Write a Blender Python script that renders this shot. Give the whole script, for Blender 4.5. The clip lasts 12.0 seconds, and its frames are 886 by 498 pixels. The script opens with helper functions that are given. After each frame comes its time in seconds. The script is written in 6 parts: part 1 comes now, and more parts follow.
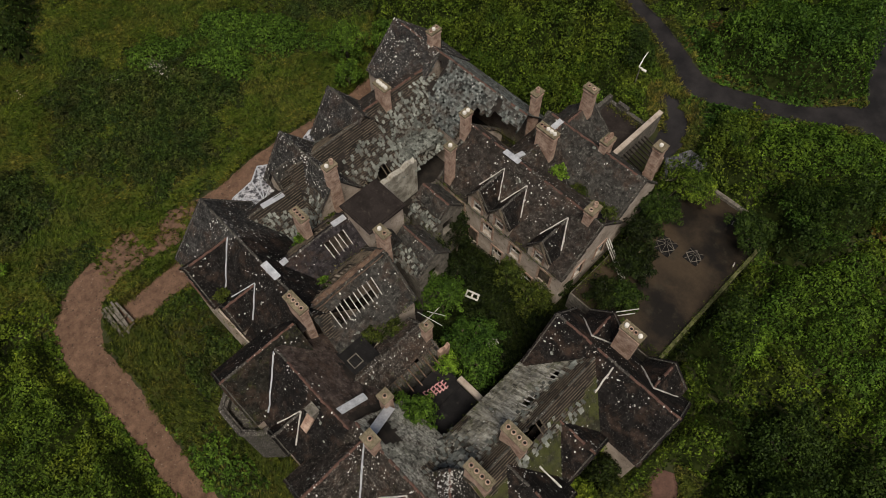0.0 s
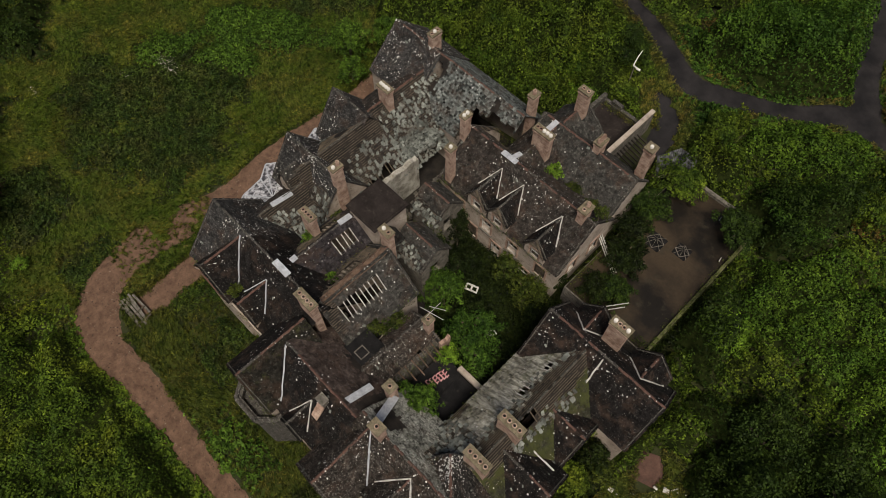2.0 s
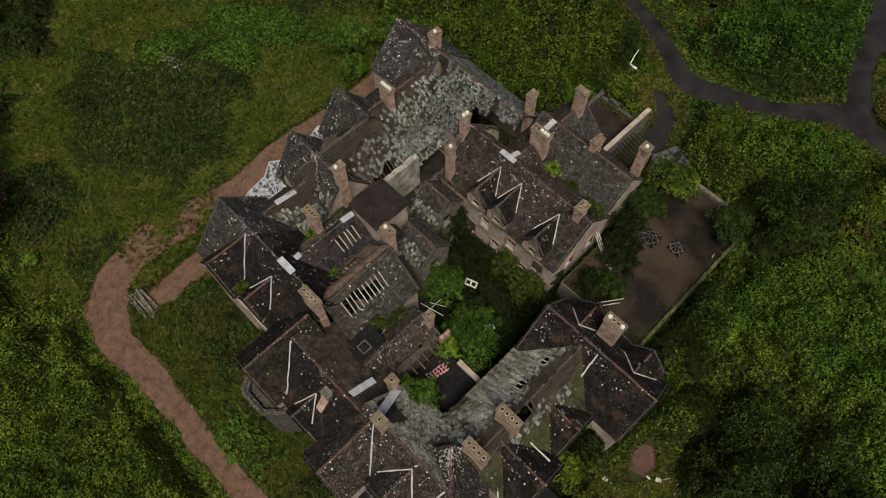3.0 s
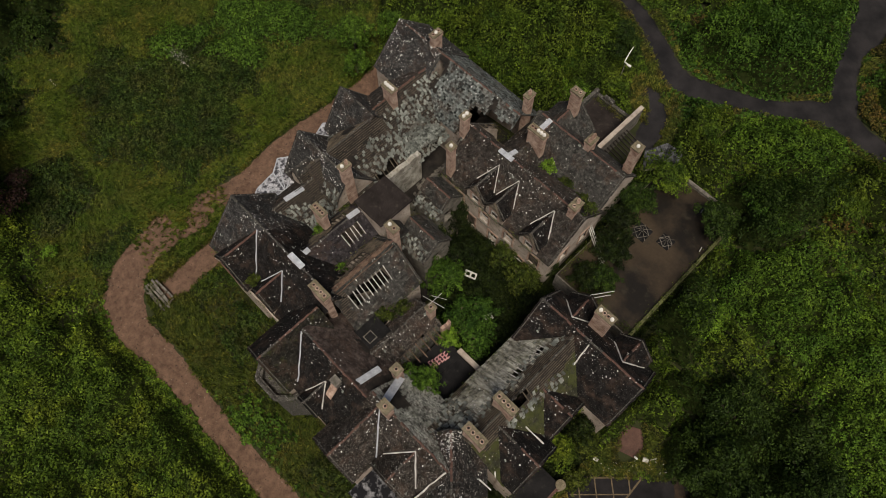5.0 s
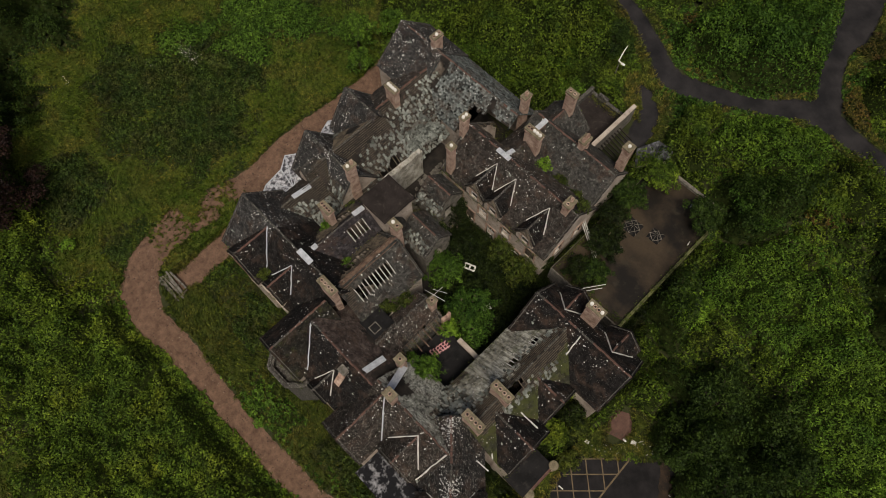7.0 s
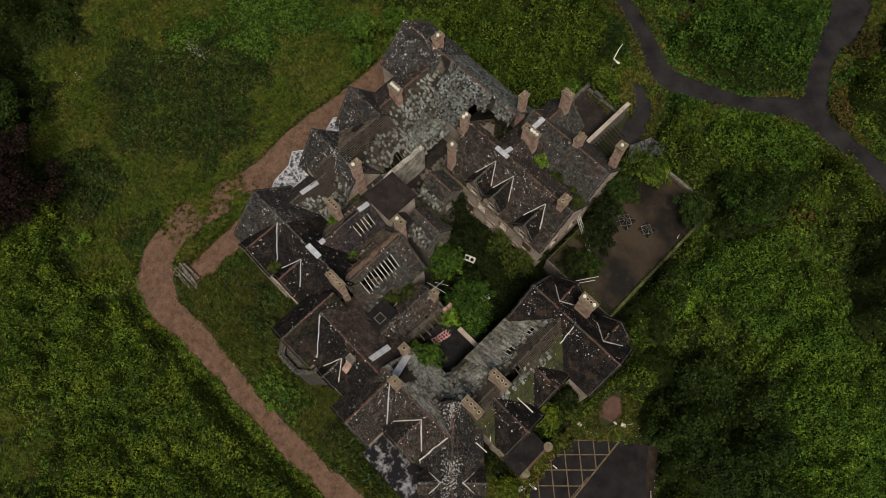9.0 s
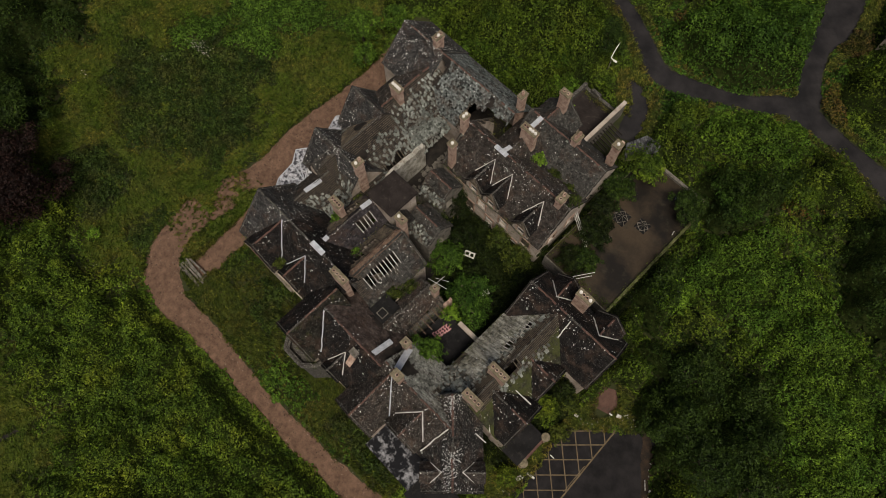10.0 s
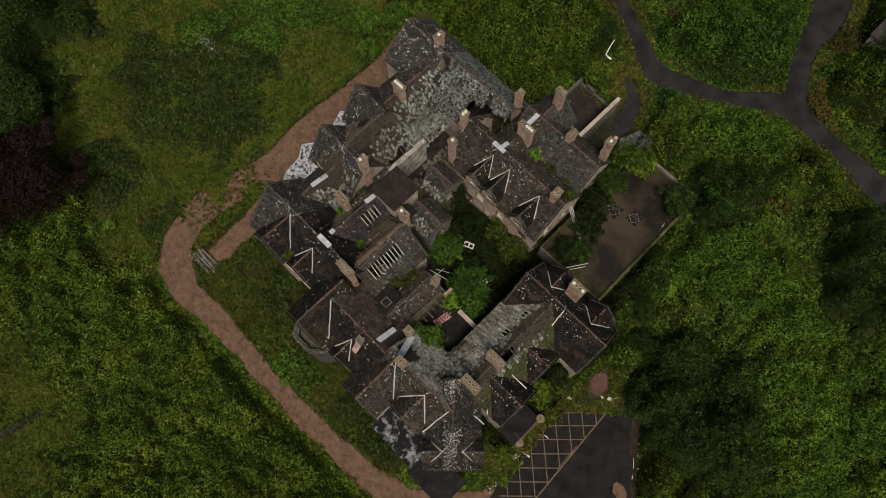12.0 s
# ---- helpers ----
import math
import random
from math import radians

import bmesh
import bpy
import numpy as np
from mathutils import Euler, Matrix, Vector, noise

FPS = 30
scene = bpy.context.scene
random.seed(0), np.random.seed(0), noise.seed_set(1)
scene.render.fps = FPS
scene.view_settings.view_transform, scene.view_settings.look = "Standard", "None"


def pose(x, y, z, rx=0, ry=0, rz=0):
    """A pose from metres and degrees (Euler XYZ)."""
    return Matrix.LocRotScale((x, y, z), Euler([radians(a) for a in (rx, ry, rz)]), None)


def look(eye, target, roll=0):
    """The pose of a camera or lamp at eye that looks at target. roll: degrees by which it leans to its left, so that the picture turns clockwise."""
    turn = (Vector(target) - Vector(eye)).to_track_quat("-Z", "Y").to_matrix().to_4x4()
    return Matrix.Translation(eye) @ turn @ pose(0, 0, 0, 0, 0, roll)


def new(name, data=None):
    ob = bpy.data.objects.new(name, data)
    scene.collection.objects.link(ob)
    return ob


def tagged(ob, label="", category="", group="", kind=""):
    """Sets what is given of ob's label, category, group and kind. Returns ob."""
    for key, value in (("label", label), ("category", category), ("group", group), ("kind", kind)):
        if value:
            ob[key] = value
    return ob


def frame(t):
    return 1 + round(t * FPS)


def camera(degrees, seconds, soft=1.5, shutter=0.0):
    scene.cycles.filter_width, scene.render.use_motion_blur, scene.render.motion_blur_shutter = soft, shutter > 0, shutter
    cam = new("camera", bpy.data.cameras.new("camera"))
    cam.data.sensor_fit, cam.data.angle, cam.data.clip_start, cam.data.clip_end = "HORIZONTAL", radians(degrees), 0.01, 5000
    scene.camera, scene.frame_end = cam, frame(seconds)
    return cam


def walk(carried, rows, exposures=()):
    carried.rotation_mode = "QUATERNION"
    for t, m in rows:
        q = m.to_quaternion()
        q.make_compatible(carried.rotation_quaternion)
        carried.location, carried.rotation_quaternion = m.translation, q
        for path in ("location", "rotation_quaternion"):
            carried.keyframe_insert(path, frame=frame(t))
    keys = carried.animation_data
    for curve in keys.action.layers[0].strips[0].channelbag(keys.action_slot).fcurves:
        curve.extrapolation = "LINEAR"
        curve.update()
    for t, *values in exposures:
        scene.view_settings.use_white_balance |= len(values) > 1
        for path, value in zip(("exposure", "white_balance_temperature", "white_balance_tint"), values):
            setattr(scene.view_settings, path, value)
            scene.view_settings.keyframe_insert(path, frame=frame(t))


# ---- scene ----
cam = camera(67.5, 12.0, 0.5)
METRES, EYE, TILT, LEAN, TURN = 21.0, 53.0, -60.0, 0.0, 45.5
ROWS = [
    (0.0, 0.0, 0.0, 0.0, 0.0, 0.0, -0.0),
    (0.5, 0.0003, -0.0312, 0.0198, 0.01, -0.43, 0.01),
    (1.0, -0.0001, -0.0664, 0.0419, 0.03, -1.0, 0.02),
    (1.5, -0.001, -0.0979, 0.0607, 0.04, -1.52, 0.04),
    (2.0, -0.0011, -0.1322, 0.0817, 0.05, -2.1, 0.05),
    (2.5, -0.0009, -0.1649, 0.1018, 0.06, -2.65, 0.07),
    (3.0, -0.0005, -0.2002, 0.1243, 0.06, -3.22, 0.08),
    (5.0, -0.0034, -0.3386, 0.2126, 0.08, -5.33, 0.12),
    (5.5, -0.0042, -0.372, 0.2358, 0.09, -5.82, 0.13),
    (6.0, -0.0042, -0.4086, 0.2599, 0.1, -6.33, 0.15),
    (6.5, -0.0036, -0.4429, 0.282, 0.11, -6.81, 0.16),
    (7.0, -0.0032, -0.4796, 0.3058, 0.12, -7.31, 0.16),
    (9.0, -0.0084, -0.6212, 0.401, 0.11, -9.26, 0.2),
    (9.5, -0.0092, -0.6557, 0.4235, 0.1, -9.71, 0.21),
    (10.0, -0.0106, -0.6933, 0.4487, 0.11, -10.21, 0.22),
    (10.5, -0.0115, -0.7277, 0.4714, 0.12, -10.67, 0.23),
    (11.0, -0.0116, -0.7652, 0.4964, 0.14, -11.18, 0.24),
    (11.5, -0.0109, -0.8, 0.5194, 0.15, -11.62, 0.26),
    (12.0, -0.009, -0.8384, 0.5443, 0.16, -12.08, 0.28),
]
walk(cam, [(t, pose(0, 0, EYE, TILT, LEAN, TURN) @ pose(METRES * x, METRES * y, METRES * z, 90 + pitch, roll, yaw)) for t, x, y, z, yaw, pitch, roll in ROWS],
     [(0.0, 0.2, 6950, 10.5), (12.0, 0.12, 6950, 10.5)])

# ---- light: an overcast evening sky ----
SUN_AZ, SUN_EL = 132.0, 62.0
world = bpy.data.worlds.new("overcast_sky")
scene.world = world
world.use_nodes = True
wn = world.node_tree
sky = wn.nodes.new("ShaderNodeTexSky")
sky.sky_type, sky.sun_disc = "NISHITA", False
sky.sun_elevation, sky.sun_rotation = radians(SUN_EL), radians(SUN_AZ)
sky.air_density, sky.dust_density = 1.0, 4.0
wn.links.new(sky.outputs[0], wn.nodes["Background"].inputs[0])
wn.nodes["Background"].inputs[1].default_value = 0.046
sun = new("sun", bpy.data.lights.new("sun", "SUN"))
sun.data.energy, sun.data.angle, sun.data.color = 2.75, radians(22), (1.0, 0.95, 0.86)
sun.matrix_world = look((60 * math.sin(radians(SUN_AZ)), 60 * math.cos(radians(SUN_AZ)), 60 * math.tan(radians(SUN_EL))), (0, 0, 0))


# ---- materials ----
def material(name, rough=0.9, spec=0.3):
    m = bpy.data.materials.new(name)
    m.use_nodes = True
    b = m.node_tree.nodes["Principled BSDF"]
    b.inputs["Roughness"].default_value = rough
    b.inputs["Specular IOR Level"].default_value = spec
    return m, m.node_tree, b


def tex(nt, kind, scale, detail=4.0, rough=0.6, squeeze=None):
    """A noise or Voronoi texture in world metres, drawn out along an axis where squeeze is below 1."""
    geo = nt.nodes.new("ShaderNodeNewGeometry")
    n = nt.nodes.new(kind)
    n.inputs["Scale"].default_value = scale
    if "Detail" in n.inputs:
        n.inputs["Detail"].default_value = detail
    if "Roughness" in n.inputs:
        n.inputs["Roughness"].default_value = rough
    place = geo.outputs["Position"]
    if squeeze:
        stretch = nt.nodes.new("ShaderNodeVectorMath")
        stretch.operation = "MULTIPLY"
        stretch.inputs[1].default_value = squeeze
        nt.links.new(place, stretch.inputs[0])
        place = stretch.outputs[0]
    nt.links.new(place, n.inputs["Vector"])
    return n


def ramp(nt, source, stops):
    r = nt.nodes.new("ShaderNodeValToRGB")
    while len(r.color_ramp.elements) < len(stops):
        r.color_ramp.elements.new(0.5)
    for e, (p, c) in zip(r.color_ramp.elements, stops):
        e.position = p
        e.color = (*c, 1) if len(c) == 3 else c
    nt.links.new(source, r.inputs[0])
    return r.outputs[0]


def mix(nt, fac, a, b, kind="MIX"):
    n = nt.nodes.new("ShaderNodeMix")
    n.data_type, n.blend_type = "RGBA", kind
    for socket, v in ((n.inputs[0], fac), (n.inputs[6], a), (n.inputs[7], b)):
        if isinstance(v, bpy.types.NodeSocket):
            nt.links.new(v, socket)
        elif isinstance(v, tuple):
            socket.default_value = (*v, 1)
        else:
            socket.default_value = v
    return n.outputs[2]


def bump(nt, b, height, strength=0.4, dist=0.02):
    n = nt.nodes.new("ShaderNodeBump")
    n.inputs["Strength"].default_value, n.inputs["Distance"].default_value = strength, dist
    nt.links.new(height, n.inputs["Height"])
    nt.links.new(n.outputs[0], b.inputs["Normal"])


def slate_material(name, dark, light, lichen=0.35, moss=0.3, rough=0.85, patch=2.6, bloomed=(0.2, 0.2, 0.18), each=0.25, blot=1.0, squeeze=None):
    """Weathered slate: each slate its own shade, grey lichen bloom, rusty streaks and moss patches."""
    m, nt, b = material(name, rough, 0.08)
    geo = nt.nodes.new("ShaderNodeNewGeometry")
    mid = tuple((x + y) / 2 for x, y in zip(dark, light))
    col = ramp(nt, geo.outputs["Random Per Island"], [(0.0, tuple((1 - 1.6 * each) * x for x in mid)), (0.4, tuple((1 - 0.4 * each) * x for x in mid)), (0.8, tuple((1 + 0.5 * each) * x for x in mid)), (1.0, tuple((1 + 1.8 * each) * x for x in mid))])
    streak = tex(nt, "ShaderNodeTexNoise", 0.4, 6, 0.65)
    col = mix(nt, ramp(nt, streak.outputs[0], [(0.38, (0, 0, 0)), (0.7, (0.6, 0.6, 0.6))]), col, tuple(0.4 * x for x in dark))
    rust = tex(nt, "ShaderNodeTexNoise", 0.7, 5, 0.7)
    col = mix(nt, ramp(nt, rust.outputs[0], [(0.5, (0, 0, 0)), (0.68, (0.65, 0.65, 0.65))]), col, (0.062, 0.04, 0.03))
    bloom = tex(nt, "ShaderNodeTexNoise", patch, 9, 0.8, squeeze)
    lo = 0.70 - 0.3 * lichen
    spread = ramp(nt, bloom.outputs[0], [(lo, (0, 0, 0)), (lo + 0.16, (0.8, 0.8, 0.8))])
    broad = tex(nt, "ShaderNodeTexNoise", 0.45, 4, 0.6)
    col = mix(nt, mix(nt, 1.0, spread, ramp(nt, broad.outputs[0], [(0.38, (0.3, 0.3, 0.3)), (0.58, (1, 1, 1))]), "MULTIPLY"), col, bloomed)
    blotch = tex(nt, "ShaderNodeTexNoise", 1.8, 6, 0.75, squeeze)
    col = mix(nt, 1.0, col, ramp(nt, blotch.outputs[0], [(0.32, tuple(1 - blot * x for x in (0.55, 0.56, 0.57))), (0.5, (0.95, 0.95, 0.95)), (0.68, tuple(1 + blot * x for x in (0.7, 0.68, 0.62)))]), "MULTIPLY")
    crust = tex(nt, "ShaderNodeTexNoise", 7.0, 4, 0.7)
    col = mix(nt, ramp(nt, crust.outputs[0], [(0.60, (0, 0, 0)), (0.68, (0.55, 0.55, 0.55))]), col, bloomed)
    green = tex(nt, "ShaderNodeTexNoise", 0.6, 7, 0.75)
    lo = 0.74 - 0.32 * moss
    col = mix(nt, ramp(nt, green.outputs[0], [(lo, (0, 0, 0)), (lo + 0.14, (0.8, 0.8, 0.8))]), col, (0.055, 0.062, 0.02))
    nt.links.new(col, b.inputs["Base Color"])
    fine = tex(nt, "ShaderNodeTexNoise", 9, 6)
    bump(nt, b, fine.outputs[0], 0.5, 0.02)
    return m


def two_tone(name, a, c, scale=1.0, rough=0.9, fine=12.0, speck=None, spread=(0.35, 0.65), spec=0.3, relief=0.02):
    """A surface of two blending tones with fine grain and relief, and an optional third tone in patches."""
    m, nt, b = material(name, rough, spec)
    n1 = tex(nt, "ShaderNodeTexNoise", scale, 6)
    col = ramp(nt, n1.outputs[0], [(spread[0], a), (spread[1], c)])
    if speck:
        n3 = tex(nt, "ShaderNodeTexNoise", scale * 2.7, 7, 0.7)
        col = mix(nt, ramp(nt, n3.outputs[0], [(0.56, (0, 0, 0)), (0.66, (0.85, 0.85, 0.85))]), col, speck)
    n2 = tex(nt, "ShaderNodeTexNoise", fine, 6, 0.7)
    col = mix(nt, 0.5, col, ramp(nt, n2.outputs[0], [(0.3, (0.3, 0.3, 0.3)), (0.75, (0.75, 0.75, 0.75))]), "OVERLAY")
    nt.links.new(col, b.inputs["Base Color"])
    bump(nt, b, n2.outputs[0], 0.6, relief)
    return m


def leaf_material(name, a, c, d, scale=0.35, vary=0.3, clump=0.8):
    """Leaves: plants between the tones a and c with drifts of d, each leaf a little lighter or darker, light passing through."""
    m, nt, b = material(name, 0.6, 0.1)
    geo = nt.nodes.new("ShaderNodeNewGeometry")
    plant = tex(nt, "ShaderNodeTexNoise", clump, 4, 0.6)
    col = ramp(nt, plant.outputs[0], [(0.34, a), (0.5, tuple((x + y) / 2 for x, y in zip(a, c))), (0.66, c)])
    drifts = tex(nt, "ShaderNodeTexNoise", scale, 5)
    col = mix(nt, ramp(nt, drifts.outputs[0], [(0.46, (0, 0, 0)), (0.64, (0.85, 0.85, 0.85))]), col, d)
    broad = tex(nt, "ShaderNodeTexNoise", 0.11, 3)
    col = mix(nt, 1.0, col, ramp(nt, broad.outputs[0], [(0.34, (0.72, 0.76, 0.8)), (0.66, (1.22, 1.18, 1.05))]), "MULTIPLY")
    # Clump shading too weak in soft light is added here as colour noise.
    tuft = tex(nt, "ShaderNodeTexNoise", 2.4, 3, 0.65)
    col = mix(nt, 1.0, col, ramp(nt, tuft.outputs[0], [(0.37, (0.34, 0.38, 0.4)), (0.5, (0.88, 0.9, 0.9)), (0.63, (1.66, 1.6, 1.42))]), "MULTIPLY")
    lo, hi = 1 - vary, 1 + vary
    col = mix(nt, 1.0, col, ramp(nt, geo.outputs["Random Per Island"], [(0.0, (lo, lo, 0.9 * lo)), (0.7, (1.0, 1.0, 1.0)), (1.0, (hi * 1.05, hi, hi))]), "MULTIPLY")
    nt.links.new(col, b.inputs["Base Color"])
    tr = nt.nodes.new("ShaderNodeBsdfTranslucent")
    nt.links.new(col, tr.inputs["Color"])
    ms = nt.nodes.new("ShaderNodeMixShader")
    ms.inputs[0].default_value = 0.15
    nt.links.new(b.outputs[0], ms.inputs[1])
    nt.links.new(tr.outputs[0], ms.inputs[2])
    nt.links.new(ms.outputs[0], nt.nodes["Material Output"].inputs[0])
    return m


def course_lines(m, step):
    """Darker recessed mortar lines between stone courses, every step metres of height."""
    nt = m.node_tree
    b = nt.nodes["Principled BSDF"]
    geo, sep = nt.nodes.new("ShaderNodeNewGeometry"), nt.nodes.new("ShaderNodeSeparateXYZ")
    nt.links.new(geo.outputs["Position"], sep.inputs[0])
    saw = nt.nodes.new("ShaderNodeMath")
    saw.operation = "PINGPONG"
    saw.inputs[1].default_value = step / 2
    nt.links.new(sep.outputs[2], saw.inputs[0])
    line = ramp(nt, saw.outputs[0], [(0.0, (0.66, 0.63, 0.6)), (0.025, (1, 1, 1))])
    old = b.inputs["Base Color"].links[0].from_socket
    nt.links.new(mix(nt, 1.0, old, line, "MULTIPLY"), b.inputs["Base Color"])


SLATE_DARK = slate_material("slate_dark", (0.0095, 0.0085, 0.009), (0.018, 0.016, 0.0155), 0.34, 0.15)
SLATE_BROWN = slate_material("slate_brown", (0.027, 0.0225, 0.02), (0.052, 0.044, 0.04), 0.56, 0.35)
SLATE_GREY = slate_material("slate_grey", (0.07, 0.078, 0.076), (0.165, 0.18, 0.174), 0.3, 0.3, 0.8, 1.6, (0.3, 0.31, 0.29), 0.62, 0.35)
SLATE_PALE = slate_material("slate_pale", (0.1, 0.095, 0.072), (0.19, 0.181, 0.146), 0.98, 0.6, 0.85, 2.2, (0.5, 0.49, 0.44), 0.5, 0.9, (0.28, 1.5, 0.28))
SLATE_HOAR = slate_material("slate_hoar", (0.068, 0.07, 0.06), (0.15, 0.153, 0.134), 0.86, 0.5, 0.85, 6.0, (0.5, 0.5, 0.46), 0.6, 0.8)
SLATE_LICHEN = slate_material("slate_lichen", (0.02, 0.0165, 0.0145), (0.043, 0.036, 0.032), 0.58, 0.4, 0.85, 6.0, (0.32, 0.305, 0.275))
SLATE_SPECK = slate_material("slate_speckled", (0.019, 0.0185, 0.019), (0.042, 0.041, 0.041), 0.55, 0.3, 0.85, 9.0, (0.34, 0.335, 0.32))
SLATE_PLUM = slate_material("slate_plum", (0.024, 0.021, 0.0235), (0.046, 0.041, 0.045), 0.3, 0.25, each=0.35, blot=0.7)
SLATE_RUST = slate_material("slate_rust", (0.05, 0.037, 0.033), (0.095, 0.074, 0.066), 0.4, 0.3)
SLATE_FROST = slate_material("slate_frost", (0.015, 0.014, 0.014), (0.034, 0.032, 0.031), 0.54, 0.4, 0.85, 5.0, (0.42, 0.405, 0.38))
SLATE_MID = slate_material("slate_mid", (0.03, 0.0285, 0.027), (0.064, 0.062, 0.058), 0.55, 0.4)
SLATE_MOSS = slate_material("slate_moss", (0.026, 0.026, 0.018), (0.05, 0.05, 0.035), 0.3, 1.05)
SLATE_MOSSY = slate_material("slate_mossy", (0.013, 0.012, 0.0105), (0.024, 0.022, 0.018), 0.35, 0.62)
SLATE_LOOSE = slate_material("slate_loose", (0.10, 0.112, 0.102), (0.29, 0.305, 0.28), 0.2, 0.25, each=0.4, blot=0.5)

LICHEN = two_tone("white_lichen", (0.42, 0.41, 0.39), (0.8, 0.79, 0.76), 4.0, 0.95, 20)
SPECKS = {"slate_dark": 1.3, "slate_speckled": 5.5, "slate_lichen": 2.0, "slate_frost": 6.0, "slate_brown": 1.6, "slate_plum": 0.7, "slate_grey": 0.5, "slate_pale": 2.0, "slate_mid": 1.0, "slate_moss": 1.5, "slate_mossy": 2.5}
STONE = two_tone("pink_sandstone", (0.24, 0.148, 0.112), (0.50, 0.365, 0.29), 1.8, 0.95, 7, (0.19, 0.145, 0.115))
course_lines(STONE, 0.3)
HARL = two_tone("stained_harling", (0.28, 0.23, 0.19), (0.45, 0.385, 0.33), 0.9, 0.95, 9, (0.12, 0.095, 0.075))
SKEW = two_tone("lichened_skew", (0.022, 0.02, 0.018), (0.085, 0.078, 0.068), 4.0, 0.95, 14, (0.4, 0.39, 0.36))
COPING = two_tone("weathered_coping", (0.075, 0.068, 0.058), (0.2, 0.18, 0.155), 2.2, 0.95, 10, (0.05, 0.055, 0.022))
TERRACOTTA = two_tone("terracotta", (0.07, 0.038, 0.03), (0.13, 0.07, 0.055), 2.5, 0.9, 12, (0.14, 0.125, 0.11))
CREAM = two_tone("cream_pot", (0.6, 0.58, 0.54), (0.75, 0.73, 0.7), 3.0, 0.7, 20)
CAPSTONE = two_tone("mossy_capstone", (0.10, 0.085, 0.055), (0.21, 0.175, 0.12), 2.5, 0.95, 10, (0.06, 0.06, 0.022))
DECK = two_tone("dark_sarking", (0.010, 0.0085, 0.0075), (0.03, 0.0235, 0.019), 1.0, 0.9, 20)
BATTEN = two_tone("old_timber", (0.045, 0.036, 0.027), (0.125, 0.1, 0.074), 1.6, 0.9, 14, (0.035, 0.036, 0.016))
WHITEWOOD = two_tone("flaking_white_wood", (0.32, 0.305, 0.285), (0.62, 0.6, 0.57), 3.5, 0.8, 20, (0.12, 0.11, 0.1))
LEAD = two_tone("lead_flashing", (0.30, 0.315, 0.35), (0.46, 0.48, 0.515), 1.5, 0.5, 6, None, (0.3, 0.7), 0.5)
FELT = two_tone("black_felt", (0.007, 0.0068, 0.0072), (0.017, 0.016, 0.0165), 0.7, 0.75, 9, (0.028, 0.026, 0.024), (0.35, 0.65), 0.1)
FLATROOF = two_tone("brown_felt", (0.019, 0.0155, 0.0145), (0.032, 0.026, 0.024), 0.8, 0.9, 8, (0.05, 0.042, 0.036), (0.35, 0.65), 0.06)
BAYLEAD = two_tone("streaked_lead", (0.012, 0.012, 0.014), (0.25, 0.25, 0.265), 1.3, 0.85, 3, (0.014, 0.014, 0.016), (0.5, 0.66), 0.08)
LEADROOF = two_tone("white_streaked_lead", (0.04, 0.04, 0.047), (0.52, 0.52, 0.55), 2.6, 0.6, 5, (0.045, 0.045, 0.052), (0.42, 0.6))
PLASTER = two_tone("stained_plaster", (0.2, 0.185, 0.155), (0.5, 0.48, 0.43), 1.2, 0.95, 6, (0.1, 0.1, 0.06))
MOSSY = two_tone("mossy_stone", (0.05, 0.055, 0.02), (0.12, 0.125, 0.05), 1.5, 0.95, 8, (0.16, 0.14, 0.11))
INNER = two_tone("near_black_brown", (0.012, 0.0105, 0.0095), (0.03, 0.025, 0.021), 1.0, 0.95, 8)
GRAVEL = two_tone("red_gravel", (0.076, 0.043, 0.028), (0.178, 0.106, 0.071), 1.7, 0.95, 13, (0.07, 0.05, 0.033), (0.3, 0.7), relief=0.08)
TARMAC = two_tone("old_tarmac", (0.0068, 0.0062, 0.0068), (0.0185, 0.0165, 0.0172), 0.7, 0.85, 14, (0.012, 0.0105, 0.0105), (0.36, 0.64), 0.15)
ASPHALT = two_tone("wet_asphalt", (0.009, 0.0085, 0.0095), (0.026, 0.0235, 0.0245), 0.45, 0.75, 12, (0.018, 0.0165, 0.017), (0.36, 0.64), 0.2)
SOIL = two_tone("meadow_soil", (0.018, 0.022, 0.007), (0.040, 0.045, 0.013), 0.3, 0.95, 5)
SILT = two_tone("silty_water", (0.010, 0.008, 0.006), (0.048, 0.034, 0.021), 0.2, 0.45, 4, (0.035, 0.03, 0.02), (0.4, 0.6), 0.25)


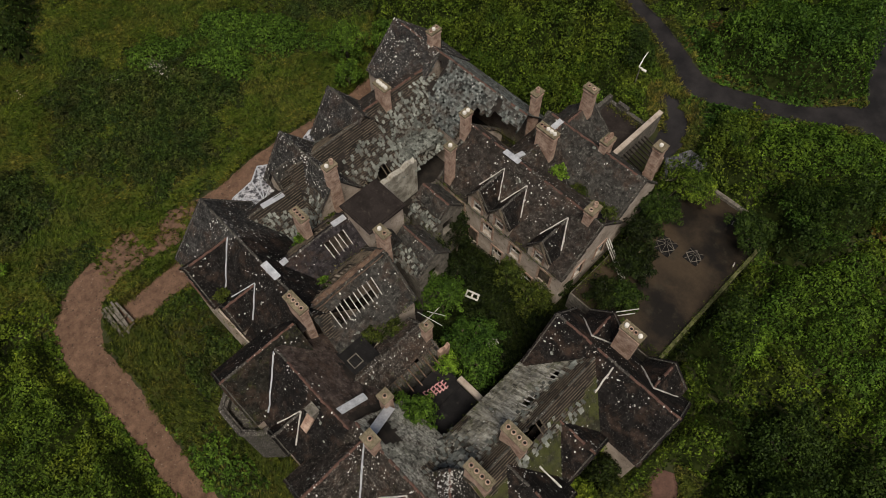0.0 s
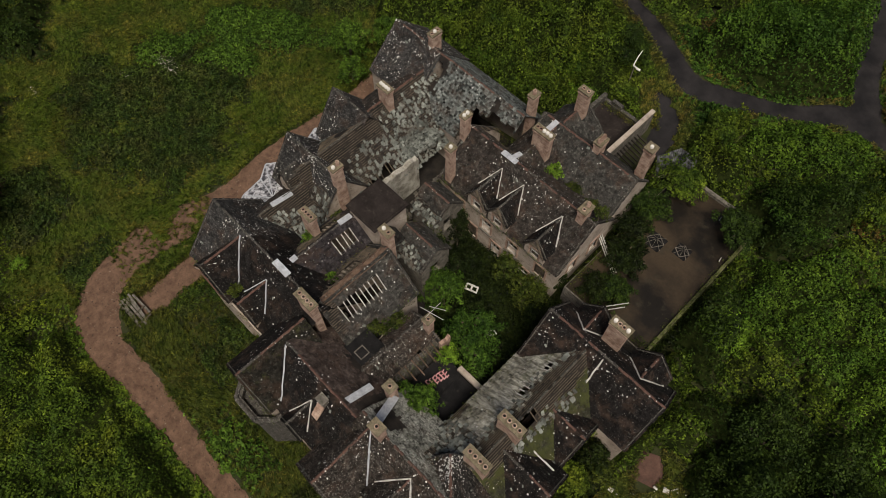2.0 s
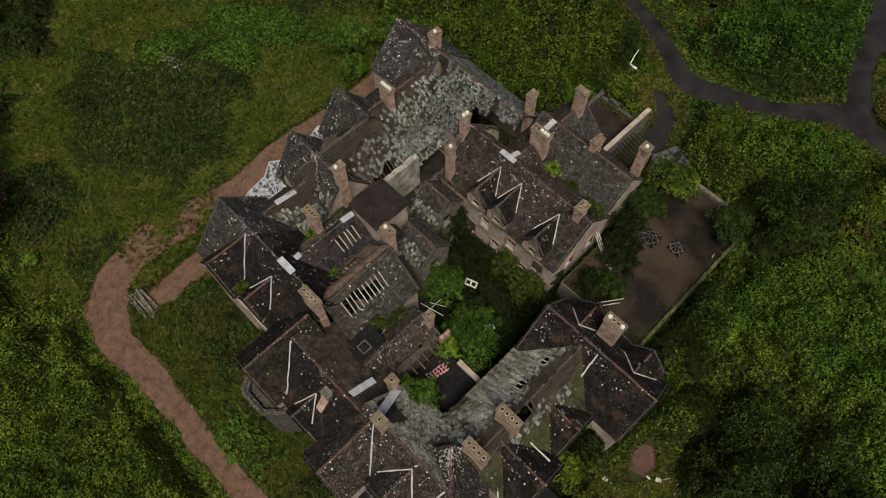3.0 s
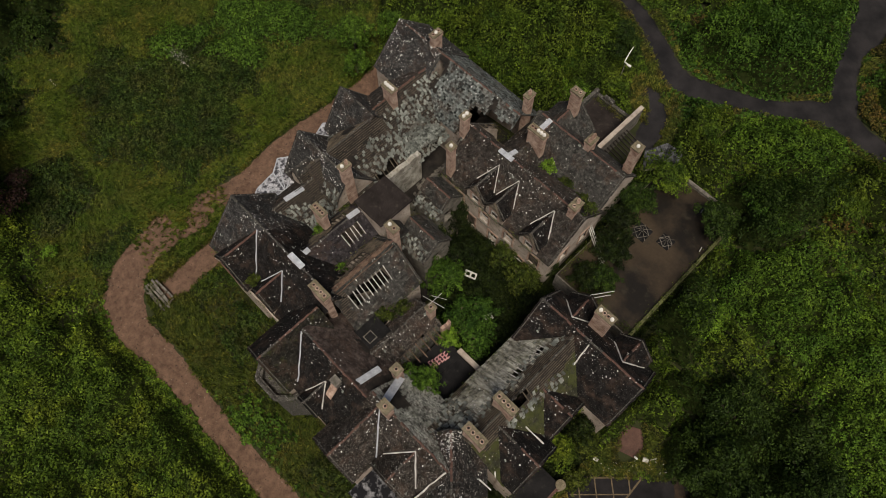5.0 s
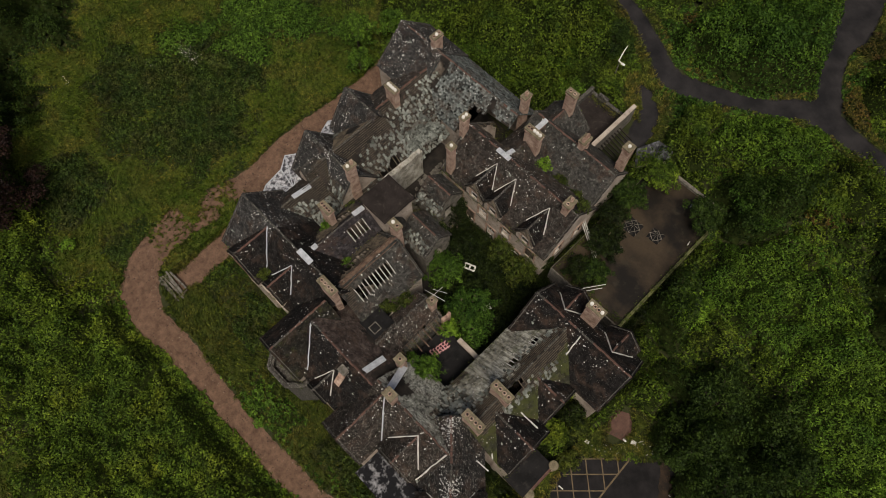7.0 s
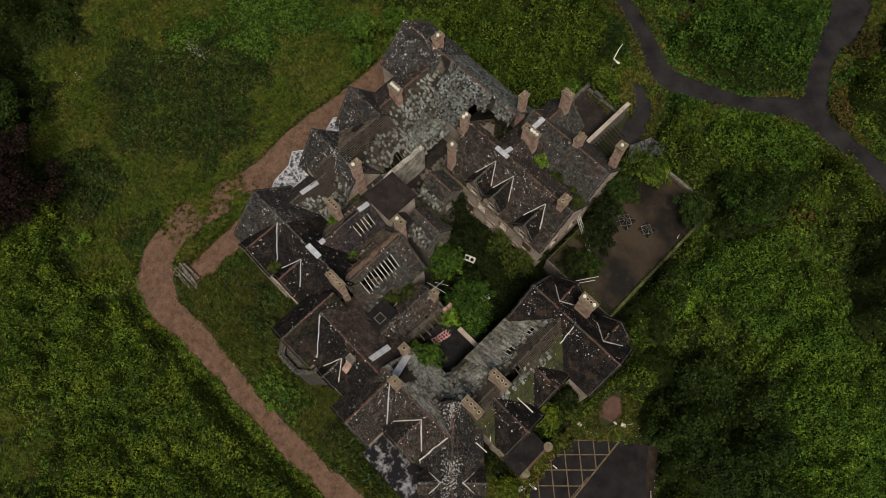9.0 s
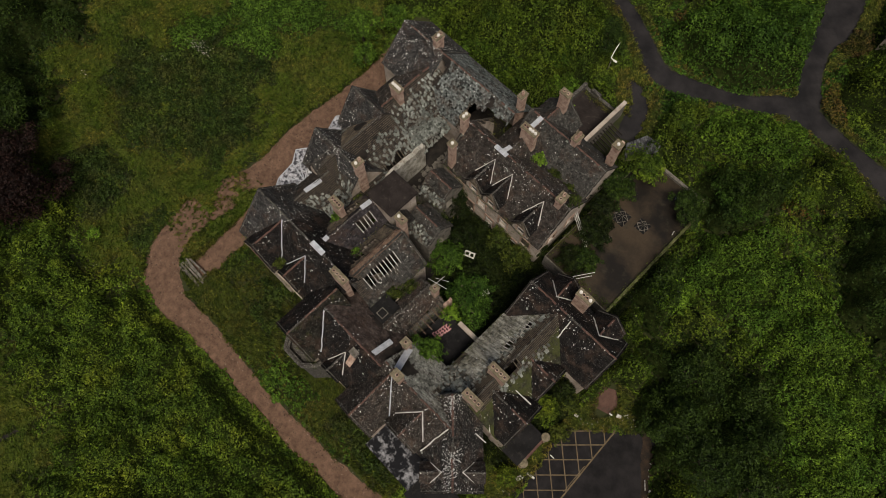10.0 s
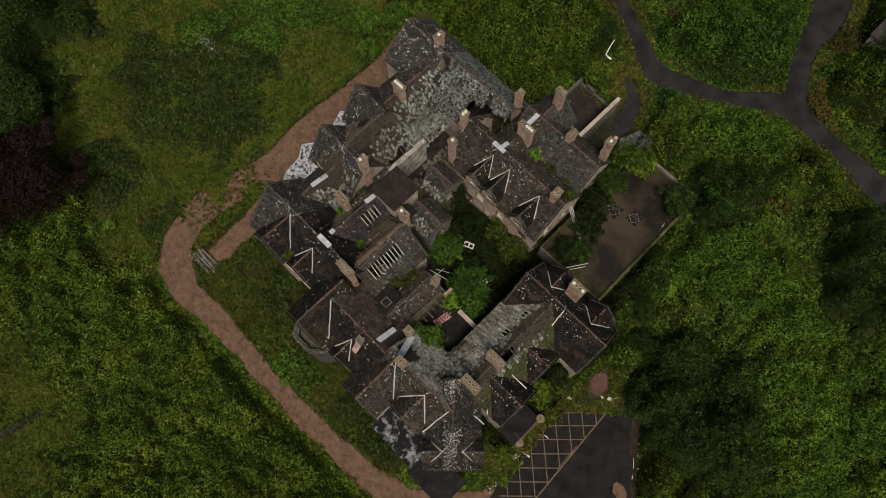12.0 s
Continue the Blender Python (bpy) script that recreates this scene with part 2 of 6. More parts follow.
# ---- mesh tools ----
class Mesher:
    """Gathers boxes and faces of one mesh."""

    def __init__(self):
        self.v, self.f, self.mi = [], [], []

    def add(self, verts, faces, mi=0):
        k = len(self.v)
        self.v.extend(tuple(p) for p in verts)
        self.f.extend(tuple(i + k for i in f) for f in faces)
        self.mi.extend([mi] * len(faces))

    def box(self, x0, x1, y0, y1, z0, z1, m=None, mi=0):
        c = [Vector((x, y, z)) for z in (z0, z1) for y in (y0, y1) for x in (x0, x1)]
        if m is not None:
            c = [m @ p for p in c]
        self.add(c, [(0, 2, 3, 1), (4, 5, 7, 6), (0, 1, 5, 4), (2, 6, 7, 3), (0, 4, 6, 2), (1, 3, 7, 5)], mi)

    def beam(self, a, b, w, h, up=(0, 0, 1)):
        """A beam of width w and height h from a to b."""
        a, b = Vector(a), Vector(b)
        d = (b - a).normalized()
        side = d.cross(Vector(up)).normalized() * (w / 2)
        top = side.cross(d).normalized() * (h / 2)
        c = [p + i * side + j * top for p in (a, b) for i, j in ((-1, -1), (1, -1), (1, 1), (-1, 1))]
        self.add(c, [(0, 1, 2, 3), (7, 6, 5, 4), (0, 4, 5, 1), (1, 5, 6, 2), (2, 6, 7, 3), (3, 7, 4, 0)])

    def tube(self, x, y, z0, z1, r0, r1, n=12, m=None, cap=True):
        ring = [Vector((x + r * math.cos(k * math.tau / n), y + r * math.sin(k * math.tau / n), z)) for z, r in ((z0, r0), (z1, r1)) for k in range(n)]
        if m is not None:
            ring = [m @ p for p in ring]
        faces = [(k, (k + 1) % n, n + (k + 1) % n, n + k) for k in range(n)]
        if cap:
            faces.append(tuple(range(n, 2 * n)))
        self.add(ring, faces)

    def weld(self):
        """Join vertices that lie on one another."""
        seen, index = {}, []
        for p in self.v:
            index.append(seen.setdefault(tuple(round(c, 4) for c in p), len(seen)))
        self.v = list(seen)
        self.f = [tuple(index[i] for i in f) for f in self.f]
        return self

    def mesh(self, name, mats):
        me = bpy.data.meshes.new(name)
        me.from_pydata(self.v, [], self.f)
        for m in mats:
            me.materials.append(m)
        if len(mats) > 1:
            me.polygons.foreach_set("material_index", self.mi)
        me.update()
        return me


def part(name, mesher, mats, parent=None, label=""):
    mats = mats if isinstance(mats, (list, tuple)) else [mats]
    ob = new(name, mesher.mesh(name, mats))
    if parent:
        ob.parent = parent
    return tagged(ob, label)


def smooth(a, b, x):
    t = np.clip((np.asarray(x, float) - a) / (b - a), 0, 1)
    return t * t * (3 - 2 * t)


def ground_z(x, y):
    """Height of the sloping site: level lawn to the west, rising to the north-east."""
    x, y = np.asarray(x, float), np.asarray(y, float)
    p, q = 0.701 * x + 0.713 * y, -0.713 * x + 0.701 * y
    rise = 7.6 * smooth(-14, 38, p) * np.clip(0.55 + 0.45 * (q - 7) / 25, 0.35, 1.0)
    rise = rise - 1.1 * np.exp(-(((x + 5) / 6) ** 4 + ((y - 36) / 6) ** 4))
    return -0.4 + rise + 0.12 * np.sin(0.31 * x) * np.cos(0.27 * y)


# ---- the mansion: roofs and walls ----
mansion = new("ruined_mansion")
tagged(mansion, "derelict stone mansion with broken slate roofs and many chimneys", "house")
rng = np.random.default_rng(5)


FOOT = []


def turn90(axis):
    return Matrix.Identity(4) if axis == "x" else Matrix(((0, -1, 0, 0), (1, 0, 0, 0), (0, 0, 1, 0), (0, 0, 0, 1)))


def in_patch(patches, u, v):
    """What covers the roof at u along the eave and v up the slope: the last ragged-edged patch that holds it, or slates."""
    du = 0.5 * noise.noise((u * 0.9, v * 0.9, 3.1)) + 0.25 * noise.noise((u * 3, v * 3, 7))
    dv = 0.5 * noise.noise((u * 0.9, v * 0.9, 9.7)) + 0.25 * noise.noise((u * 3, v * 3, 1))
    kind = "slate"
    for k, u0, u1, v0, v1 in patches:
        if k == "light":
            if u0 <= u <= u1 and v0 <= v <= v1:
                kind = k
        elif u0 <= u + du <= u1 and v0 <= v + dv <= v1:
            kind = k
    return kind


def loose_slate_mesh(hw, hl, chip):
    g = Mesher()
    top = [(-hw, -hl), (hw * (1 - chip), -hl), (hw, -hl * (1 - chip)), (hw, hl), (-hw, hl)]
    g.add([(x, y, z) for z in (0.0, -0.02) for x, y in top], [(0, 1, 2, 3, 4)] + [(i + 5, (i + 1) % 5 + 5, (i + 1) % 5, i) for i in range(5)])
    return g.mesh("slate", [SLATE_LOOSE])


LOOSE_SLATE = [loose_slate_mesh(0.11, 0.16, 0.3), loose_slate_mesh(0.13, 0.2, 0.1), loose_slate_mesh(0.12, 0.15, 0.6), loose_slate_mesh(0.14, 0.18, 0.2)]
SINGLE = []


def roof_plane(E0, u, s, L, S, mat, patches, roof):
    """One slope: deck, battens where stripped, rafters where open, and slates course by course."""
    n = u.cross(s)
    at = lambda a, b, h: E0 + u * a + s * b + n * h
    deck, slates, timber, loose = Mesher(), Mesher(), Mesher(), Mesher()
    nu, nv = max(1, round(L / 0.35)), max(1, round(S / 0.35))
    for i in range(nu):
        for j in range(nv):
            a0, a1, b0, b1 = L * i / nu, L * (i + 1) / nu, S * j / nv, S * (j + 1) / nv
            if in_patch(patches, (a0 + a1) / 2, (b0 + b1) / 2) in ("hole", "light", "void"):
                continue
            c = [at(a0, b0, 0), at(a1, b0, 0), at(a1, b1, 0), at(a0, b1, 0), at(a0, b0, -0.06), at(a1, b0, -0.06), at(a1, b1, -0.06), at(a0, b1, -0.06)]
            deck.add(c, [(0, 1, 2, 3), (7, 6, 5, 4), (0, 4, 5, 1), (1, 5, 6, 2), (2, 6, 7, 3), (3, 7, 4, 0)])
    row, step = 0, 0.195
    b = -0.06
    while b < S - 0.05:
        a = -0.05 - (0.15 if row % 2 else 0.0)
        while a < L:
            w = 0.19 + 0.07 * rng.random()
            a0, a1 = max(a, -0.08), min(a + w - 0.018, L + 0.08)
            kind = in_patch(patches, a + w / 2, b + 0.1)
            drop = rng.random()
            if a1 - a0 > 0.06:
                if kind != "felt" and kind == "slate" and drop > 0.012 or kind == "slip" and drop > 0.6 or kind == "fall" and drop > 0.86:
                    top = min(b + 0.3, S + 0.02)
                    skew = rng.normal(0, 0.006)
                    lift = 0.038 + 0.016 * rng.random()
                    lo = b + rng.normal(0, 0.014)
                    c = [at(a0, lo, lift), at(a1, lo + skew, lift), at(a1, top, 0.012), at(a0, top, 0.012), at(a0, lo, lift - 0.014), at(a1, lo + skew, lift - 0.014)]
                    slates.add(c, [(0, 1, 2, 3), (4, 5, 1, 0), (0, 3, 4), (1, 5, 2)])
                elif kind in ("slip", "fall") and rng.random() < (0.95 if kind == "slip" else 0.5) * (1 if noise.noise(at(a, b, 0) * 0.8) > -0.2 else 0.35):
                    g = rng.normal(0, 0.2)
                    cu, cv = a + w / 2 + rng.normal(0, 0.1), b + rng.normal(-0.05, 0.12)
                    h = 0.04 + 0.1 * rng.random()
                    tilt = rng.normal(0, 0.05)
                    hw, hl = 0.10 + 0.04 * rng.random(), 0.13 + 0.07 * rng.random()
                    pts = []
                    for k, (p, q) in enumerate(((-hw, -hl), (hw, -hl), (hw, hl), (-hw, hl))):
                        pts.append((cu + p * math.cos(g) - q * math.sin(g), cv + p * math.sin(g) + q * math.cos(g), h + tilt * q / hl))
                    c = [at(*p) for p in pts] + [at(p[0], p[1], p[2] - 0.018) for p in pts]
                    if len(SINGLE) < 290 and kind == "slip":
                        one = new("slate", LOOSE_SLATE[len(SINGLE) % 4])
                        one.parent = roof
                        basis = Matrix((u, s, n)).transposed()
                        one.matrix_local = Matrix.LocRotScale(at(cu, cv, h), (basis @ Matrix.Rotation(g, 3, "Z") @ Matrix.Rotation(tilt / hl, 3, "X")).to_quaternion(), None)
                        SINGLE.append(one)
                    else:
                        loose.add(c, [(0, 1, 2, 3), (4, 5, 1, 0), (5, 6, 2, 1), (6, 7, 3, 2), (7, 4, 0, 3)])
                if kind in ("bare", "fall", "slip") and rng.random() < 0.93:
                    c0, c1 = at(a0, b + 0.03, 0.018), at(a1, b + 0.03, 0.018)
                    timber.beam(c0, c1, 0.06, 0.035, n)
            a += w
        b += step
        row += 1
    for k, u0, u1, v0, v1 in patches:
        if k in ("hole", "light"):
            m = max(2, round((u1 - u0) / 0.42))
            for i in range(m + 1):
                a = u0 + (u1 - u0) * i / m
                if k == "hole" and rng.random() < 0.35:
                    continue
                if k == "light":
                    bar = Mesher()
                    bar.beam(at(a, v0 - 0.05, 0.03), at(a + rng.normal(0, 0.03), v1 + 0.05, 0.03), 0.065, 0.09, n)
                    part("glazing_bar", bar, WHITEWOOD, roof)
                else:
                    timber.beam(at(a, max(v0 - 0.4, 0), -0.05), at(a, min(v1 + 0.4, S), -0.05), 0.07, 0.13, n)
    spots = Mesher()
    for _ in range(int(L * S * SPECKS.get(mat.name, 0) * 3.0)):
        a, b = rng.random() * L, S * rng.random() ** 0.6
        p = at(a, b, 0)
        if 0.75 * noise.noise(p * 0.35) + 0.6 * noise.noise(p * 1.3 + Vector((7, 1, 3))) < 0.1 or in_patch(patches, a, b) != "slate":
            continue
        size = 0.016 + 0.06 * rng.random() ** 2.6
        ang = rng.random() * 3
        spots.add([at(a + size * math.cos(ang + k * math.tau / 5) * (0.7 + 0.6 * rng.random()), b + size * math.sin(ang + k * math.tau / 5) * (0.7 + 0.6 * rng.random()), 0.062) for k in range(5)], [(0, 1, 2, 3, 4)])
    for _ in range(int(L * S * 0.3)):
        a, b = rng.random() * L, S * rng.random()
        if in_patch(patches, a, b) != "slate" or noise.noise(at(a, b, 0) * 0.6) < 0.05:
            continue
        g, hw, hl = rng.random() * 3, 0.04 + 0.07 * rng.random(), 0.05 + 0.09 * rng.random()
        pts = [(a + p * math.cos(g) - q * math.sin(g), b + p * math.sin(g) + q * math.cos(g)) for p, q in ((-hw, -hl), (hw, -hl), (hw, hl), (-hw, hl))]
        loose.add([at(x, y, 0.08) for x, y in pts] + [at(x, y, 0.055) for x, y in pts], [(0, 1, 2, 3), (4, 5, 1, 0), (5, 6, 2, 1), (6, 7, 3, 2), (7, 4, 0, 3)])
    for _ in range(int(L * {"slate_frost": 75, "slate_lichen": 6, "slate_speckled": 13, "slate_dark": 3, "slate_brown": 3}.get(mat.name, 2))):
        a, b = rng.random() * L, S * (1 - 0.32 * rng.random() ** 1.8)
        if noise.noise(at(a, b, 0) * 0.7) < -0.05 or in_patch(patches, a, b) != "slate":
            continue
        size, ang = 0.025 + 0.05 * rng.random() ** 2, rng.random() * 3
        spots.add([at(a + 0.8 * size * math.cos(ang + k * math.tau / 6) * (0.5 + 0.8 * rng.random()), b + 1.3 * size * math.sin(ang + k * math.tau / 6) * (0.5 + 0.8 * rng.random()), 0.06) for k in range(6)], [(0, 1, 2, 3, 4, 5)])
    if spots.v:
        part("lichen", spots, LICHEN, roof, "white lichen specks on the slates")["kind"] = "stuff"
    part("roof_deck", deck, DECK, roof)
    part("slate_covering", slates, mat, roof)["kind"] = "stuff"
    if loose.v:
        part("slipped_slate_litter", loose, SLATE_LOOSE, roof, "slipped pale grey slates")["kind"] = "stuff"
    if timber.v:
        part("batten_work", timber, BATTEN, roof)["kind"] = "stuff"


def wall_panel(x0, x1, y, zb, zt, out, thick, openings=(), m=None, apex=None):
    """A wall along local x whose outer face is at y, facing out (+1 or -1), with rectangular openings (x centre, sill, width, height);
    apex (x, z): a gable above it."""
    w = Mesher()
    xs = sorted({x0, x1, *[o[0] - o[2] / 2 for o in openings], *[o[0] + o[2] / 2 for o in openings]})
    zs = sorted({zb, zt, *[o[1] for o in openings if zb < o[1] < zt], *[o[1] + o[3] for o in openings if zb < o[1] + o[3] < zt]})
    ya, yb = (y - thick, y) if out > 0 else (y, y + thick)
    for i in range(len(xs) - 1):
        for j in range(len(zs) - 1):
            cx, cz = (xs[i] + xs[i + 1]) / 2, (zs[j] + zs[j + 1]) / 2
            if any(abs(cx - o[0]) < o[2] / 2 and o[1] < cz < o[1] + o[3] for o in openings):
                continue
            w.box(xs[i], xs[i + 1], ya, yb, zs[j], zs[j + 1], m)
    if apex:
        c = [Vector(p) for p in ((x0, ya, zt), (x1, ya, zt), (apex[0], ya, apex[1]), (x0, yb, zt), (x1, yb, zt), (apex[0], yb, apex[1]))]
        w.add([m @ p if m is not None else p for p in c], [(0, 2, 1), (3, 4, 5), (0, 3, 5, 2), (1, 2, 5, 4), (0, 1, 4, 3)])
    return w.weld()


def wing(axis, r, a0, a1, eL, eR, zr, zL, zR, mat, patchL=(), patchR=(), ends=(1, 1), base=-1.0, m=None, red=True, wallmat=None, sides=(1, 1), skew=True, matR=None):
    """A gabled range. Its ridge runs along axis at r from a0 to a1, height zr; eL is the south (or east) eave, eR the north (or west)."""
    T = turn90(axis) if m is None else m
    if axis == "y" and m is None:
        r, eL, eR = -r, -eL, -eR
    FOOT.append((T.inverted(), a0, a1, min(eL, eR), max(eL, eR)))
    roof = tagged(new("roof"), "slate roof of one range")
    roof.parent = mansion
    over = 0.12
    rot = T.to_3x3()
    for e, z, patch, sign in ((eL, zL, patchL, 1), (eR, zR, patchR, -1)):
        sl = Vector((0, r - e, zr - z))
        S = sl.length
        sl.normalize()
        start = Vector((a0 - over if sign > 0 else a1 + over, e, z)) - sl * 0.2
        roof_plane(T @ start, rot @ Vector((sign, 0, 0)), rot @ sl, a1 - a0 + 2 * over, S + 0.2, matR if matR and sign < 0 else mat, list(patch), roof)
    n = max(1, round((a1 - a0 + 2 * over) / 0.45))
    for i in range(n):
        if rng.random() < 0.06:
            continue
        tile = new("ridge_tile", RIDGE_TILE[0 if red and noise.noise((i * 0.16, a0 * 1.7, r)) > -0.25 else 1])
        tile.parent = roof
        tile.matrix_local = T @ pose(a0 - over + (i + 0.5) * (a1 - a0 + 2 * over) / n, r + rng.normal(0, 0.012), zr + 0.02 + rng.normal(0, 0.012), 0, 0, rng.normal(0, 2))
    wm = wallmat or HARL
    for e, z, out, on in ((eL, zL, -1 if eL < r else 1, sides[0]), (eR, zR, 1 if eR > r else -1, sides[1])):
        if on:
            part("wall", wall_panel(a0 + (0.5 if ends[0] else 0), a1 - (0.5 if ends[1] else 0), e, base, z - 0.05, out, 0.5, on if isinstance(on, (list, tuple)) else (), T), wm, mansion)
    for a, out, on in ((a0, -1, ends[0]), (a1, 1, ends[1])):
        if on:
            sw = T @ Matrix(((0, -1, 0, a), (1, 0, 0, 0), (0, 0, 1, 0), (0, 0, 0, 1)))
            zlow = min(zL, zR)
            ops = on if isinstance(on, (list, tuple)) else ()
            w = wall_panel(eL, eR, 0, base, zlow - 0.05, -out, 0.5, ops, sw, (r, zr - 0.08))
            part("gable_wall", w, wm, mansion)
            if skew:
                c = Mesher()
                for e, z in ((eL, zL), (eR, zR)):
                    c.beam(T @ Vector((a, e - 0.12 * (1 if e > r else -1) * -1, z)), T @ Vector((a, r, zr + 0.02)), 0.09, 0.08)
                part("gable_coping", c, SKEW, mansion)
    return roof


def ridge_tile_mesh(mat):
    t = Mesher()
    prof = [(-0.105, -0.085), (-0.04, 0.02), (0.04, 0.02), (0.105, -0.085), (0.09, -0.1), (0.03, -0.005), (-0.03, -0.005), (-0.09, -0.1)]
    k = len(prof)
    t.add([(x, y, z) for x in (-0.215, 0.215) for y, z in prof], [(i, (i + 1) % k, k + (i + 1) % k, k + i) for i in range(k)])
    return t.mesh("ridge_tile", [mat])


RIDGE_TILE = [ridge_tile_mesh(TERRACOTTA), ridge_tile_mesh(SKEW)]

def strip(name, a, b, width, mat, label="", up=(0, 0, 1), thick=0.05):
    m = Mesher()
    a, b = Vector(a), Vector(b)
    if width > 0.3:
        m.beam(a, b, width, thick, up)
    else:
        r = random.Random(str(a))
        k = max(2, round((b - a).length / 0.6))
        cut = [a + (b - a) * (i / k) + Vector((r.gauss(0, 0.02), r.gauss(0, 0.02), 0)) for i in range(k + 1)]
        d = (b - a).normalized()
        side = d.cross(Vector(up)).normalized()
        top = side.cross(d).normalized() * (thick / 2)
        verts = []
        for p in cut:
            w = side * (width * r.uniform(0.18, 0.34))
            verts += [p - w - top, p + w - top, p + w + top, p - w + top]
        m.add(verts, [(4 * i + j, 4 * i + (j + 1) % 4, 4 * i + 4 + (j + 1) % 4, 4 * i + 4 + j) for i in range(k) for j in range(4)] + [(0, 3, 2, 1), (4 * k, 4 * k + 1, 4 * k + 2, 4 * k + 3)])
    return part(name, m, mat, mansion, label)


def cross_gable(c, front, half, ze, zr, slope, mat, valleys=(1, 1), red=True, openings=(), base=-1.0, north=False, white=False, patchL=(), patchR=()):
    """A gable whose ridge runs north-south at x = c into a slope (eave y, eave z, ridge y, ridge z), with flashing in its valleys."""
    yE, zE, yR, zR = slope
    k = (zR - zE) / (yR - yE)
    top, foot = yE + (zr - zE) / k, yE + (ze - zE) / k
    lo, hi = (front, top) if not north else (top, front)
    ends = ((list(openings) or 1), 0) if not north else (0, 1)
    wing("y", c, lo, hi, c + half, c - half, zr, ze, ze, mat, ends=ends, red=red, base=base, patchL=patchL, patchR=patchR)
    for side, on in ((-1, valleys[0]), (1, valleys[1])):
        if on:
            strip("valley_flashing", (c + side * half * 1.02, foot, ze + 0.1), (c, top, zr + 0.1), 0.2, WHITEWOOD if white else LEAD, "pale flaking valley flashing", (0, -1 if not north else 1, 1.2), 0.07)


def window(x, y, z, w, h, face, boarded=False):
    """A sash window in a stone surround; face: s or e."""
    T = Matrix.Translation((x, y, z)) @ (Matrix.Identity(4) if face == "s" else Matrix.Rotation(radians(90), 4, "Z"))
    g = Mesher()
    for x0, x1, z0, z1 in ((-w / 2 - 0.18, -w / 2, -0.05, h), (w / 2, w / 2 + 0.18, -0.05, h), (-w / 2 - 0.18, w / 2 + 0.18, h, h + 0.22)):
        g.box(x0, x1, -0.06, 0.2, z0, z1, T)
    win = part("window", g, STONE, mansion, "boarded window in a stone surround" if boarded else "broken sash window in a stone surround")
    g = Mesher()
    g.box(-w / 2 - 0.22, w / 2 + 0.22, -0.14, 0.3, -0.17, -0.05, T)
    part("window_sill", g, COPING, win)
    g = Mesher()
    if boarded:
        for i in range(4):
            g.box(-w / 2 + i * w / 4 + 0.01, -w / 2 + (i + 1) * w / 4 - 0.01, 0.12, 0.15, 0, h, T)
        part("board", g, BATTEN, win, "weathered window boards")
    else:
        for x0, x1, z0, z1 in ((-w / 2, -w / 2 + 0.07, -0.05, h), (w / 2 - 0.07, w / 2, -0.05, h), (-w / 2, w / 2, h - 0.08, h), (-w / 2, w / 2, h / 2 - 0.04, h / 2 + 0.04), (-0.03, 0.03, h / 2, h), (-w / 2, w / 2, -0.05, 0.04)):
            g.box(x0, x1, 0.1, 0.16, z0, z1, T)
        part("window_frame", g, WHITEWOOD, win, "flaking white sash bars")


# north range and the gable at its west end
wing("x", 30.9, -37.6, -31.8, 27.1, 34.6, 11.1, 7.5, 7.5, SLATE_SPECK)
wing("x", 30.9, -31.6, -21.6, 27.3, 34.4, 11.1, 7.3, 7.5, SLATE_GREY, [("felt", -0.2, 1.3, 1.8, 5.6), ("void", -0.2, 0.8, -1, 4.6), ("bare", 5.4, 10.6, -1, 3.0), ("void", 5.9, 10.6, -1, 3.4), ("felt", 7.0, 7.9, 3.6, 5.0), ("void", 7.2, 10.2, 3, 4.2)], ends=(0, 0))
# west range with its two front gables
wing("y", -30.9, 8.0, 13.4, -27.3, -33.0, 9.1, 6.0, 6.8, SLATE_BROWN, [("bare", 0, 6, 0, 6), ("slip", -0.5, 6, -0.5, 3.0), ("fall", 0, 3.5, 2.4, 4.2), ("felt", 4.0, 4.8, 1.0, 2.4)], ends=(0, 0), red=False)
wing("y", -31.4, 13.6, 22.0, -27.3, -34.6, 10.3, 6.3, 6.9, SLATE_BROWN, [("bare", 0, 9, 0, 7), ("fall", 3.0, 9, 0, 4.4), ("felt", 2.6, 4.6, 3.2, 4.6), ("slip", 6.2, 9, 1.0, 4.0), ("hole", 5.0, 7.4, 0.2, 1.5)], [("bare", 0, 9, 0, 7), ("fall", 0, 9, 0, 1.2), ("felt", 2.2, 3.6, 2.2, 4.0)], ends=(0, 0), red=False)
wing("y", -32.5, 22.1, 30.0, -27.3, -35.4, 9.6, 5.9, 7.2, SLATE_BROWN, [("bare", 0, 9, 0, 7), ("slip", -0.2, 8.2, -0.3, 4.8), ("fall", 0, 8, 4, 6), ("void", 2.6, 8.4, -0.6, 1.9), ("felt", 6.4, 7.2, 2.0, 3.4)], ends=(0, 0), sides=(0, 1))
wing("x", 21.3, -35.6, -31.2, 18.6, 24.0, 10.9, 7.0, 7.0, SLATE_SPECK, ends=(1, 0), red=False)
wing("x", 15.35, -34.6, -27.9, 12.7, 18.0, 10.8, 7.0, 7.0, SLATE_SPECK, [("fall", 4.5, 7, 0, 3)], ends=(1, 1), red=False)
# broken gablet on the south slope of the west front
wing("y", -32.05, 12.5, 13.9, -31.2, -32.9, 10.5, 8.7, 8.7, SLATE_MID, [("bare", 0, 2, 0, 1)], ends=(1, 0), red=False, base=7.6)
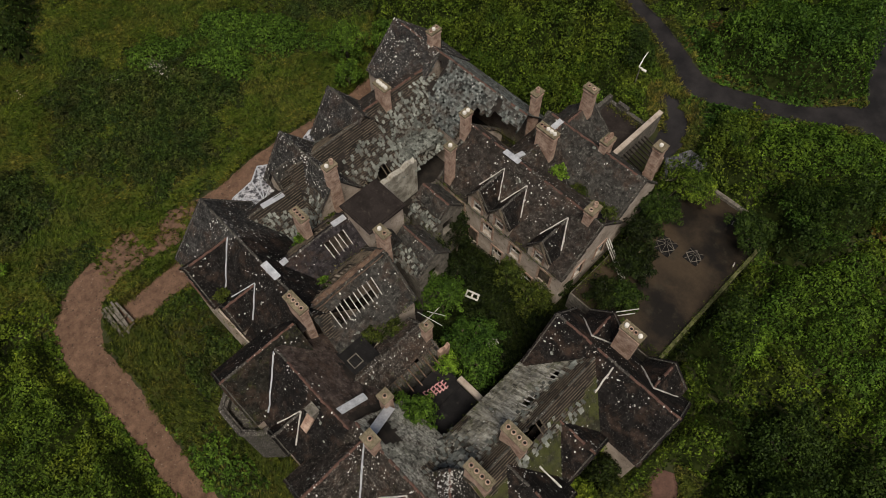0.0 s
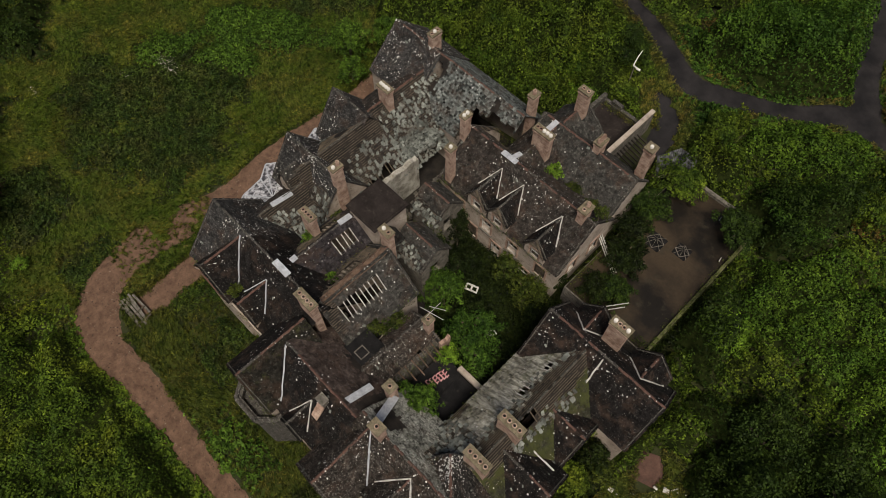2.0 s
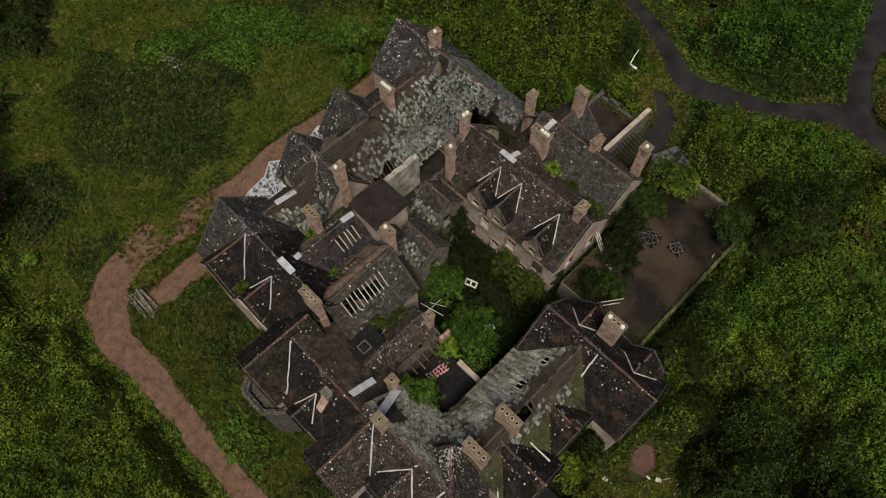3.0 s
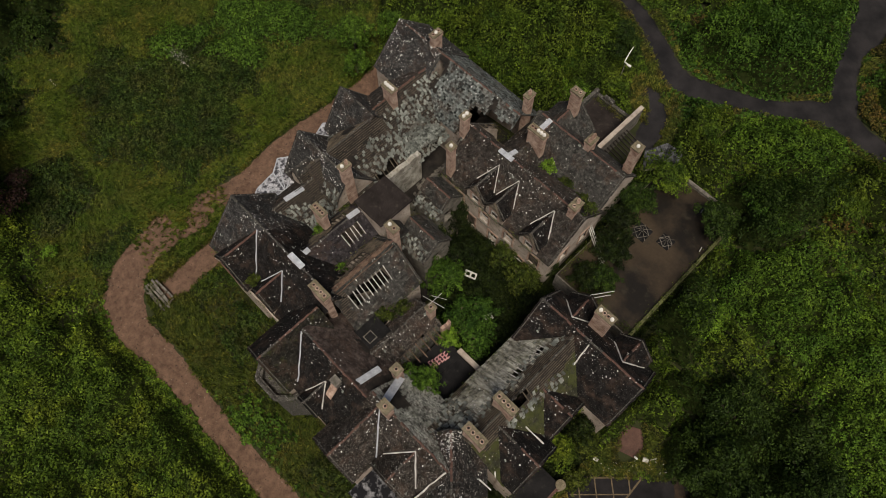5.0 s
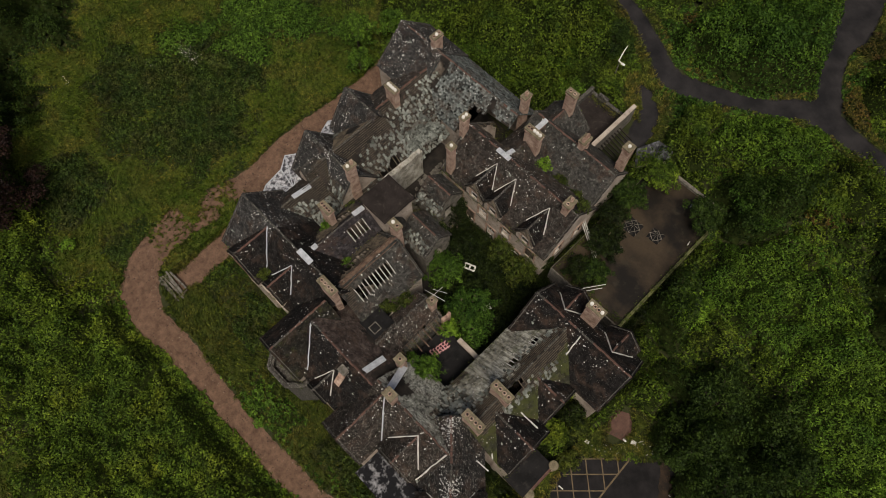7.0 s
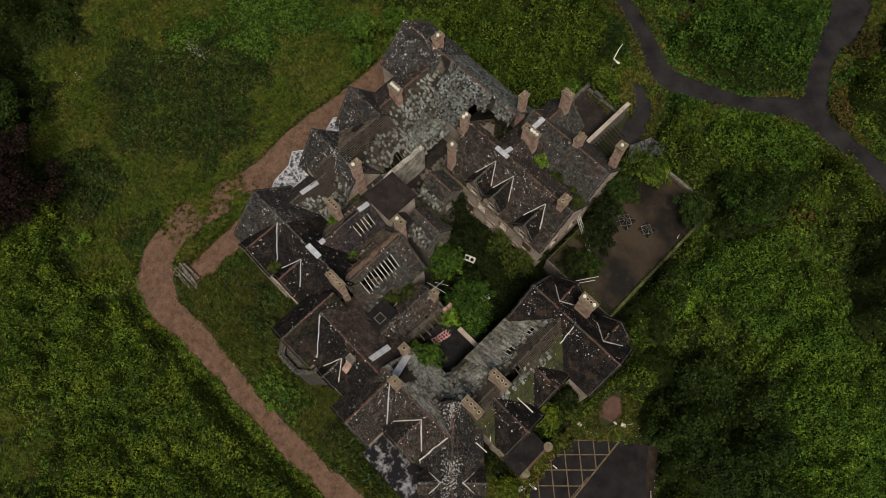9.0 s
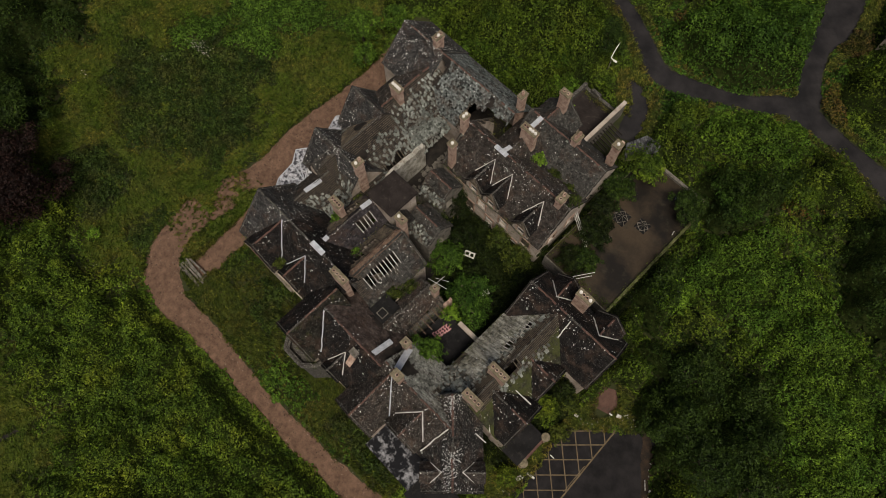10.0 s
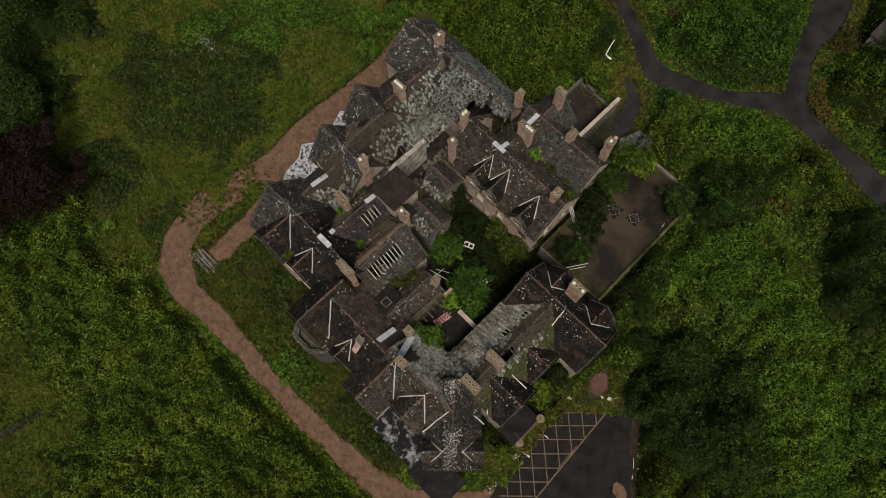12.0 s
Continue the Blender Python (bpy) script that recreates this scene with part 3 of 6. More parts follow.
# south range and its gables
SOUTH = (3.0, 7.2, 6.8, 11.3)
wing("x", 6.8, -33.1, -28.6, 3.0, 10.2, 11.3, 7.2, 7.4, SLATE_SPECK, red=False, ends=(1, 0))
wing("x", 6.8, -28.6, -19.8, 3.0, 10.2, 11.3, 7.2, 7.4, SLATE_DARK, red=False, ends=(0, 0))
cross_gable(-29.3, 2.6, 2.2, 7.9, 10.8, SOUTH, SLATE_DARK, (0, 1))
cross_gable(-25.2, 2.9, 1.3, 8.2, 10.0, SOUTH, SLATE_DARK, (1, 1))
g = Mesher()
g.box(-31.0, -28.2, 2.44, 2.56, 6.3, 7.5)
part("red_fascia", g, TERRACOTTA, mansion, "faded red painted fascia under the eaves")
strip("eaves_gutter", (-28.0, 2.72, 7.05), (-22.9, 2.72, 7.05), 0.2, HARL, "pale stone eaves cornice")
strip("eaves_gutter", (-31.4, 2.42, 7.75), (-29.3, 2.42, 10.6), 0.16, HARL, "pale gable skew")
# inner ranges
wing("y", -25.1, 8.0, 14.2, -22.7, -27.0, 10.0, 7.9, 8.0, SLATE_PLUM, [("light", 3.6, 5.4, 1.3, 2.6)], [("bare", 0.5, 5.5, 0.3, 2.5), ("hole", 1.0, 3.0, 0.8, 2.0)], red=False, ends=(0, 0))
wing("y", -20.4, 7.0, 13.8, -17.2, -22.8, 11.0, 7.6, 8.2, SLATE_MID, [("bare", 0, 0.9, 2, 4.6), ("light", 1.2, 5.0, 2.2, 3.7)], [("bare", 0.5, 6.5, 0.2, 3.6), ("hole", 2.0, 5.6, 0.9, 2.4)], ends=(0, 1))
QS = (0.2, 7.6, 3.5, 11.0)
wing("x", 3.5, -19.6, -12.2, 0.2, 7.8, 11.0, 7.6, 6.8, SLATE_DARK, (), [("felt", 0.0, 1.0, -0.5, 5.4), ("felt", 2.2, 4.8, -0.5, 2.4), ("light", 3.4, 4.2, 0.6, 1.4)], ends=(0, 0), matR=SLATE_RUST)
SS = (0.9, 8.0, 4.1, 11.0)
wing("x", 4.1, -12.0, -4.0, 0.9, 8.0, 11.0, 8.0, 6.9, SLATE_LICHEN, [], [("fall", -0.5, 3.6, 0, 4.4), ("slip", 0.0, 3.2, -0.5, 3.6), ("felt", 5.8, 8, 3.4, 5)], ends=(0, 0), matR=SLATE_HOAR)
wing("y", -20.3, -0.5, 5.4, -17.7, -22.6, 11.0, 8.0, 8.2, SLATE_MOSSY, ends=(1, 0), matR=SLATE_DARK)
strip("valley_flashing", (-17.6, 0.6, 8.2), (-19.6, 3.3, 10.95), 0.2, LEAD, "pale flaking valley flashing", (0.4, -0.6, 1))
# Its walls take the dark skew colour in place of the unlit void there.
wing("y", -15.1, 5.2, 12.4, -13.0, -16.2, 8.3, 6.9, 7.4, SLATE_LICHEN, [("bare", 2, 8, -0.3, 0.9), ("hole", 2.4, 7.4, -0.5, 0.7)], ends=(0, 1), red=False, wallmat=SKEW)
cross_gable(-11.0, -1.3, 2.2, 8.2, 10.8, SS, SLATE_LICHEN, (0, 1))
cross_gable(-6.7, 0.55, 1.75, 8.75, 10.4, SS, SLATE_LICHEN, (1, 1), white=True)
strip("valley_flashing", (-4.5, 1.1, 8.75), (-4.0, 4.0, 11.0), 0.22, WHITEWOOD, "pale flaking valley flashing", (0.3, -0.5, 1))
strip("valley_flashing", (-0.9, 5.7, 8.3), (-3.5, 5.4, 9.3), 0.22, WHITEWOOD, "pale flaking valley flashing")
strip("valley_flashing", (-1.3, 6.6, 8.4), (-3.3, 8.4, 9.7), 0.18, WHITEWOOD, "pale flaking valley flashing")
# corner pavilion, set at 45 degrees
PAV = Matrix.Translation((-5.8, 6.3, 0)) @ Matrix.Rotation(radians(-45), 4, "Z")
wing("x", 0.0, 0.0, 8.0, -2.6, 2.6, 11.0, 8.2, 8.2, SLATE_FROST, m=PAV, ends=(0, 1))
for sy, a in ((-1, 6.45), (1, 6.45)):
    T = PAV @ Matrix.Translation((a, 0, 0)) @ Matrix.Rotation(radians(90 if sy > 0 else -90), 4, "Z")
    wing("x", 0.0, 0.9, 2.7, -0.75, 0.75, 10.1, 9.2, 9.2, SLATE_BROWN, m=T, ends=(0, 1), base=8.2, red=False, skew=False)
    for k in (-1, 1):
        strip("valley_flashing", T @ Vector((1.95, 0.85 * k, 9.1)), T @ Vector((0.9, 0, 10.2)), 0.16, WHITEWOOD, "white dormer flashing")
# east range and its gables
wing("y", -4.2, 6.8, 18.6, -0.6, -8.0, 11.0, 7.6, 7.4, SLATE_MOSS, [("bare", 0, 12, 3.7, 5.4), ("fall", 3, 9, 3.4, 4.2), ("hole", 4, 6, 4.2, 5)], [("bare", 0.5, 12, 4.3, 5.6), ("fall", 1, 12, 3.9, 4.6), ("light", 2.4, 3.2, 3.4, 4.1), ("light", 5.0, 5.8, 3.3, 4.0), ("bare", 8.5, 12.4, -0.5, 0.8), ("slip", 9.8, 12.5, 0, 4)], ends=(0, 0), red=False, matR=SLATE_PALE)
wing("x", 18.8, -7.9, 2.15, 15.9, 21.7, 11.5, 8.0, 8.0, SLATE_DARK, ends=(1, [(18.0, 3.6, 1.1, 1.9), (19.8, 3.6, 1.1, 1.9)]))
TN = (21.7, 8.0, 18.8, 11.5)
cross_gable(-5.4, 22.1, 1.5, 8.6, 10.5, TN, SLATE_DARK, (1, 1), north=True, white=True)
cross_gable(-0.2, 22.1, 1.5, 8.6, 10.5, TN, SLATE_DARK, (1, 1), north=True, white=True)
strip("valley_flashing", (-2.7, 15.6, 8.2), (-2.9, 18.6, 11.3), 0.22, WHITEWOOD, "pale flaking valley flashing", (0.5, -0.5, 1))
wing("x", 13.8, -4.0, -0.3, 11.9, 15.7, 10.0, 8.0, 8.0, SLATE_DARK, ends=(0, 1))
strip("valley_flashing", (-2.4, 15.5, 8.7), (-3.9, 14.6, 9.3), 0.2, WHITEWOOD, "pale flaking valley flashing")
wing("x", 9.2, -4.0, 0.4, 6.9, 11.5, 10.5, 8.0, 8.0, SLATE_DARK, ends=(0, 1))
strip("valley_flashing", (-0.4, 11.0, 8.6), (-3.6, 10.8, 9.6), 0.22, WHITEWOOD, "pale flaking valley flashing")
# the two east wings beyond the court
HS = (23.2, 7.3, 26.9, 11.1)
UPPER = [(x, 4.6, 1.1, 1.7) for x in (-21.6, -18.3, -15.2, -12.0)]
LOWER = [(x, 1.9, 1.1, 1.9) for x in (-19.9, -17.0, -13.6)]
wing("x", 26.9, -24.0, -10.4, 23.2, 30.4, 11.1, 7.3, 7.6, SLATE_BROWN, (), [("bare", 9.2, 14, -1, 3.9), ("void", 9.6, 13.4, -1, 3.6)], sides=(UPPER + LOWER, 0), ends=(1, [(25.4, 5.0, 1.0, 1.7), (28.2, 5.0, 1.0, 1.7)]))
for x, z, w, h in UPPER + LOWER:
    window(x, 23.2, z, w, h, "s", boarded=(x in (-19.9, -12.0)))
for y in (25.4, 28.2):
    window(-10.4, y, 5.0, 1.0, 1.7, "e")
wing("x", 32.7, -20.6, -10.7, 29.9, 35.5, 10.8, 7.7, 7.7, SLATE_MID, [("light", 3.3, 4.0, 0.5, 1.5)])
for y in (18.0, 19.8):
    window(2.15, y, 3.6, 1.1, 1.9, "e")
for cx in (-19.45, -17.05, -12.85):
    cross_gable(cx, 23.05, 1.05, 8.5, 10.2, HS, SLATE_DARK, (1, 1), white=True, base=7.0, openings=[(-cx, 7.3, 0.9, 1.25)], red=False)
    window(cx, 23.05, 7.3, 0.9, 1.25, "s")
    g = Mesher()
    for k in (-1, 1):
        g.beam((cx + k * 1.12, 22.85, 8.35), (cx, 22.85, 10.25), 0.06, 0.24, (0, -1, 0))
    g.beam((cx - 0.6, 22.88, 9.2), (cx + 0.6, 22.88, 9.2), 0.06, 0.12, (0, -1, 0))
    part("bargeboard", g, BATTEN, mansion, "bare grey dormer bargeboards")
# ridge between the two wings, with its flashing and broad stack
wing("y", -19.1, 27.4, 32.4, -16.6, -21.4, 10.5, 8.2, 8.2, SLATE_BROWN, ends=(0, 0))
# back gable with a tall stack
wing("y", -18.9, 33.2, 36.4, -16.6, -21.0, 10.6, 8.2, 8.2, SLATE_MID, ends=(0, 1))
# two small gabled porches on the court
wing("x", 20.9, -23.4, -20.7, 19.3, 22.5, 9.2, 7.4, 7.4, SLATE_MID, [("slip", 0, 3, 0, 1.2)], ends=(0, [(20.9, 5.0, 1.2, 1.8)]), wallmat=COPING)
wing("x", 17.0, -21.6, -18.3, 15.4, 18.6, 9.2, 7.4, 7.4, SLATE_MID, [("slip", 0, 3, 0, 1.6)], ends=(0, [(17.0, 5.0, 1.2, 1.8)]), wallmat=COPING)

# flat-topped tower
tower = Mesher()
tower.box(-25.3, -22.2, 14.2, 17.5, -1, 10.9)
part("tower_wall", tower, HARL, mansion, "pale harled stair tower")
cap = Mesher()
cap.box(-25.5, -22.0, 14.0, 17.7, 10.9, 11.02)
cap.box(-25.3, -22.2, 14.2, 17.5, 11.02, 11.08)
part("flat_roof", cap, FLATROOF, mansion, "flat brown felted tower roof")
g = Mesher()
g.add([(-22.2, 14.5, 9.0), (-22.2, 16.2, 9.0), (-22.2, 15.35, 10.3), (-21.0, 14.5, 8.6), (-21.0, 16.2, 8.6), (-21.0, 15.35, 9.8)], [(0, 3, 5, 2), (1, 2, 5, 4), (3, 4, 5)])
part("tower_lean_to", g, SLATE_MID, mansion)

# rotten ridge timbers of the inner range
ROTTEN = two_tone("rotten_timber", (0.05, 0.032, 0.023), (0.15, 0.095, 0.066), 2.4, 0.95, 12, (0.2, 0.19, 0.17))
for dx, z, w in ((0.0, 11.08, 0.34), (-0.34, 10.84, 0.16), (0.33, 10.8, 0.14)):
    strip("ridge_board", (-20.4 + dx, 7.4, z), (-20.4 + dx, 13.6, z), w, ROTTEN, "rotten red-brown ridge timber")

# lead-covered flashings and sheets along the ridges
for a, b, w in (((-30.9, 10.2, 9.15), (-30.7, 12.2, 9.1), 0.5), ((-25.3, 6.85, 11.42), (-23.6, 6.85, 11.42), 0.55), ((-25.2, 7.3, 9.95), (-25.15, 8.5, 10.1), 0.5), ((-25.1, 12.8, 10.13), (-25.0, 14.0, 10.13), 0.5),
                ((-20.2, 26.75, 11.2), (-18.6, 26.75, 11.2), 0.5), ((-19.3, 26.6, 11.15), (-19.2, 28.0, 10.75), 0.45), ((-19.3, 30.2, 10.65), (-19.2, 32.6, 10.95), 0.5),
                ((-13.5, 3.7, 10.75), (-13.4, 5.9, 9.6), 0.55), ((-10.9, 4.4, 11.0), (-11.7, 6.6, 9.5), 0.65), ((-26.9, 8.3, 8.2), (-26.6, 9.8, 8.0), 0.35)):
    strip("lead_sheet", a, b, w, LEAD, "pale grey lead sheet")

# lead-roofed bays on the west front
for pts, z in ((((-34.6, 16.6), (-34.6, 20.2), (-36.3, 20.2), (-37.1, 19.2), (-36.4, 17.4)), 5.5), (((-33.0, 8.1), (-33.0, 14.2), (-35.9, 14.4), (-36.8, 13.1), (-35.9, 11.9), (-35.6, 9.9), (-34.6, 8.3)), 5.8)):
    g = Mesher()
    n = len(pts)
    g.add([(x, y, zz) for zz in (-0.6, z - 0.25) for x, y in pts], [(i, (i + 1) % n, n + (i + 1) % n, n + i) for i in range(n)])
    bay = part("bay_window", g, STONE, mansion, "canted stone bay with a lead roof")
    g = Mesher()
    cx, cy = sum(p[0] for p in pts) / n, sum(p[1] for p in pts) / n
    big = [(cx + (x - cx) * 1.1, cy + (y - cy) * 1.1) for x, y in pts]
    g.add([(x, y, z - 0.25) for x, y in big] + [(x, y, z) for x, y in big] + [(max(p[0] for p in pts) - 0.2, cy, z + 0.55)], [(i, (i + 1) % n, n + (i + 1) % n, n + i) for i in range(n)] + [(n + i, n + (i + 1) % n, 2 * n) for i in range(n)])
    part("lead_roof", g, LEADROOF, bay, "white-streaked lead roof")
    for i in range(n):
        if big[i][0] < max(p[0] for p in pts) - 0.4:
            g = Mesher()
            g.beam((*big[i], z + 0.02), (max(p[0] for p in pts) - 0.2, cy, z + 0.57), 0.09, 0.07)
            part("lead_roll", g, LEAD, bay)
    g = Mesher()
    for i in range(n):
        g.beam((*big[i], z + 0.02), (*big[(i + 1) % n], z + 0.02), 0.1, 0.08)
    part("lead_edge", g, LEAD, bay)

# canted stone bay on the south front with a ruined parapet
pts = [(-21.6, -0.4), (-20.6, -1.7), (-18.2, -1.7), (-17.1, -0.5), (-16.8, 0.6), (-21.6, 0.6)]
g = Mesher()
n = len(pts)
inner = [(-19.2 + (x + 19.2) * 0.82, -0.4 + (y + 0.4) * 0.75) for x, y in pts]
g.add([(x, y, -0.8) for x, y in pts] + [(x, y, 6.9) for x, y in pts] + [(x, y, 6.9) for x, y in inner] + [(x, y, 6.2) for x, y in inner],
      [(i + k * n, (i + 1) % n + k * n, n + (i + 1) % n + k * n, n + i + k * n) for k in range(3) for i in range(n)] + [tuple(range(3 * n, 4 * n))])
bay = part("bay_window", g, SKEW, mansion, "ruined canted stone bay with mossy parapet")
g = Mesher()
for i in range(4):
    (x0, y0), (x1, y1) = pts[i], pts[i + 1]
    g.beam((x0, y0, 6.98), (x1, y1, 6.98), 0.3, 0.14)
part("parapet", g, SKEW, bay)

# broken dormer chimney on the south range
g = Mesher()
g.add([(-15.0, 1.5, 8.0), (-14.4, 1.5, 8.0), (-14.4, 2.4, 8.0), (-15.0, 2.4, 8.0), (-15.0, 1.5, 9.2), (-14.4, 1.5, 9.1), (-14.4, 2.4, 10.2), (-15.0, 2.4, 10.3)],
      [(0, 1, 5, 4), (1, 2, 6, 5), (2, 3, 7, 6), (3, 0, 4, 7), (4, 5, 6, 7)])
pier = Mesher()
pier.box(-15.05, -14.4, 2.4, 2.9, 8.0, 10.9)
pier.box(-15.13, -14.32, 2.32, 2.98, 10.9, 11.02)
part("dormer_pier", pier, COPING, mansion, "lichened stub of a dormer chimney")
part("broken_dormer", g, STONE, mansion, "roofless stub of a stone dormer")
cross_gable(-15.6, -0.1, 1.0, 8.0, 9.6, QS, SLATE_DARK, (1, 1), red=False, white=True)

# low flat roofs round the foot of the south corner and in the court
FLATS = ((-18.9, -16.3, 7.9, 9.4, 6.5, FELT), (-8.7, -3.2, -2.1, 0.5, 5.0, BAYLEAD), (-3.0, 1.6, -2.6, 0.6, 4.5, FELT), (0.4, 2.55, 6.9, 10.5, 3.0, FELT), (-12.6, -10.6, 8.0, 12.2, 4.9, FELT), (-10.3, -8.0, 7.9, 12.0, 4.8, FELT))
for x0, x1, y0, y1, z, mat in FLATS:
    g = Mesher()
    g.box(x0, x1, y0, y1, -0.8, z - 0.15)
    room = part("outbuilding_wall", g, HARL, mansion)
    g = Mesher()
    g.box(x0 - 0.15, x1 + 0.15, y0 - 0.15, y1 + 0.15, z - 0.15, z)
    part("flat_roof", g, mat, room, "dark felted flat roof")
g = Mesher()
g.box(-17.7, -14.9, 5.7, 8.9, 5.0, 8.0)
felt = part("flat_roof", g, FELT, mansion, "torn black felt roof in the inner angle")
g = Mesher()
for x0, x1, y0, y1 in ((-16.75, -16.69, 6.85, 7.7), (-15.95, -15.89, 6.85, 7.7), (-16.69, -15.95, 6.85, 6.91), (-16.69, -15.95, 7.64, 7.7)):
    g.box(x0, x1, y0, y1, 8.0, 8.12)
part("skylight_kerb", g, COPING, felt, "pale square kerb of a lost skylight")
g = Mesher()
g.beam((-10.9, 12.4, 5.1), (-8.0, 12.4, 5.1), 0.45, 0.3)
part("wall_coping", g, HARL, mansion, "pale coping of a court wall")
g = Mesher()
r = random.Random(4)
for i in range(6):
    y = 9.75 + i * 0.3
    x = -12.0 + 0.06 * i
    g.beam((x, y, 4.915), (x + 0.7, y + r.uniform(-0.08, 0.08), 4.915), 0.1, 0.012)
    for k in range(3):
        g.beam((x + 0.3 * k + r.uniform(-0.05, 0.1), y - 0.04, 4.918), (x + 0.3 * k, y + r.uniform(0.14, 0.3), 4.918), 0.09, 0.012)
part("sprayed_marks", g, two_tone("pink_spray", (0.5, 0.2, 0.22), (0.65, 0.35, 0.36), 3), mansion, "pink spray-paint scrawl on the felt")

# broken inner walls and fallen timbers
for x0, x1, y0, y1, z0, z1, mat in ((-27.4, -26.9, 17.8, 23.2, 0, 7.3, PLASTER), (-24.5, -24.1, 20.0, 26.0, 0, 5.4, COPING), (-16.6, -16.2, 8.2, 12.2, 0, 7.2, HARL), (-13.0, -12.7, 12.2, 13.2, 0, 7.4, STONE)):
    g = Mesher()
    n = max(3, int((y1 - y0 + x1 - x0) / 0.4))
    verts = []
    for i in range(n + 1):
        t, zz = i / n, z1 - 0.5 * random.random()
        if y1 - y0 > x1 - x0:
            ends2 = [(x0, y0 + (y1 - y0) * t), (x1, y0 + (y1 - y0) * t)]
        else:
            ends2 = [(x0 + (x1 - x0) * t, y1), (x0 + (x1 - x0) * t, y0)]
        verts += [(*ends2[0], z0), (*ends2[0], zz), (*ends2[1], zz), (*ends2[1], z0)]
    g.add(verts, [(4 * i + k, 4 * i + k + 1, 4 * i + k + 5, 4 * i + k + 4) for i in range(n) for k in range(3)] + [(0, 3, 2, 1), (4 * n, 4 * n + 1, 4 * n + 2, 4 * n + 3)])
    part("broken_wall", g, mat, mansion, "broken inner wall with a ragged top")
# Added slabs, coloured near black for the darkness under the open roofs.
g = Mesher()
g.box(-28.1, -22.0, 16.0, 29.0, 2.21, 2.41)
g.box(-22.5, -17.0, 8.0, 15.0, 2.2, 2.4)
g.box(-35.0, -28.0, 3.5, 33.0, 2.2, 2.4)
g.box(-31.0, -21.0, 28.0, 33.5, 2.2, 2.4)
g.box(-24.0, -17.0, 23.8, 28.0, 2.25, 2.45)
part("floor_slab", g, INNER, mansion, "near-black floor put in for the darkness inside the ruin")


for i in range(9):
    g = Mesher()
    g.beam((-13.5, 6.3 + 0.68 * i, 7.2), (-12.3 + 0.12 * (i % 3), 6.3 + 0.68 * i + 0.07 * (i % 2), 6.45), 0.09, 0.12)
    part("rafter", g, ROTTEN, mansion, "rotten rafter foot left bare at the eaves")


def rubble(name, label, x0, x1, y0, y1, z, count, mat, size=0.25, seed=1, rise=0.5, parent=None):
    """A heap of broken slabs, each lying at its own tilt."""
    r = random.Random(seed)
    g = Mesher()
    for _ in range(count):
        u, v = r.random(), r.random()
        x, y = x0 + (x1 - x0) * u, y0 + (y1 - y0) * v
        h = z + rise * (1 - abs(2 * u - 1)) * (1 - abs(2 * v - 1)) * r.uniform(0.6, 1.1) + 0.05
        s = size * r.uniform(0.5, 1.3)
        g.box(-s, s, -s * 0.7, s * 0.7, -0.02, 0.03, pose(x, y, h, r.gauss(0, 18), r.gauss(0, 18), r.choice((0, 90)) + r.gauss(0, 18)))
    ob = part(name, g, mat, parent or mansion, label)
    ob["kind"] = "stuff"
    return ob


rubble("slate_rubble", "heap of fallen pale grey slates", -29.5, -27.0, 22.5, 28.5, 5.6, 640, SLATE_LOOSE, 0.15, 2, 1.0)
rubble("slate_rubble", "heap of fallen pale grey slates", -31.2, -27.4, 22.2, 27.0, 6.6, 760, SLATE_LOOSE, 0.15, 3, 1.2)
rubble("slate_rubble", "fallen slates in the roof valley", -8.2, -5.4, 5.8, 8.2, 7.5, 260, SLATE_LOOSE, 0.14, 4, 0.35)
rubble("slate_rubble", "fallen slates behind the gable", -28.8, -26.6, 9.0, 13.0, 6.6, 400, SLATE_LOOSE, 0.15, 5, 0.7)
rubble("stone_rubble", "stones along the broken wall head", -20.0, -15.0, 7.4, 8.6, 7.0, 160, COPING, 0.18, 6, 0.5)
rubble("stone_rubble", "rubble on the ruined floor", -26.6, -22.2, 18.4, 28.0, 2.4, 260, COPING, 0.25, 7, 0.6)


def pot(x, y, z, kind, parent):
    g = Mesher()
    h, r = {"w": (0.16, 0.165), "d": (0.1, 0.17), "m": (0.4, 0.18)}[kind]
    g.tube(x, y, z, z + h, r, r * 0.92, 14, cap=False)
    g.tube(x, y, z + h, z + h - 0.001, r * 0.92, r * 0.62, 14, cap=False)
    if kind == "w":
        g.tube(x, y, z + h, z + h + 0.03, r * 0.75, r * 0.6, 14)
    else:
        g.tube(x, y, z + h, z + 0.03, r * 0.62, r * 0.62, 14, cap=False)
        # A black disc inside the pot stands in for the unlit flue.
        k = len(g.f)
        g.tube(x, y, z + 0.02, z + 0.03, r * 0.62, r * 0.62, 14)
        g.mi[k:] = [1] * (len(g.f) - k)
    part("chimney_pot", g, [CREAM if kind == "w" else STONE, FELT], parent, "white capped chimney pot" if kind == "w" else "open clay chimney pot")


def chimney(x, y, top, base, lx, ly, pots="", name="pink sandstone chimney stack"):
    """A stone stack with base course, cap and pots along its long side."""
    stack = Mesher()
    stack.box(x - lx / 2, x + lx / 2, y - ly / 2, y + ly / 2, base, top - 0.42)
    stack.box(x - lx / 2 - 0.07, x + lx / 2 + 0.07, y - ly / 2 - 0.07, y + ly / 2 + 0.07, top - 0.42, top - 0.3)
    stack.box(x - lx / 2 - 0.02, x + lx / 2 + 0.02, y - ly / 2 - 0.02, y + ly / 2 + 0.02, top - 0.3, top - 0.12)
    ob = part("chimney", stack, STONE, mansion, name)
    lid = Mesher()
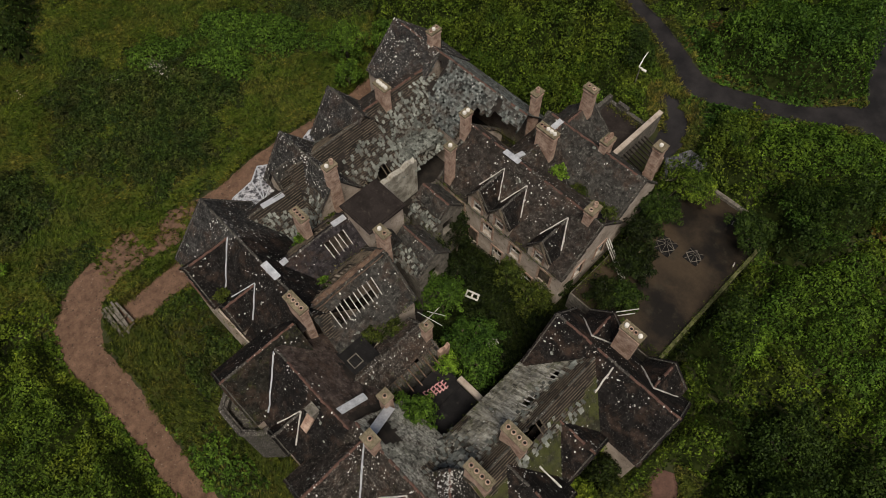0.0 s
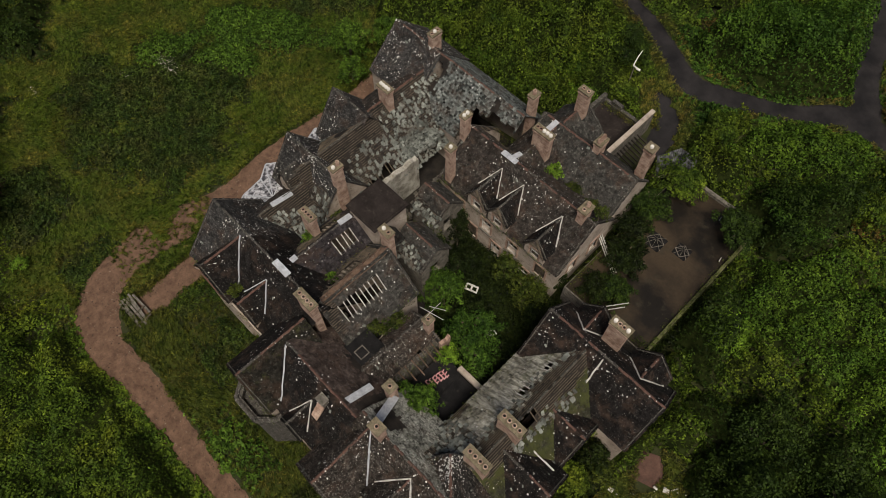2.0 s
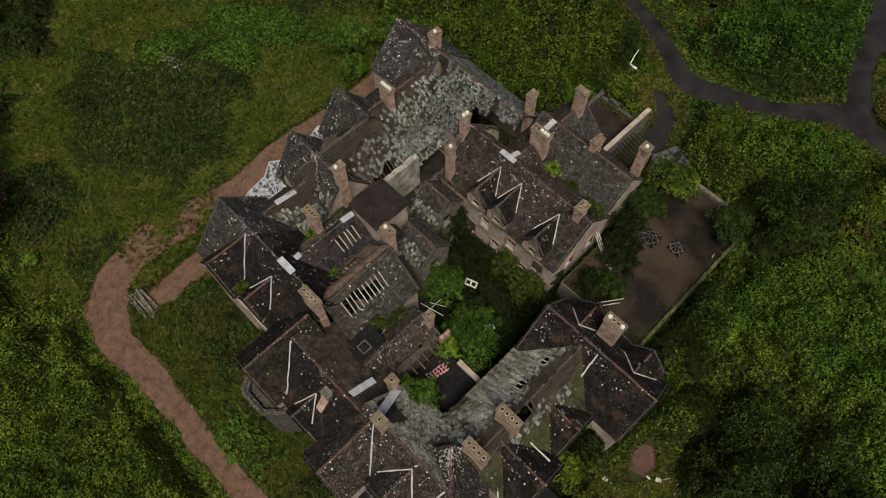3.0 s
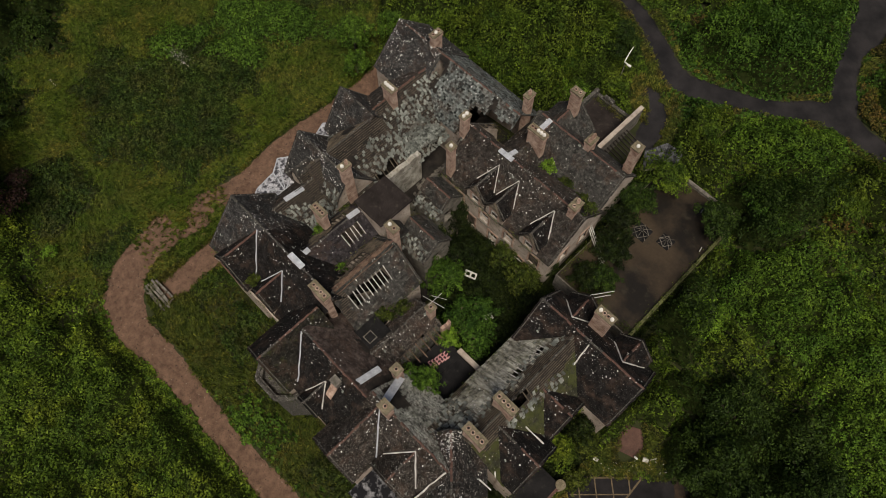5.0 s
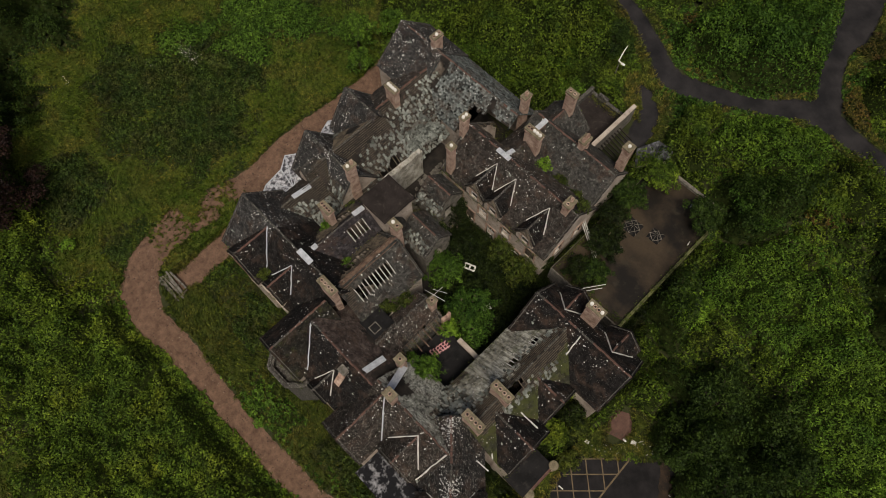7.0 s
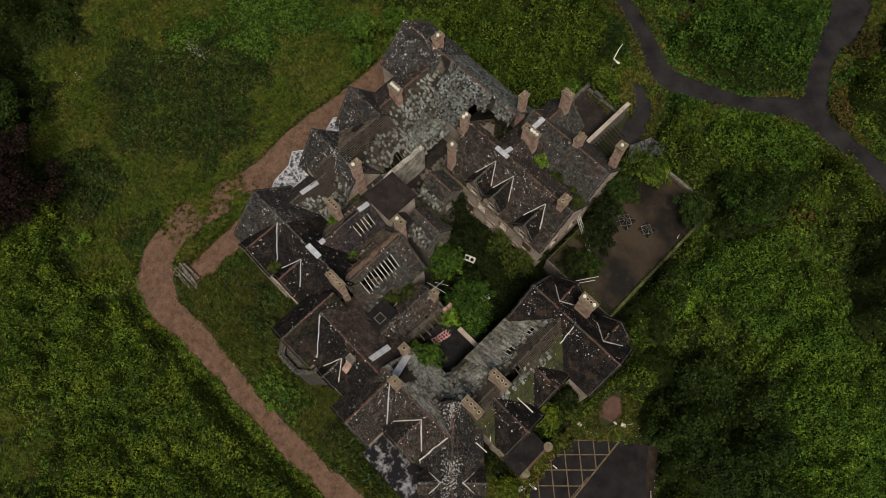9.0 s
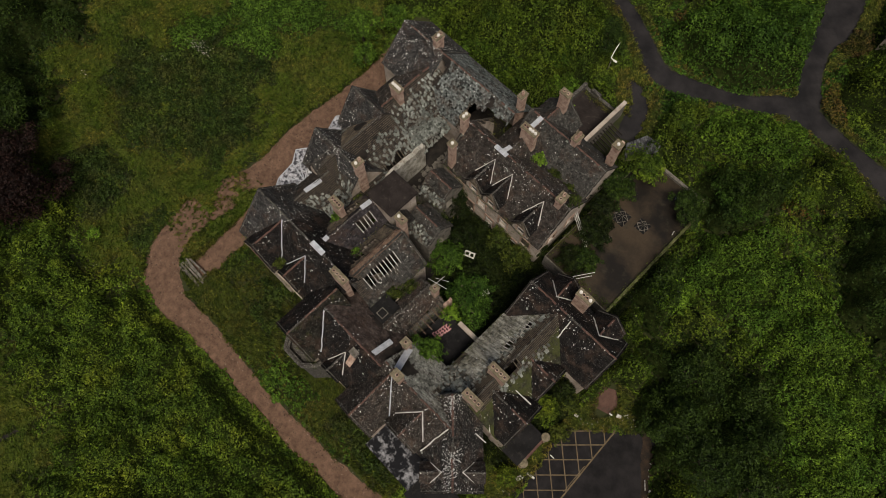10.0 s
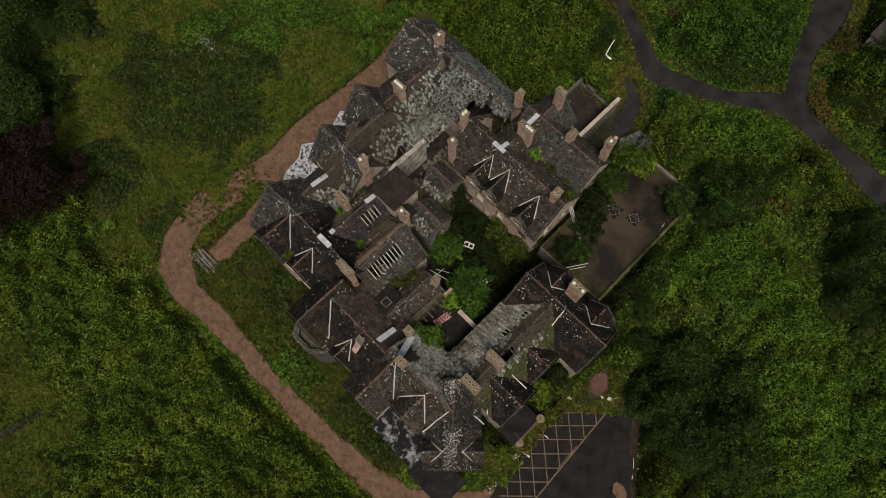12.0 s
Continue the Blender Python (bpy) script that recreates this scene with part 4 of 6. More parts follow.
    lid.box(x - lx / 2 - 0.1, x + lx / 2 + 0.1, y - ly / 2 - 0.1, y + ly / 2 + 0.1, top - 0.12, top)
    part("chimney_cap", lid, CAPSTONE, ob)
    n = len(pots)
    for i, k in enumerate(pots):
        t = ((i + 0.5) / n - 0.5) * 0.98
        pot(x + (t * lx if lx >= ly else 0), y + (t * ly if ly > lx else 0), top, k, ob)
    return ob


for x, y, top, lx, ly, pots in ((-33.0, 31.3, 12.5, 0.75, 1.4, "dwd"), (-32.1, 24.3, 11.5, 1.7, 0.8, "wwww"), (-24.05, 26.2, 13.1, 0.7, 1.0, "ww"), (-23.1, 23.5, 12.1, 0.8, 0.8, "w"),
                                (-21.9, 32.4, 12.4, 0.7, 1.1, "m"), (-18.7, 35.2, 13.2, 1.3, 0.7, "dd"), (-18.6, 29.9, 12.5, 2.2, 0.75, "ddwww"), (-11.3, 34.6, 12.9, 0.95, 0.95, "w"),
                                (-14.9, 33.0, 11.9, 0.8, 1.3, "mmm"), (-11.5, 26.8, 12.3, 0.85, 1.3, "dm"), (-27.9, 15.3, 12.7, 0.7, 1.2, "wm"), (-26.7, 11.2, 11.6, 1.7, 0.75, "dddd"),
                                (-20.65, 14.2, 12.8, 1.3, 0.75, "wd"), (-20.45, 6.3, 13.0, 2.2, 0.75, "dddd"), (-10.2, 3.9, 13.0, 1.1, 0.85, "d"), (-4.2, 10.3, 13.0, 2.3, 0.75, "dddd"),
                                (-4.2, 7.1, 13.0, 2.3, 0.75, "dddd"), (-3.4, 20.7, 13.0, 1.9, 0.75, "wddw"), (-12.1, 6.6, 11.0, 0.85, 0.85, "d"), (-14.2, 12.3, 9.8, 0.7, 0.8, "d")):
    chimney(x, y, top, 6.0, 0.79 * lx, 0.79 * ly, pots)
g = Mesher()
g.beam((-14.7, 12.9, 10.4), (-13.5, 13.5, 10.6), 0.035, 0.035)
g.beam((-15.2, 12.4, 10.3), (-13.2, 12.9, 10.35), 0.035, 0.035)
g.beam((-14.5, 12.1, 9.6), (-14.0, 13.4, 11.4), 0.035, 0.035)
part("aerial", g, WHITEWOOD, mansion, "bent aerial poles on the stack")
for k in range(3):
    g = Mesher()
    g.beam((-10.9 + 0.3 * k, 29.6 - 0.4 * k, 6.4), (-7.3 + 0.3 * k, 27.6 - 0.4 * k, 5.75), 0.08, 0.1)
    part("fallen_timber", g, WHITEWOOD, mansion, "fallen pale timber against the wall")
for k in range(2):
    g = Mesher()
    g.beam((-6.2, 21.5 + 0.5 * k, 9.2), (-4.6, 24.4 + 0.5 * k, 8.2), 0.06, 0.06)
    part("fallen_timber", g, WHITEWOOD, mansion, "fallen pale timber against the wall")

# roofless back court to the north-east
for x0, x1, y0, y1, z1, mat in ((-15.3, -14.9, 34.6, 42.2, 7.6, COPING), (-20.4, -20.0, 36.2, 42.2, 6.0, SKEW), (-20.0, -15.3, 41.8, 42.2, 5.5, SKEW), (-12.4, -12.0, 35.6, 38.8, 7.0, STONE), (-19.2, -18.0, 41.86, 42.26, 5.9, SKEW)):
    g = Mesher()
    g.box(x0, x1, y0, y1, 3.0, z1)
    part("yard_wall", g, mat, mansion, "roofless back-court wall")
g = Mesher()
g.box(-15.32, -14.88, 34.5, 42.3, 7.6, 7.72)
part("wall_coping", g, HARL, mansion, "pale coping of the back-court wall")
g = Mesher()
g.box(-20.0, -15.3, 36.0, 41.8, 5.0, 5.3)
part("court_floor", g, FLATROOF, mansion, "mossy brown back-court floor")
for i in range(9):
    g = Mesher()
    g.beam((-14.7, 36.2 + 0.42 * i, 6.9), (-12.9, 36.2 + 0.42 * i, 6.5), 0.1, 0.14)
    part("joist", g, DECK, mansion)
# folded corrugated shed roof behind
SHEET = two_tone("streaked_sheet", (0.02, 0.021, 0.024), (0.17, 0.175, 0.19), 1.8, 0.6, 4, (0.02, 0.02, 0.023), (0.46, 0.72))
shed = tagged(new("shed"), "lean-to shed with a folded corrugated roof", "shed")
for (tl, tr, br, bl), n in ((((-11.9, 38.9, 6.9), (-10.9, 41.2, 6.9), (-10.1, 39.8, 5.9), (-10.9, 37.6, 6.0)), 22), (((-10.9, 41.2, 6.88), (-9.2, 42.0, 6.0), (-8.9, 40.7, 5.8), (-10.1, 39.8, 5.88)), 16)):
    g = Mesher()
    tl, tr, br, bl = (Vector(p) for p in (tl, tr, br, bl))
    for i in range(n):
        h0, h1 = Vector((0, 0, 0.07 * (i % 2))), Vector((0, 0, 0.07 * ((i + 1) % 2)))
        t0, t1, b0, b1 = tl.lerp(tr, i / n) + h0, tl.lerp(tr, (i + 1) / n) + h1, bl.lerp(br, i / n) + h0, bl.lerp(br, (i + 1) / n) + h1
        low = Vector((0, 0, -0.03))
        g.add([t0, t1, b1, b0, t0 + low, t1 + low, b1 + low, b0 + low], [(3, 2, 1, 0), (4, 5, 6, 7), (2, 3, 7, 6), (0, 1, 5, 4)])
    part("corrugated_sheet", g.weld(), SHEET, shed)
g = Mesher()
ring = [(-11.8, 38.8), (-10.9, 41.1), (-9.3, 41.8), (-9.0, 40.7), (-10.1, 39.7), (-10.9, 37.7)]
g.add([(x, y, z) for z in (3.0, 5.75) for x, y in ring], [(i, (i + 1) % 6, 6 + (i + 1) % 6, 6 + i) for i in range(6)])
part("shed_wall", g, HARL, shed)


# ---- ground, paths and yard ----
def ground_sheet():
    xs = np.unique(np.concatenate([np.linspace(-900, -90, 10), np.linspace(-90, 60, 200), np.linspace(60, 900, 10)]))
    ys = np.unique(np.concatenate([np.linspace(-900, -40, 10), np.linspace(-40, 110, 200), np.linspace(110, 900, 10)]))
    X, Y = np.meshgrid(xs, ys)
    Z = ground_z(X, Y)
    n, k = len(xs), len(ys)
    g = Mesher()
    g.add(np.stack([X.ravel(), Y.ravel(), Z.ravel()], 1).tolist(), [(j * n + i, j * n + i + 1, (j + 1) * n + i + 1, (j + 1) * n + i) for j in range(k - 1) for i in range(n - 1)])
    return g


ground = part("ground", ground_sheet(), SOIL)
tagged(ground, "overgrown sloping meadow ground round the ruin", "ground", kind="structure")


def ribbon(name, line, mat, label, lift=0.03, seed=0):
    """A path that follows the ground along a smoothed line of (x, y, width), with ragged edges."""
    pts = []
    for i in range(len(line) - 1):
        a, b = line[max(i - 1, 0)], line[i]
        c, d = line[i + 1], line[min(i + 2, len(line) - 1)]
        steps = max(2, int(math.dist(b[:2], c[:2]) / 0.22))
        for k in range(steps):
            t = k / steps
            pts.append([0.5 * (2 * b[j] + (c[j] - a[j]) * t + (2 * a[j] - 5 * b[j] + 4 * c[j] - d[j]) * t * t + (3 * b[j] - a[j] - 3 * c[j] + d[j]) * t ** 3) for j in range(3)])
    pts.append(list(line[-1]))
    g = Mesher()
    verts, n = [], 9
    for i, (x, y, w) in enumerate(pts):
        q = pts[min(i + 1, len(pts) - 1)]
        p = pts[max(i - 1, 0)]
        dx, dy = q[0] - p[0], q[1] - p[1]
        l = math.hypot(dx, dy) or 1
        nx, ny = -dy / l, dx / l
        for j in range(n):
            s = (j / (n - 1) - 0.5) * (w + 0.35 * noise.noise((x * 0.5, y * 0.5, j // 5 * 9.0 + seed)) + 0.3 * noise.noise((x * 1.7, y * 1.7, j // 5 * 9.0 + seed)) + 0.28 * noise.noise((x * 4.3, y * 4.3, j // 5 * 9.0 + seed)))
            px, py = x + nx * s, y + ny * s
            verts.append((px, py, float(ground_z(px, py)) + lift + (0.0 if 0 < j < n - 1 else -0.05)))
    g.add(verts, [(i * n + j, i * n + j + 1, (i + 1) * n + j + 1, (i + 1) * n + j) for i in range(len(pts) - 1) for j in range(n - 1)])
    ob = part(name, g, mat)
    return tagged(ob, label, name.split("_")[-1], kind="structure")


PATH = [(-42.6, 37, 3.0), (-41.6, 31.5, 3.4), (-41.1, 28.0, 3.8), (-40.8, 23.7, 4.5), (-40.8, 19.7, 5.1), (-40.6, 16.2, 5.5), (-40.1, 11.6, 5.3), (-40.4, 8.7, 4.8), (-41.6, 5.2, 4.5), (-42.3, 1.5, 4.6), (-42.0, -1.8, 4.2),
        (-40.9, -4.6, 4.3), (-38.7, -6.5, 4.4), (-35.5, -7.5, 3.7), (-31.7, -7.2, 3.2), (-28.4, -7.2, 3.1), (-25.4, -7.2, 2.9), (-20.1, -7.3, 2.7), (-15.5, -7.1, 2.7), (-10.7, -6.7, 2.6), (-7.3, -6.5, 2.9), (-4.0, -6.0, 3.4), (-0.6, -4.6, 3.4), (2.6, -2.0, 3.2), (5.4, 1.6, 3.2)]
SIDE = [(-36.4, 8.6, 2.9), (-36.9, 5.8, 3.3), (-36.6, 1.9, 3.2), (-36.4, -1.4, 2.9), (-36.7, -3.3, 2.3)]
ribbon("gravel_path", PATH, GRAVEL, "red-brown gravel path winding round the ruin")
ribbon("side_path", SIDE, GRAVEL, "gravel side path between grass verges", 0.045, 4)
TRAIL = [(-38.5, -36.0, 0.6), (-37.0, -31.8, 0.5), (-36.3, -29.0, 0.45), (-35.8, -27.0, 0.3)]
ribbon("trodden_trail", TRAIL, INNER, "narrow trodden earth trail in the grass", 0.04, 8)
ROAD = [(-31, 56.6, 1.6), (-26.5, 54.6, 1.8), (-23.0, 53.2, 2.0), (-20.1, 51.7, 2.2), (-17.4, 50.0, 2.5), (-15.6, 49.0, 2.9), (-13.5, 48.9, 2.9), (-10.6, 49.9, 2.4), (-7.5, 51.1, 2.0), (-5.0, 52.5, 2.2), (-2.8, 54.2, 2.8), (-0.6, 55.2, 3.4), (2.1, 54.9, 2.8), (4.9, 54.8, 2.5), (7.3, 54.5, 2.7), (10.3, 54.2, 3.2), (16, 54.0, 3.4), (26, 54, 3.4)]
LANE = [(-0.9, 55.6, 3.4), (-1.5, 57.2, 2.9), (-2.6, 59.0, 2.8), (-3.7, 61.4, 2.7), (-4.5, 63.9, 3.0), (-4.8, 66.9, 4.2), (-5.6, 70.2, 4.4), (-8.5, 80, 4.0)]
APRON = [(-17.2, 46.2, 1.2), (-15.6, 45.3, 2.6), (-14.0, 44.0, 2.6), (-13.2, 42.0, 2.4), (-12.6, 40.2, 2.2)]
ribbon("tarmac_road", ROAD, ASPHALT, "wet dark tarmac road through scrub", 0.04)
ribbon("tarmac_lane", LANE, ASPHALT, "narrow dark tarmac lane", 0.055, 7)
ribbon("yard_apron", APRON, ASPHALT, "dark tarmac apron at the back yard", 0.07, 2)


def parking():
    """The car park as a grid that follows the ground, cut along its kerb lines."""
    g = Mesher()
    n, k = 24, 20
    verts = []
    for j in range(k + 1):
        for i in range(n + 1):
            u, v = i / n, j / k
            x = (1 - v) * (4.8 + 12.7 * u) + v * (3.0 + 7.3 * u)
            y = (1 - v) * (0.5 + 9.3 * u) + v * (12.4 + 6.2 * u)
            verts.append((x, y, float(ground_z(x, y)) + 0.05))
    g.add(verts, [(j * (n + 1) + i, j * (n + 1) + i + 1, (j + 1) * (n + 1) + i + 1, (j + 1) * (n + 1) + i) for j in range(k) for i in range(n)])
    return g


car_park = tagged(part("car_park", parking(), TARMAC), "dark tarmac car park with hatched markings", "car park", kind="structure")

# flooded flat roof on the east side
yard = tagged(new("flat_roofed_annexe"), "single-storey annexe with a flooded flat roof", "annexe")
block = Mesher()
block.box(-9.6, -1.2, 23.6, 40.0, 0.0, 5.5)
part("wall", block, COPING, yard)
deck = Mesher()
deck.box(-9.5, -1.3, 23.7, 39.9, 5.5, 5.6)
part("flooded_roof", deck, SILT, yard, "silt-brown standing water over felt")
edge = Mesher()
edge.box(-1.4, -1.12, 23.5, 40.1, 5.4, 5.9)
part("parapet", edge, MOSSY, yard, "mossy parapet")
edge = Mesher()
edge.box(-9.6, -1.42, 39.75, 40.1, 5.4, 5.95)
part("parapet", edge, COPING, yard, "grey stone parapet")
for x, y in ((-4.2, 38.6), (-1.9, 35.2)):
    edge = Mesher()
    edge.beam((x, y, 5.66), (x + 0.1, y - 0.7, 6.0), 0.08, 0.06)
    part("fallen_batten", edge, WHITEWOOD, yard, "white batten lying in the silt")

# ---- vegetation ----
RES = 0.25
GX0, GX1, GY0, GY1 = -95.0, 45.0, -50.0, 90.0
gx, gy = np.arange(GX0, GX1, RES), np.arange(GY0, GY1, RES)
MX, MY = np.meshgrid(gx, gy, indexing="ij")
PP, QQ = 0.701 * MX + 0.713 * MY, -0.713 * MX + 0.701 * MY


def blur(a, n):
    for _ in range(n):
        a = (a + np.roll(a, 1, 0) + np.roll(a, -1, 0) + np.roll(a, 1, 1) + np.roll(a, -1, 1)) / 5
    return a


def drift(seed, size):
    """A smooth random field between 0 and 1."""
    r = np.random.default_rng(seed)
    k = int((GX1 - GX0) / size) + 3
    c = r.random((k, k))
    u, v = (MX - GX0) / size, (MY - GY0) / size
    i, j = u.astype(int), v.astype(int)
    fu, fv = u - i, v - j
    fu, fv = fu * fu * (3 - 2 * fu), fv * fv * (3 - 2 * fv)
    return c[i, j] * (1 - fu) * (1 - fv) + c[i + 1, j] * fu * (1 - fv) + c[i, j + 1] * (1 - fu) * fv + c[i + 1, j + 1] * fu * fv


def near_line(line, extra, ragged=0.0):
    d = np.full(MX.shape, 99.0)
    for (x0, y0, w0), (x1, y1, w1) in zip(line[:-1], line[1:]):
        l2 = (x1 - x0) ** 2 + (y1 - y0) ** 2
        t = np.clip(((MX - x0) * (x1 - x0) + (MY - y0) * (y1 - y0)) / l2, 0, 1)
        d = np.minimum(d, np.hypot(MX - x0 - t * (x1 - x0), MY - y0 - t * (y1 - y0)) - (w0 + t * (w1 - w0)) / 2)
    return d + ragged * (np.maximum(drift(61, 2.2) - 0.45, 0) + 0.8 * np.maximum(drift(62, 0.9) - 0.5, 0)) < extra


d1, d2, d3 = drift(1, 9.0), drift(2, 3.5), drift(3, 1.6)
d4 = 0.55 * (np.random.default_rng(8).random(MX.shape) - 0.5)
WORN = (MY > -3.2) & (MY < 9.5) & (MX < -38.6) & (0.7 * d2 + 0.6 * d3 + d4 > 0.42 + 0.05 * np.abs(MY - 3.5))
PATHS = (near_line(PATH, 0.0, 0.9) | near_line(SIDE, 0.0, 0.8)) & ~WORN
ROADS = near_line(TRAIL, 0.0) | near_line(ROAD, -0.15) | near_line(LANE, -0.15) | near_line(APRON, -0.3, 1.0)
LOT = (MY < 12.3 + 0.85 * (MX - 3.0) - 0.5 * d3) & (MY < 17.9 - 1.22 * (MX - 10.3) - 0.7 * d2) & (MX > 3.3 + 0.151 * (12.4 - MY) + 0.6 * d3) & (MY > 0.3 + 0.73 * (MX - 4.8)) & (MX < 17.6)
HOUSE = np.zeros(MX.shape, bool)
for inv, fa0, fa1, fe0, fe1 in FOOT:
    u = inv[0][0] * MX + inv[0][1] * MY + inv[0][3]
    v = inv[1][0] * MX + inv[1][1] * MY + inv[1][3]
    HOUSE |= (u > fa0) & (u < fa1) & (v > fe0) & (v < fe1)
for x0, x1, y0, y1, *_ in FLATS + ((-27.4, -22, 17.5, 30), (-9.7, -1.1, 23.5, 40.2), (-20.4, -12.0, 35, 42.3), (-25.4, -22, 14, 17.6), (-22.8, -16.5, 8, 15)):
    HOUSE |= (MX > x0) & (MX < x1) & (MY > y0) & (MY < y1)
VIEW = (PP > -52 - 0.2 * QQ) & (PP < 47 + 0.15 * QQ) & (QQ > -4.5) & (QQ < 68)
PAVED = near_line([(4.2, 18.9, 1.4), (4.8, 17.6, 2.1), (5.1, 16.7, 1.9)], -0.1, 0.5)
FREE = VIEW & ~PAVED & ~PATHS & ~ROADS & ~LOT & ~HOUSE


def area(pc, qc, a, b):
    """A ragged ellipse, in the plan turned by 45 degrees."""
    return ((PP - pc) / a) ** 2 + ((QQ - qc) / b) ** 2 + 1.2 * (d2 - 0.5) + 1.1 * (d3 - 0.5) + 1.5 * d4 < 1


MEADOW = FREE & ~((MX > -27) & (MX < -4) & (MY > 2.5)) & ((MX < -38) & (MY > -13.5 + 9 * d1 + 4 * d2 - 3 * d3 + 7 * d4) & (QQ < 68) & (PP < -8) | (MY > -8) & (MY < 3.5) & (MX > -38) & (MX < -4) | (MX < -36) & (MY > -8) & (MY < 12))
MEADOW |= FREE & (area(-46.5, 3, 6.5, 7) | area(-50, 12, 5, 6))
TALL = FREE & (area(-55, 46, 7, 8) | area(-58, 66, 10, 8) | area(-52, 58, 6, 5) | area(-42, 74, 12, 5)) & ~area(-48, 6, 7, 9)
BRAMBLE = MEADOW & ~TALL & (area(-30.3, 45.0, 8.0, 8.5) | area(-37, 50, 5.0, 4.5) | area(-42, 35, 5, 4) | area(-33.5, 28.5, 2.4, 3.0) | (MX > -37) & (MX < -17) & (MY > -3.5 + 3 * d2) & (d3 + d4 > 0.3) | (MX > -14) & (MX < -5) & (MY < -1.6) & (MY > -4.6 + d2) | area(-14, 66, 8, 5) | (MX < -44) & (d1 + 0.4 * d2 > 1.08))
LUSH = MEADOW & ~TALL & ~BRAMBLE & (area(-28, 55.2, 9.0, 3.6) | area(-21, 59, 7, 4) | area(-31.5, 42, 1.4, 2.2) | (MX > -30) & (MX < -8) & (MY < -2.5) & (d2 + d4 > 0.66))
LAWN = MEADOW & ~BRAMBLE & ~LUSH & ~TALL & (MX > -38.5) & (MY > -8.5) & (MY < 12)
GRASS = MEADOW & ~BRAMBLE & ~LUSH & ~TALL & ~LAWN
NETTLE = FREE & ~MEADOW & ~TALL & (MY < -5) & (PP < 2)
OAK = FREE & (area(25.0, 6.5, 6.0, 8.5) | area(44, 20, 5.5, 7) | area(21.5, 23, 2.2, 7) | area(29.8, 28.9, 4.2, 3.2))
FIELD = FREE & ~OAK & ~NETTLE & ~MEADOW & (area(36.5, 10, 8, 15) | area(30.5, 21.5, 6.5, 6.5) | area(33.5, 35.5, 7.5, 4.5) | area(46, 2, 9, 14) | area(52, 30, 6, 8))
DOME = FREE & area(33.1, 46.9, 9.5, 8.0) & ~FIELD
RUST = FREE & (area(45.8, 48.4, 2.2, 2.0) | area(41.6, 39.4, 1.3, 3.7) | area(36.8, 27.9, 1.8, 1.3) | area(27.5, 51.5, 1.2, 2.5)) & ~DOME & ~FIELD
VERGE = FREE & ~OAK & ~FIELD & ~DOME & ~RUST & ~NETTLE & ~MEADOW & (near_line(ROAD, 0.9) & (d2 > 0.3) | near_line(LANE, 1.6) & (MX > -4) | near_line(APRON, 1.0) | near_line([(2.5, 4, 1), (5.5, 18.2, 1.5), (9, 18, 1)], 0.9))
COURT = FREE & ((MX > -27) & (MX < -8) & (MY > 3) & (MY < 24) | (MX > -12) & (MX < 0) & (MY > 20) & (MY < 32) | (MX > -8) & (MX < 3) & (MY > 5) & (MY < 16))
THICKET = FREE & ~COURT & ~MEADOW & ~NETTLE & ~OAK & ~FIELD & ~DOME & ~RUST & ~VERGE & ~TALL


BIG = THICKET & (QQ > 36) & ~near_line(ROAD, 3.5) & ~near_line(LANE, 3.0) & ~near_line(APRON, 2.5) & ~(blur(HOUSE.astype(float), 12) > 0.02)
KERB = blur(np.where(near_line([(-19.6, 45.2, 1.0), (-20.9, 48.6, 1.0)], 1.5), 0.3, 1.0), 4) * blur(np.where((near_line(ROAD, 2.4) | near_line(LANE, 2.0)) & ~DOME, 0.5, 1.0), 4) * blur(np.where(near_line(ROAD, 0.7) | near_line(LANE, 0.7) | near_line(APRON, 0.7) | near_line(PATH, 1.2), 0.3, 1.0), 4)


def canopy(mask, count, rlo, rhi, hlo, hhi, seed, base=None):
    """Height of a close cover of rounded bushes over a mask, on top of another cover."""
    r = np.random.default_rng(seed)
    H = np.zeros(MX.shape)
    idx = np.argwhere(mask)
    for i, j in idx[r.integers(0, len(idx), count)]:
        rad = r.uniform(rlo, rhi)
        h = r.uniform(hlo, hhi) * (0.6 + 0.4 * rad / rhi)
        k = int(rad / RES) + 1
        a, b, c, d = max(i - k, 0), min(i + k + 1, len(gx)), max(j - k, 0), min(j + k + 1, len(gy))
        dd = ((MX[a:b, c:d] - MX[i, j]) ** 2 + (MY[a:b, c:d] - MY[i, j]) ** 2) / rad ** 2
        H[a:b, c:d] = np.maximum(H[a:b, c:d], h * np.clip(1 - dd, 0, 1) ** 0.42)
    edge = np.clip(1.5 * blur(mask.astype(float), 7) - 0.45, 0.12, 1)
    return (H + (base if base is not None else 0)) * (1 if base is None else KERB * edge)


def leaves_mesh(name, P, N, size, aspect, mat, seed, along=None, under=None):
    """One mesh of loose diamond leaves at P, facing roughly N; under: vertices, quads and material of the filler
    surface below.
    """
    r = np.random.default_rng(seed)
    k = len(P)
    N = N / np.linalg.norm(N, axis=1, keepdims=True)
    A = np.cross(N, r.normal(size=(k, 3))) if along is None else along
    A /= np.linalg.norm(A, axis=1, keepdims=True) + 1e-9
    B = np.cross(N, A)
    B /= np.linalg.norm(B, axis=1, keepdims=True) + 1e-9
    s = size[:, None]
    V = np.stack([P - A * s, P - B * s * aspect + N * s * 0.15, P + A * s, P + B * s * aspect + N * s * 0.15], 1).reshape(-1, 3)
    F = np.arange(4 * k, dtype=np.int32)
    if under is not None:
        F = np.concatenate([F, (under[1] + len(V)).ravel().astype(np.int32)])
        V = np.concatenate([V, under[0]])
    n = len(F) // 4
    me = bpy.data.meshes.new(name)
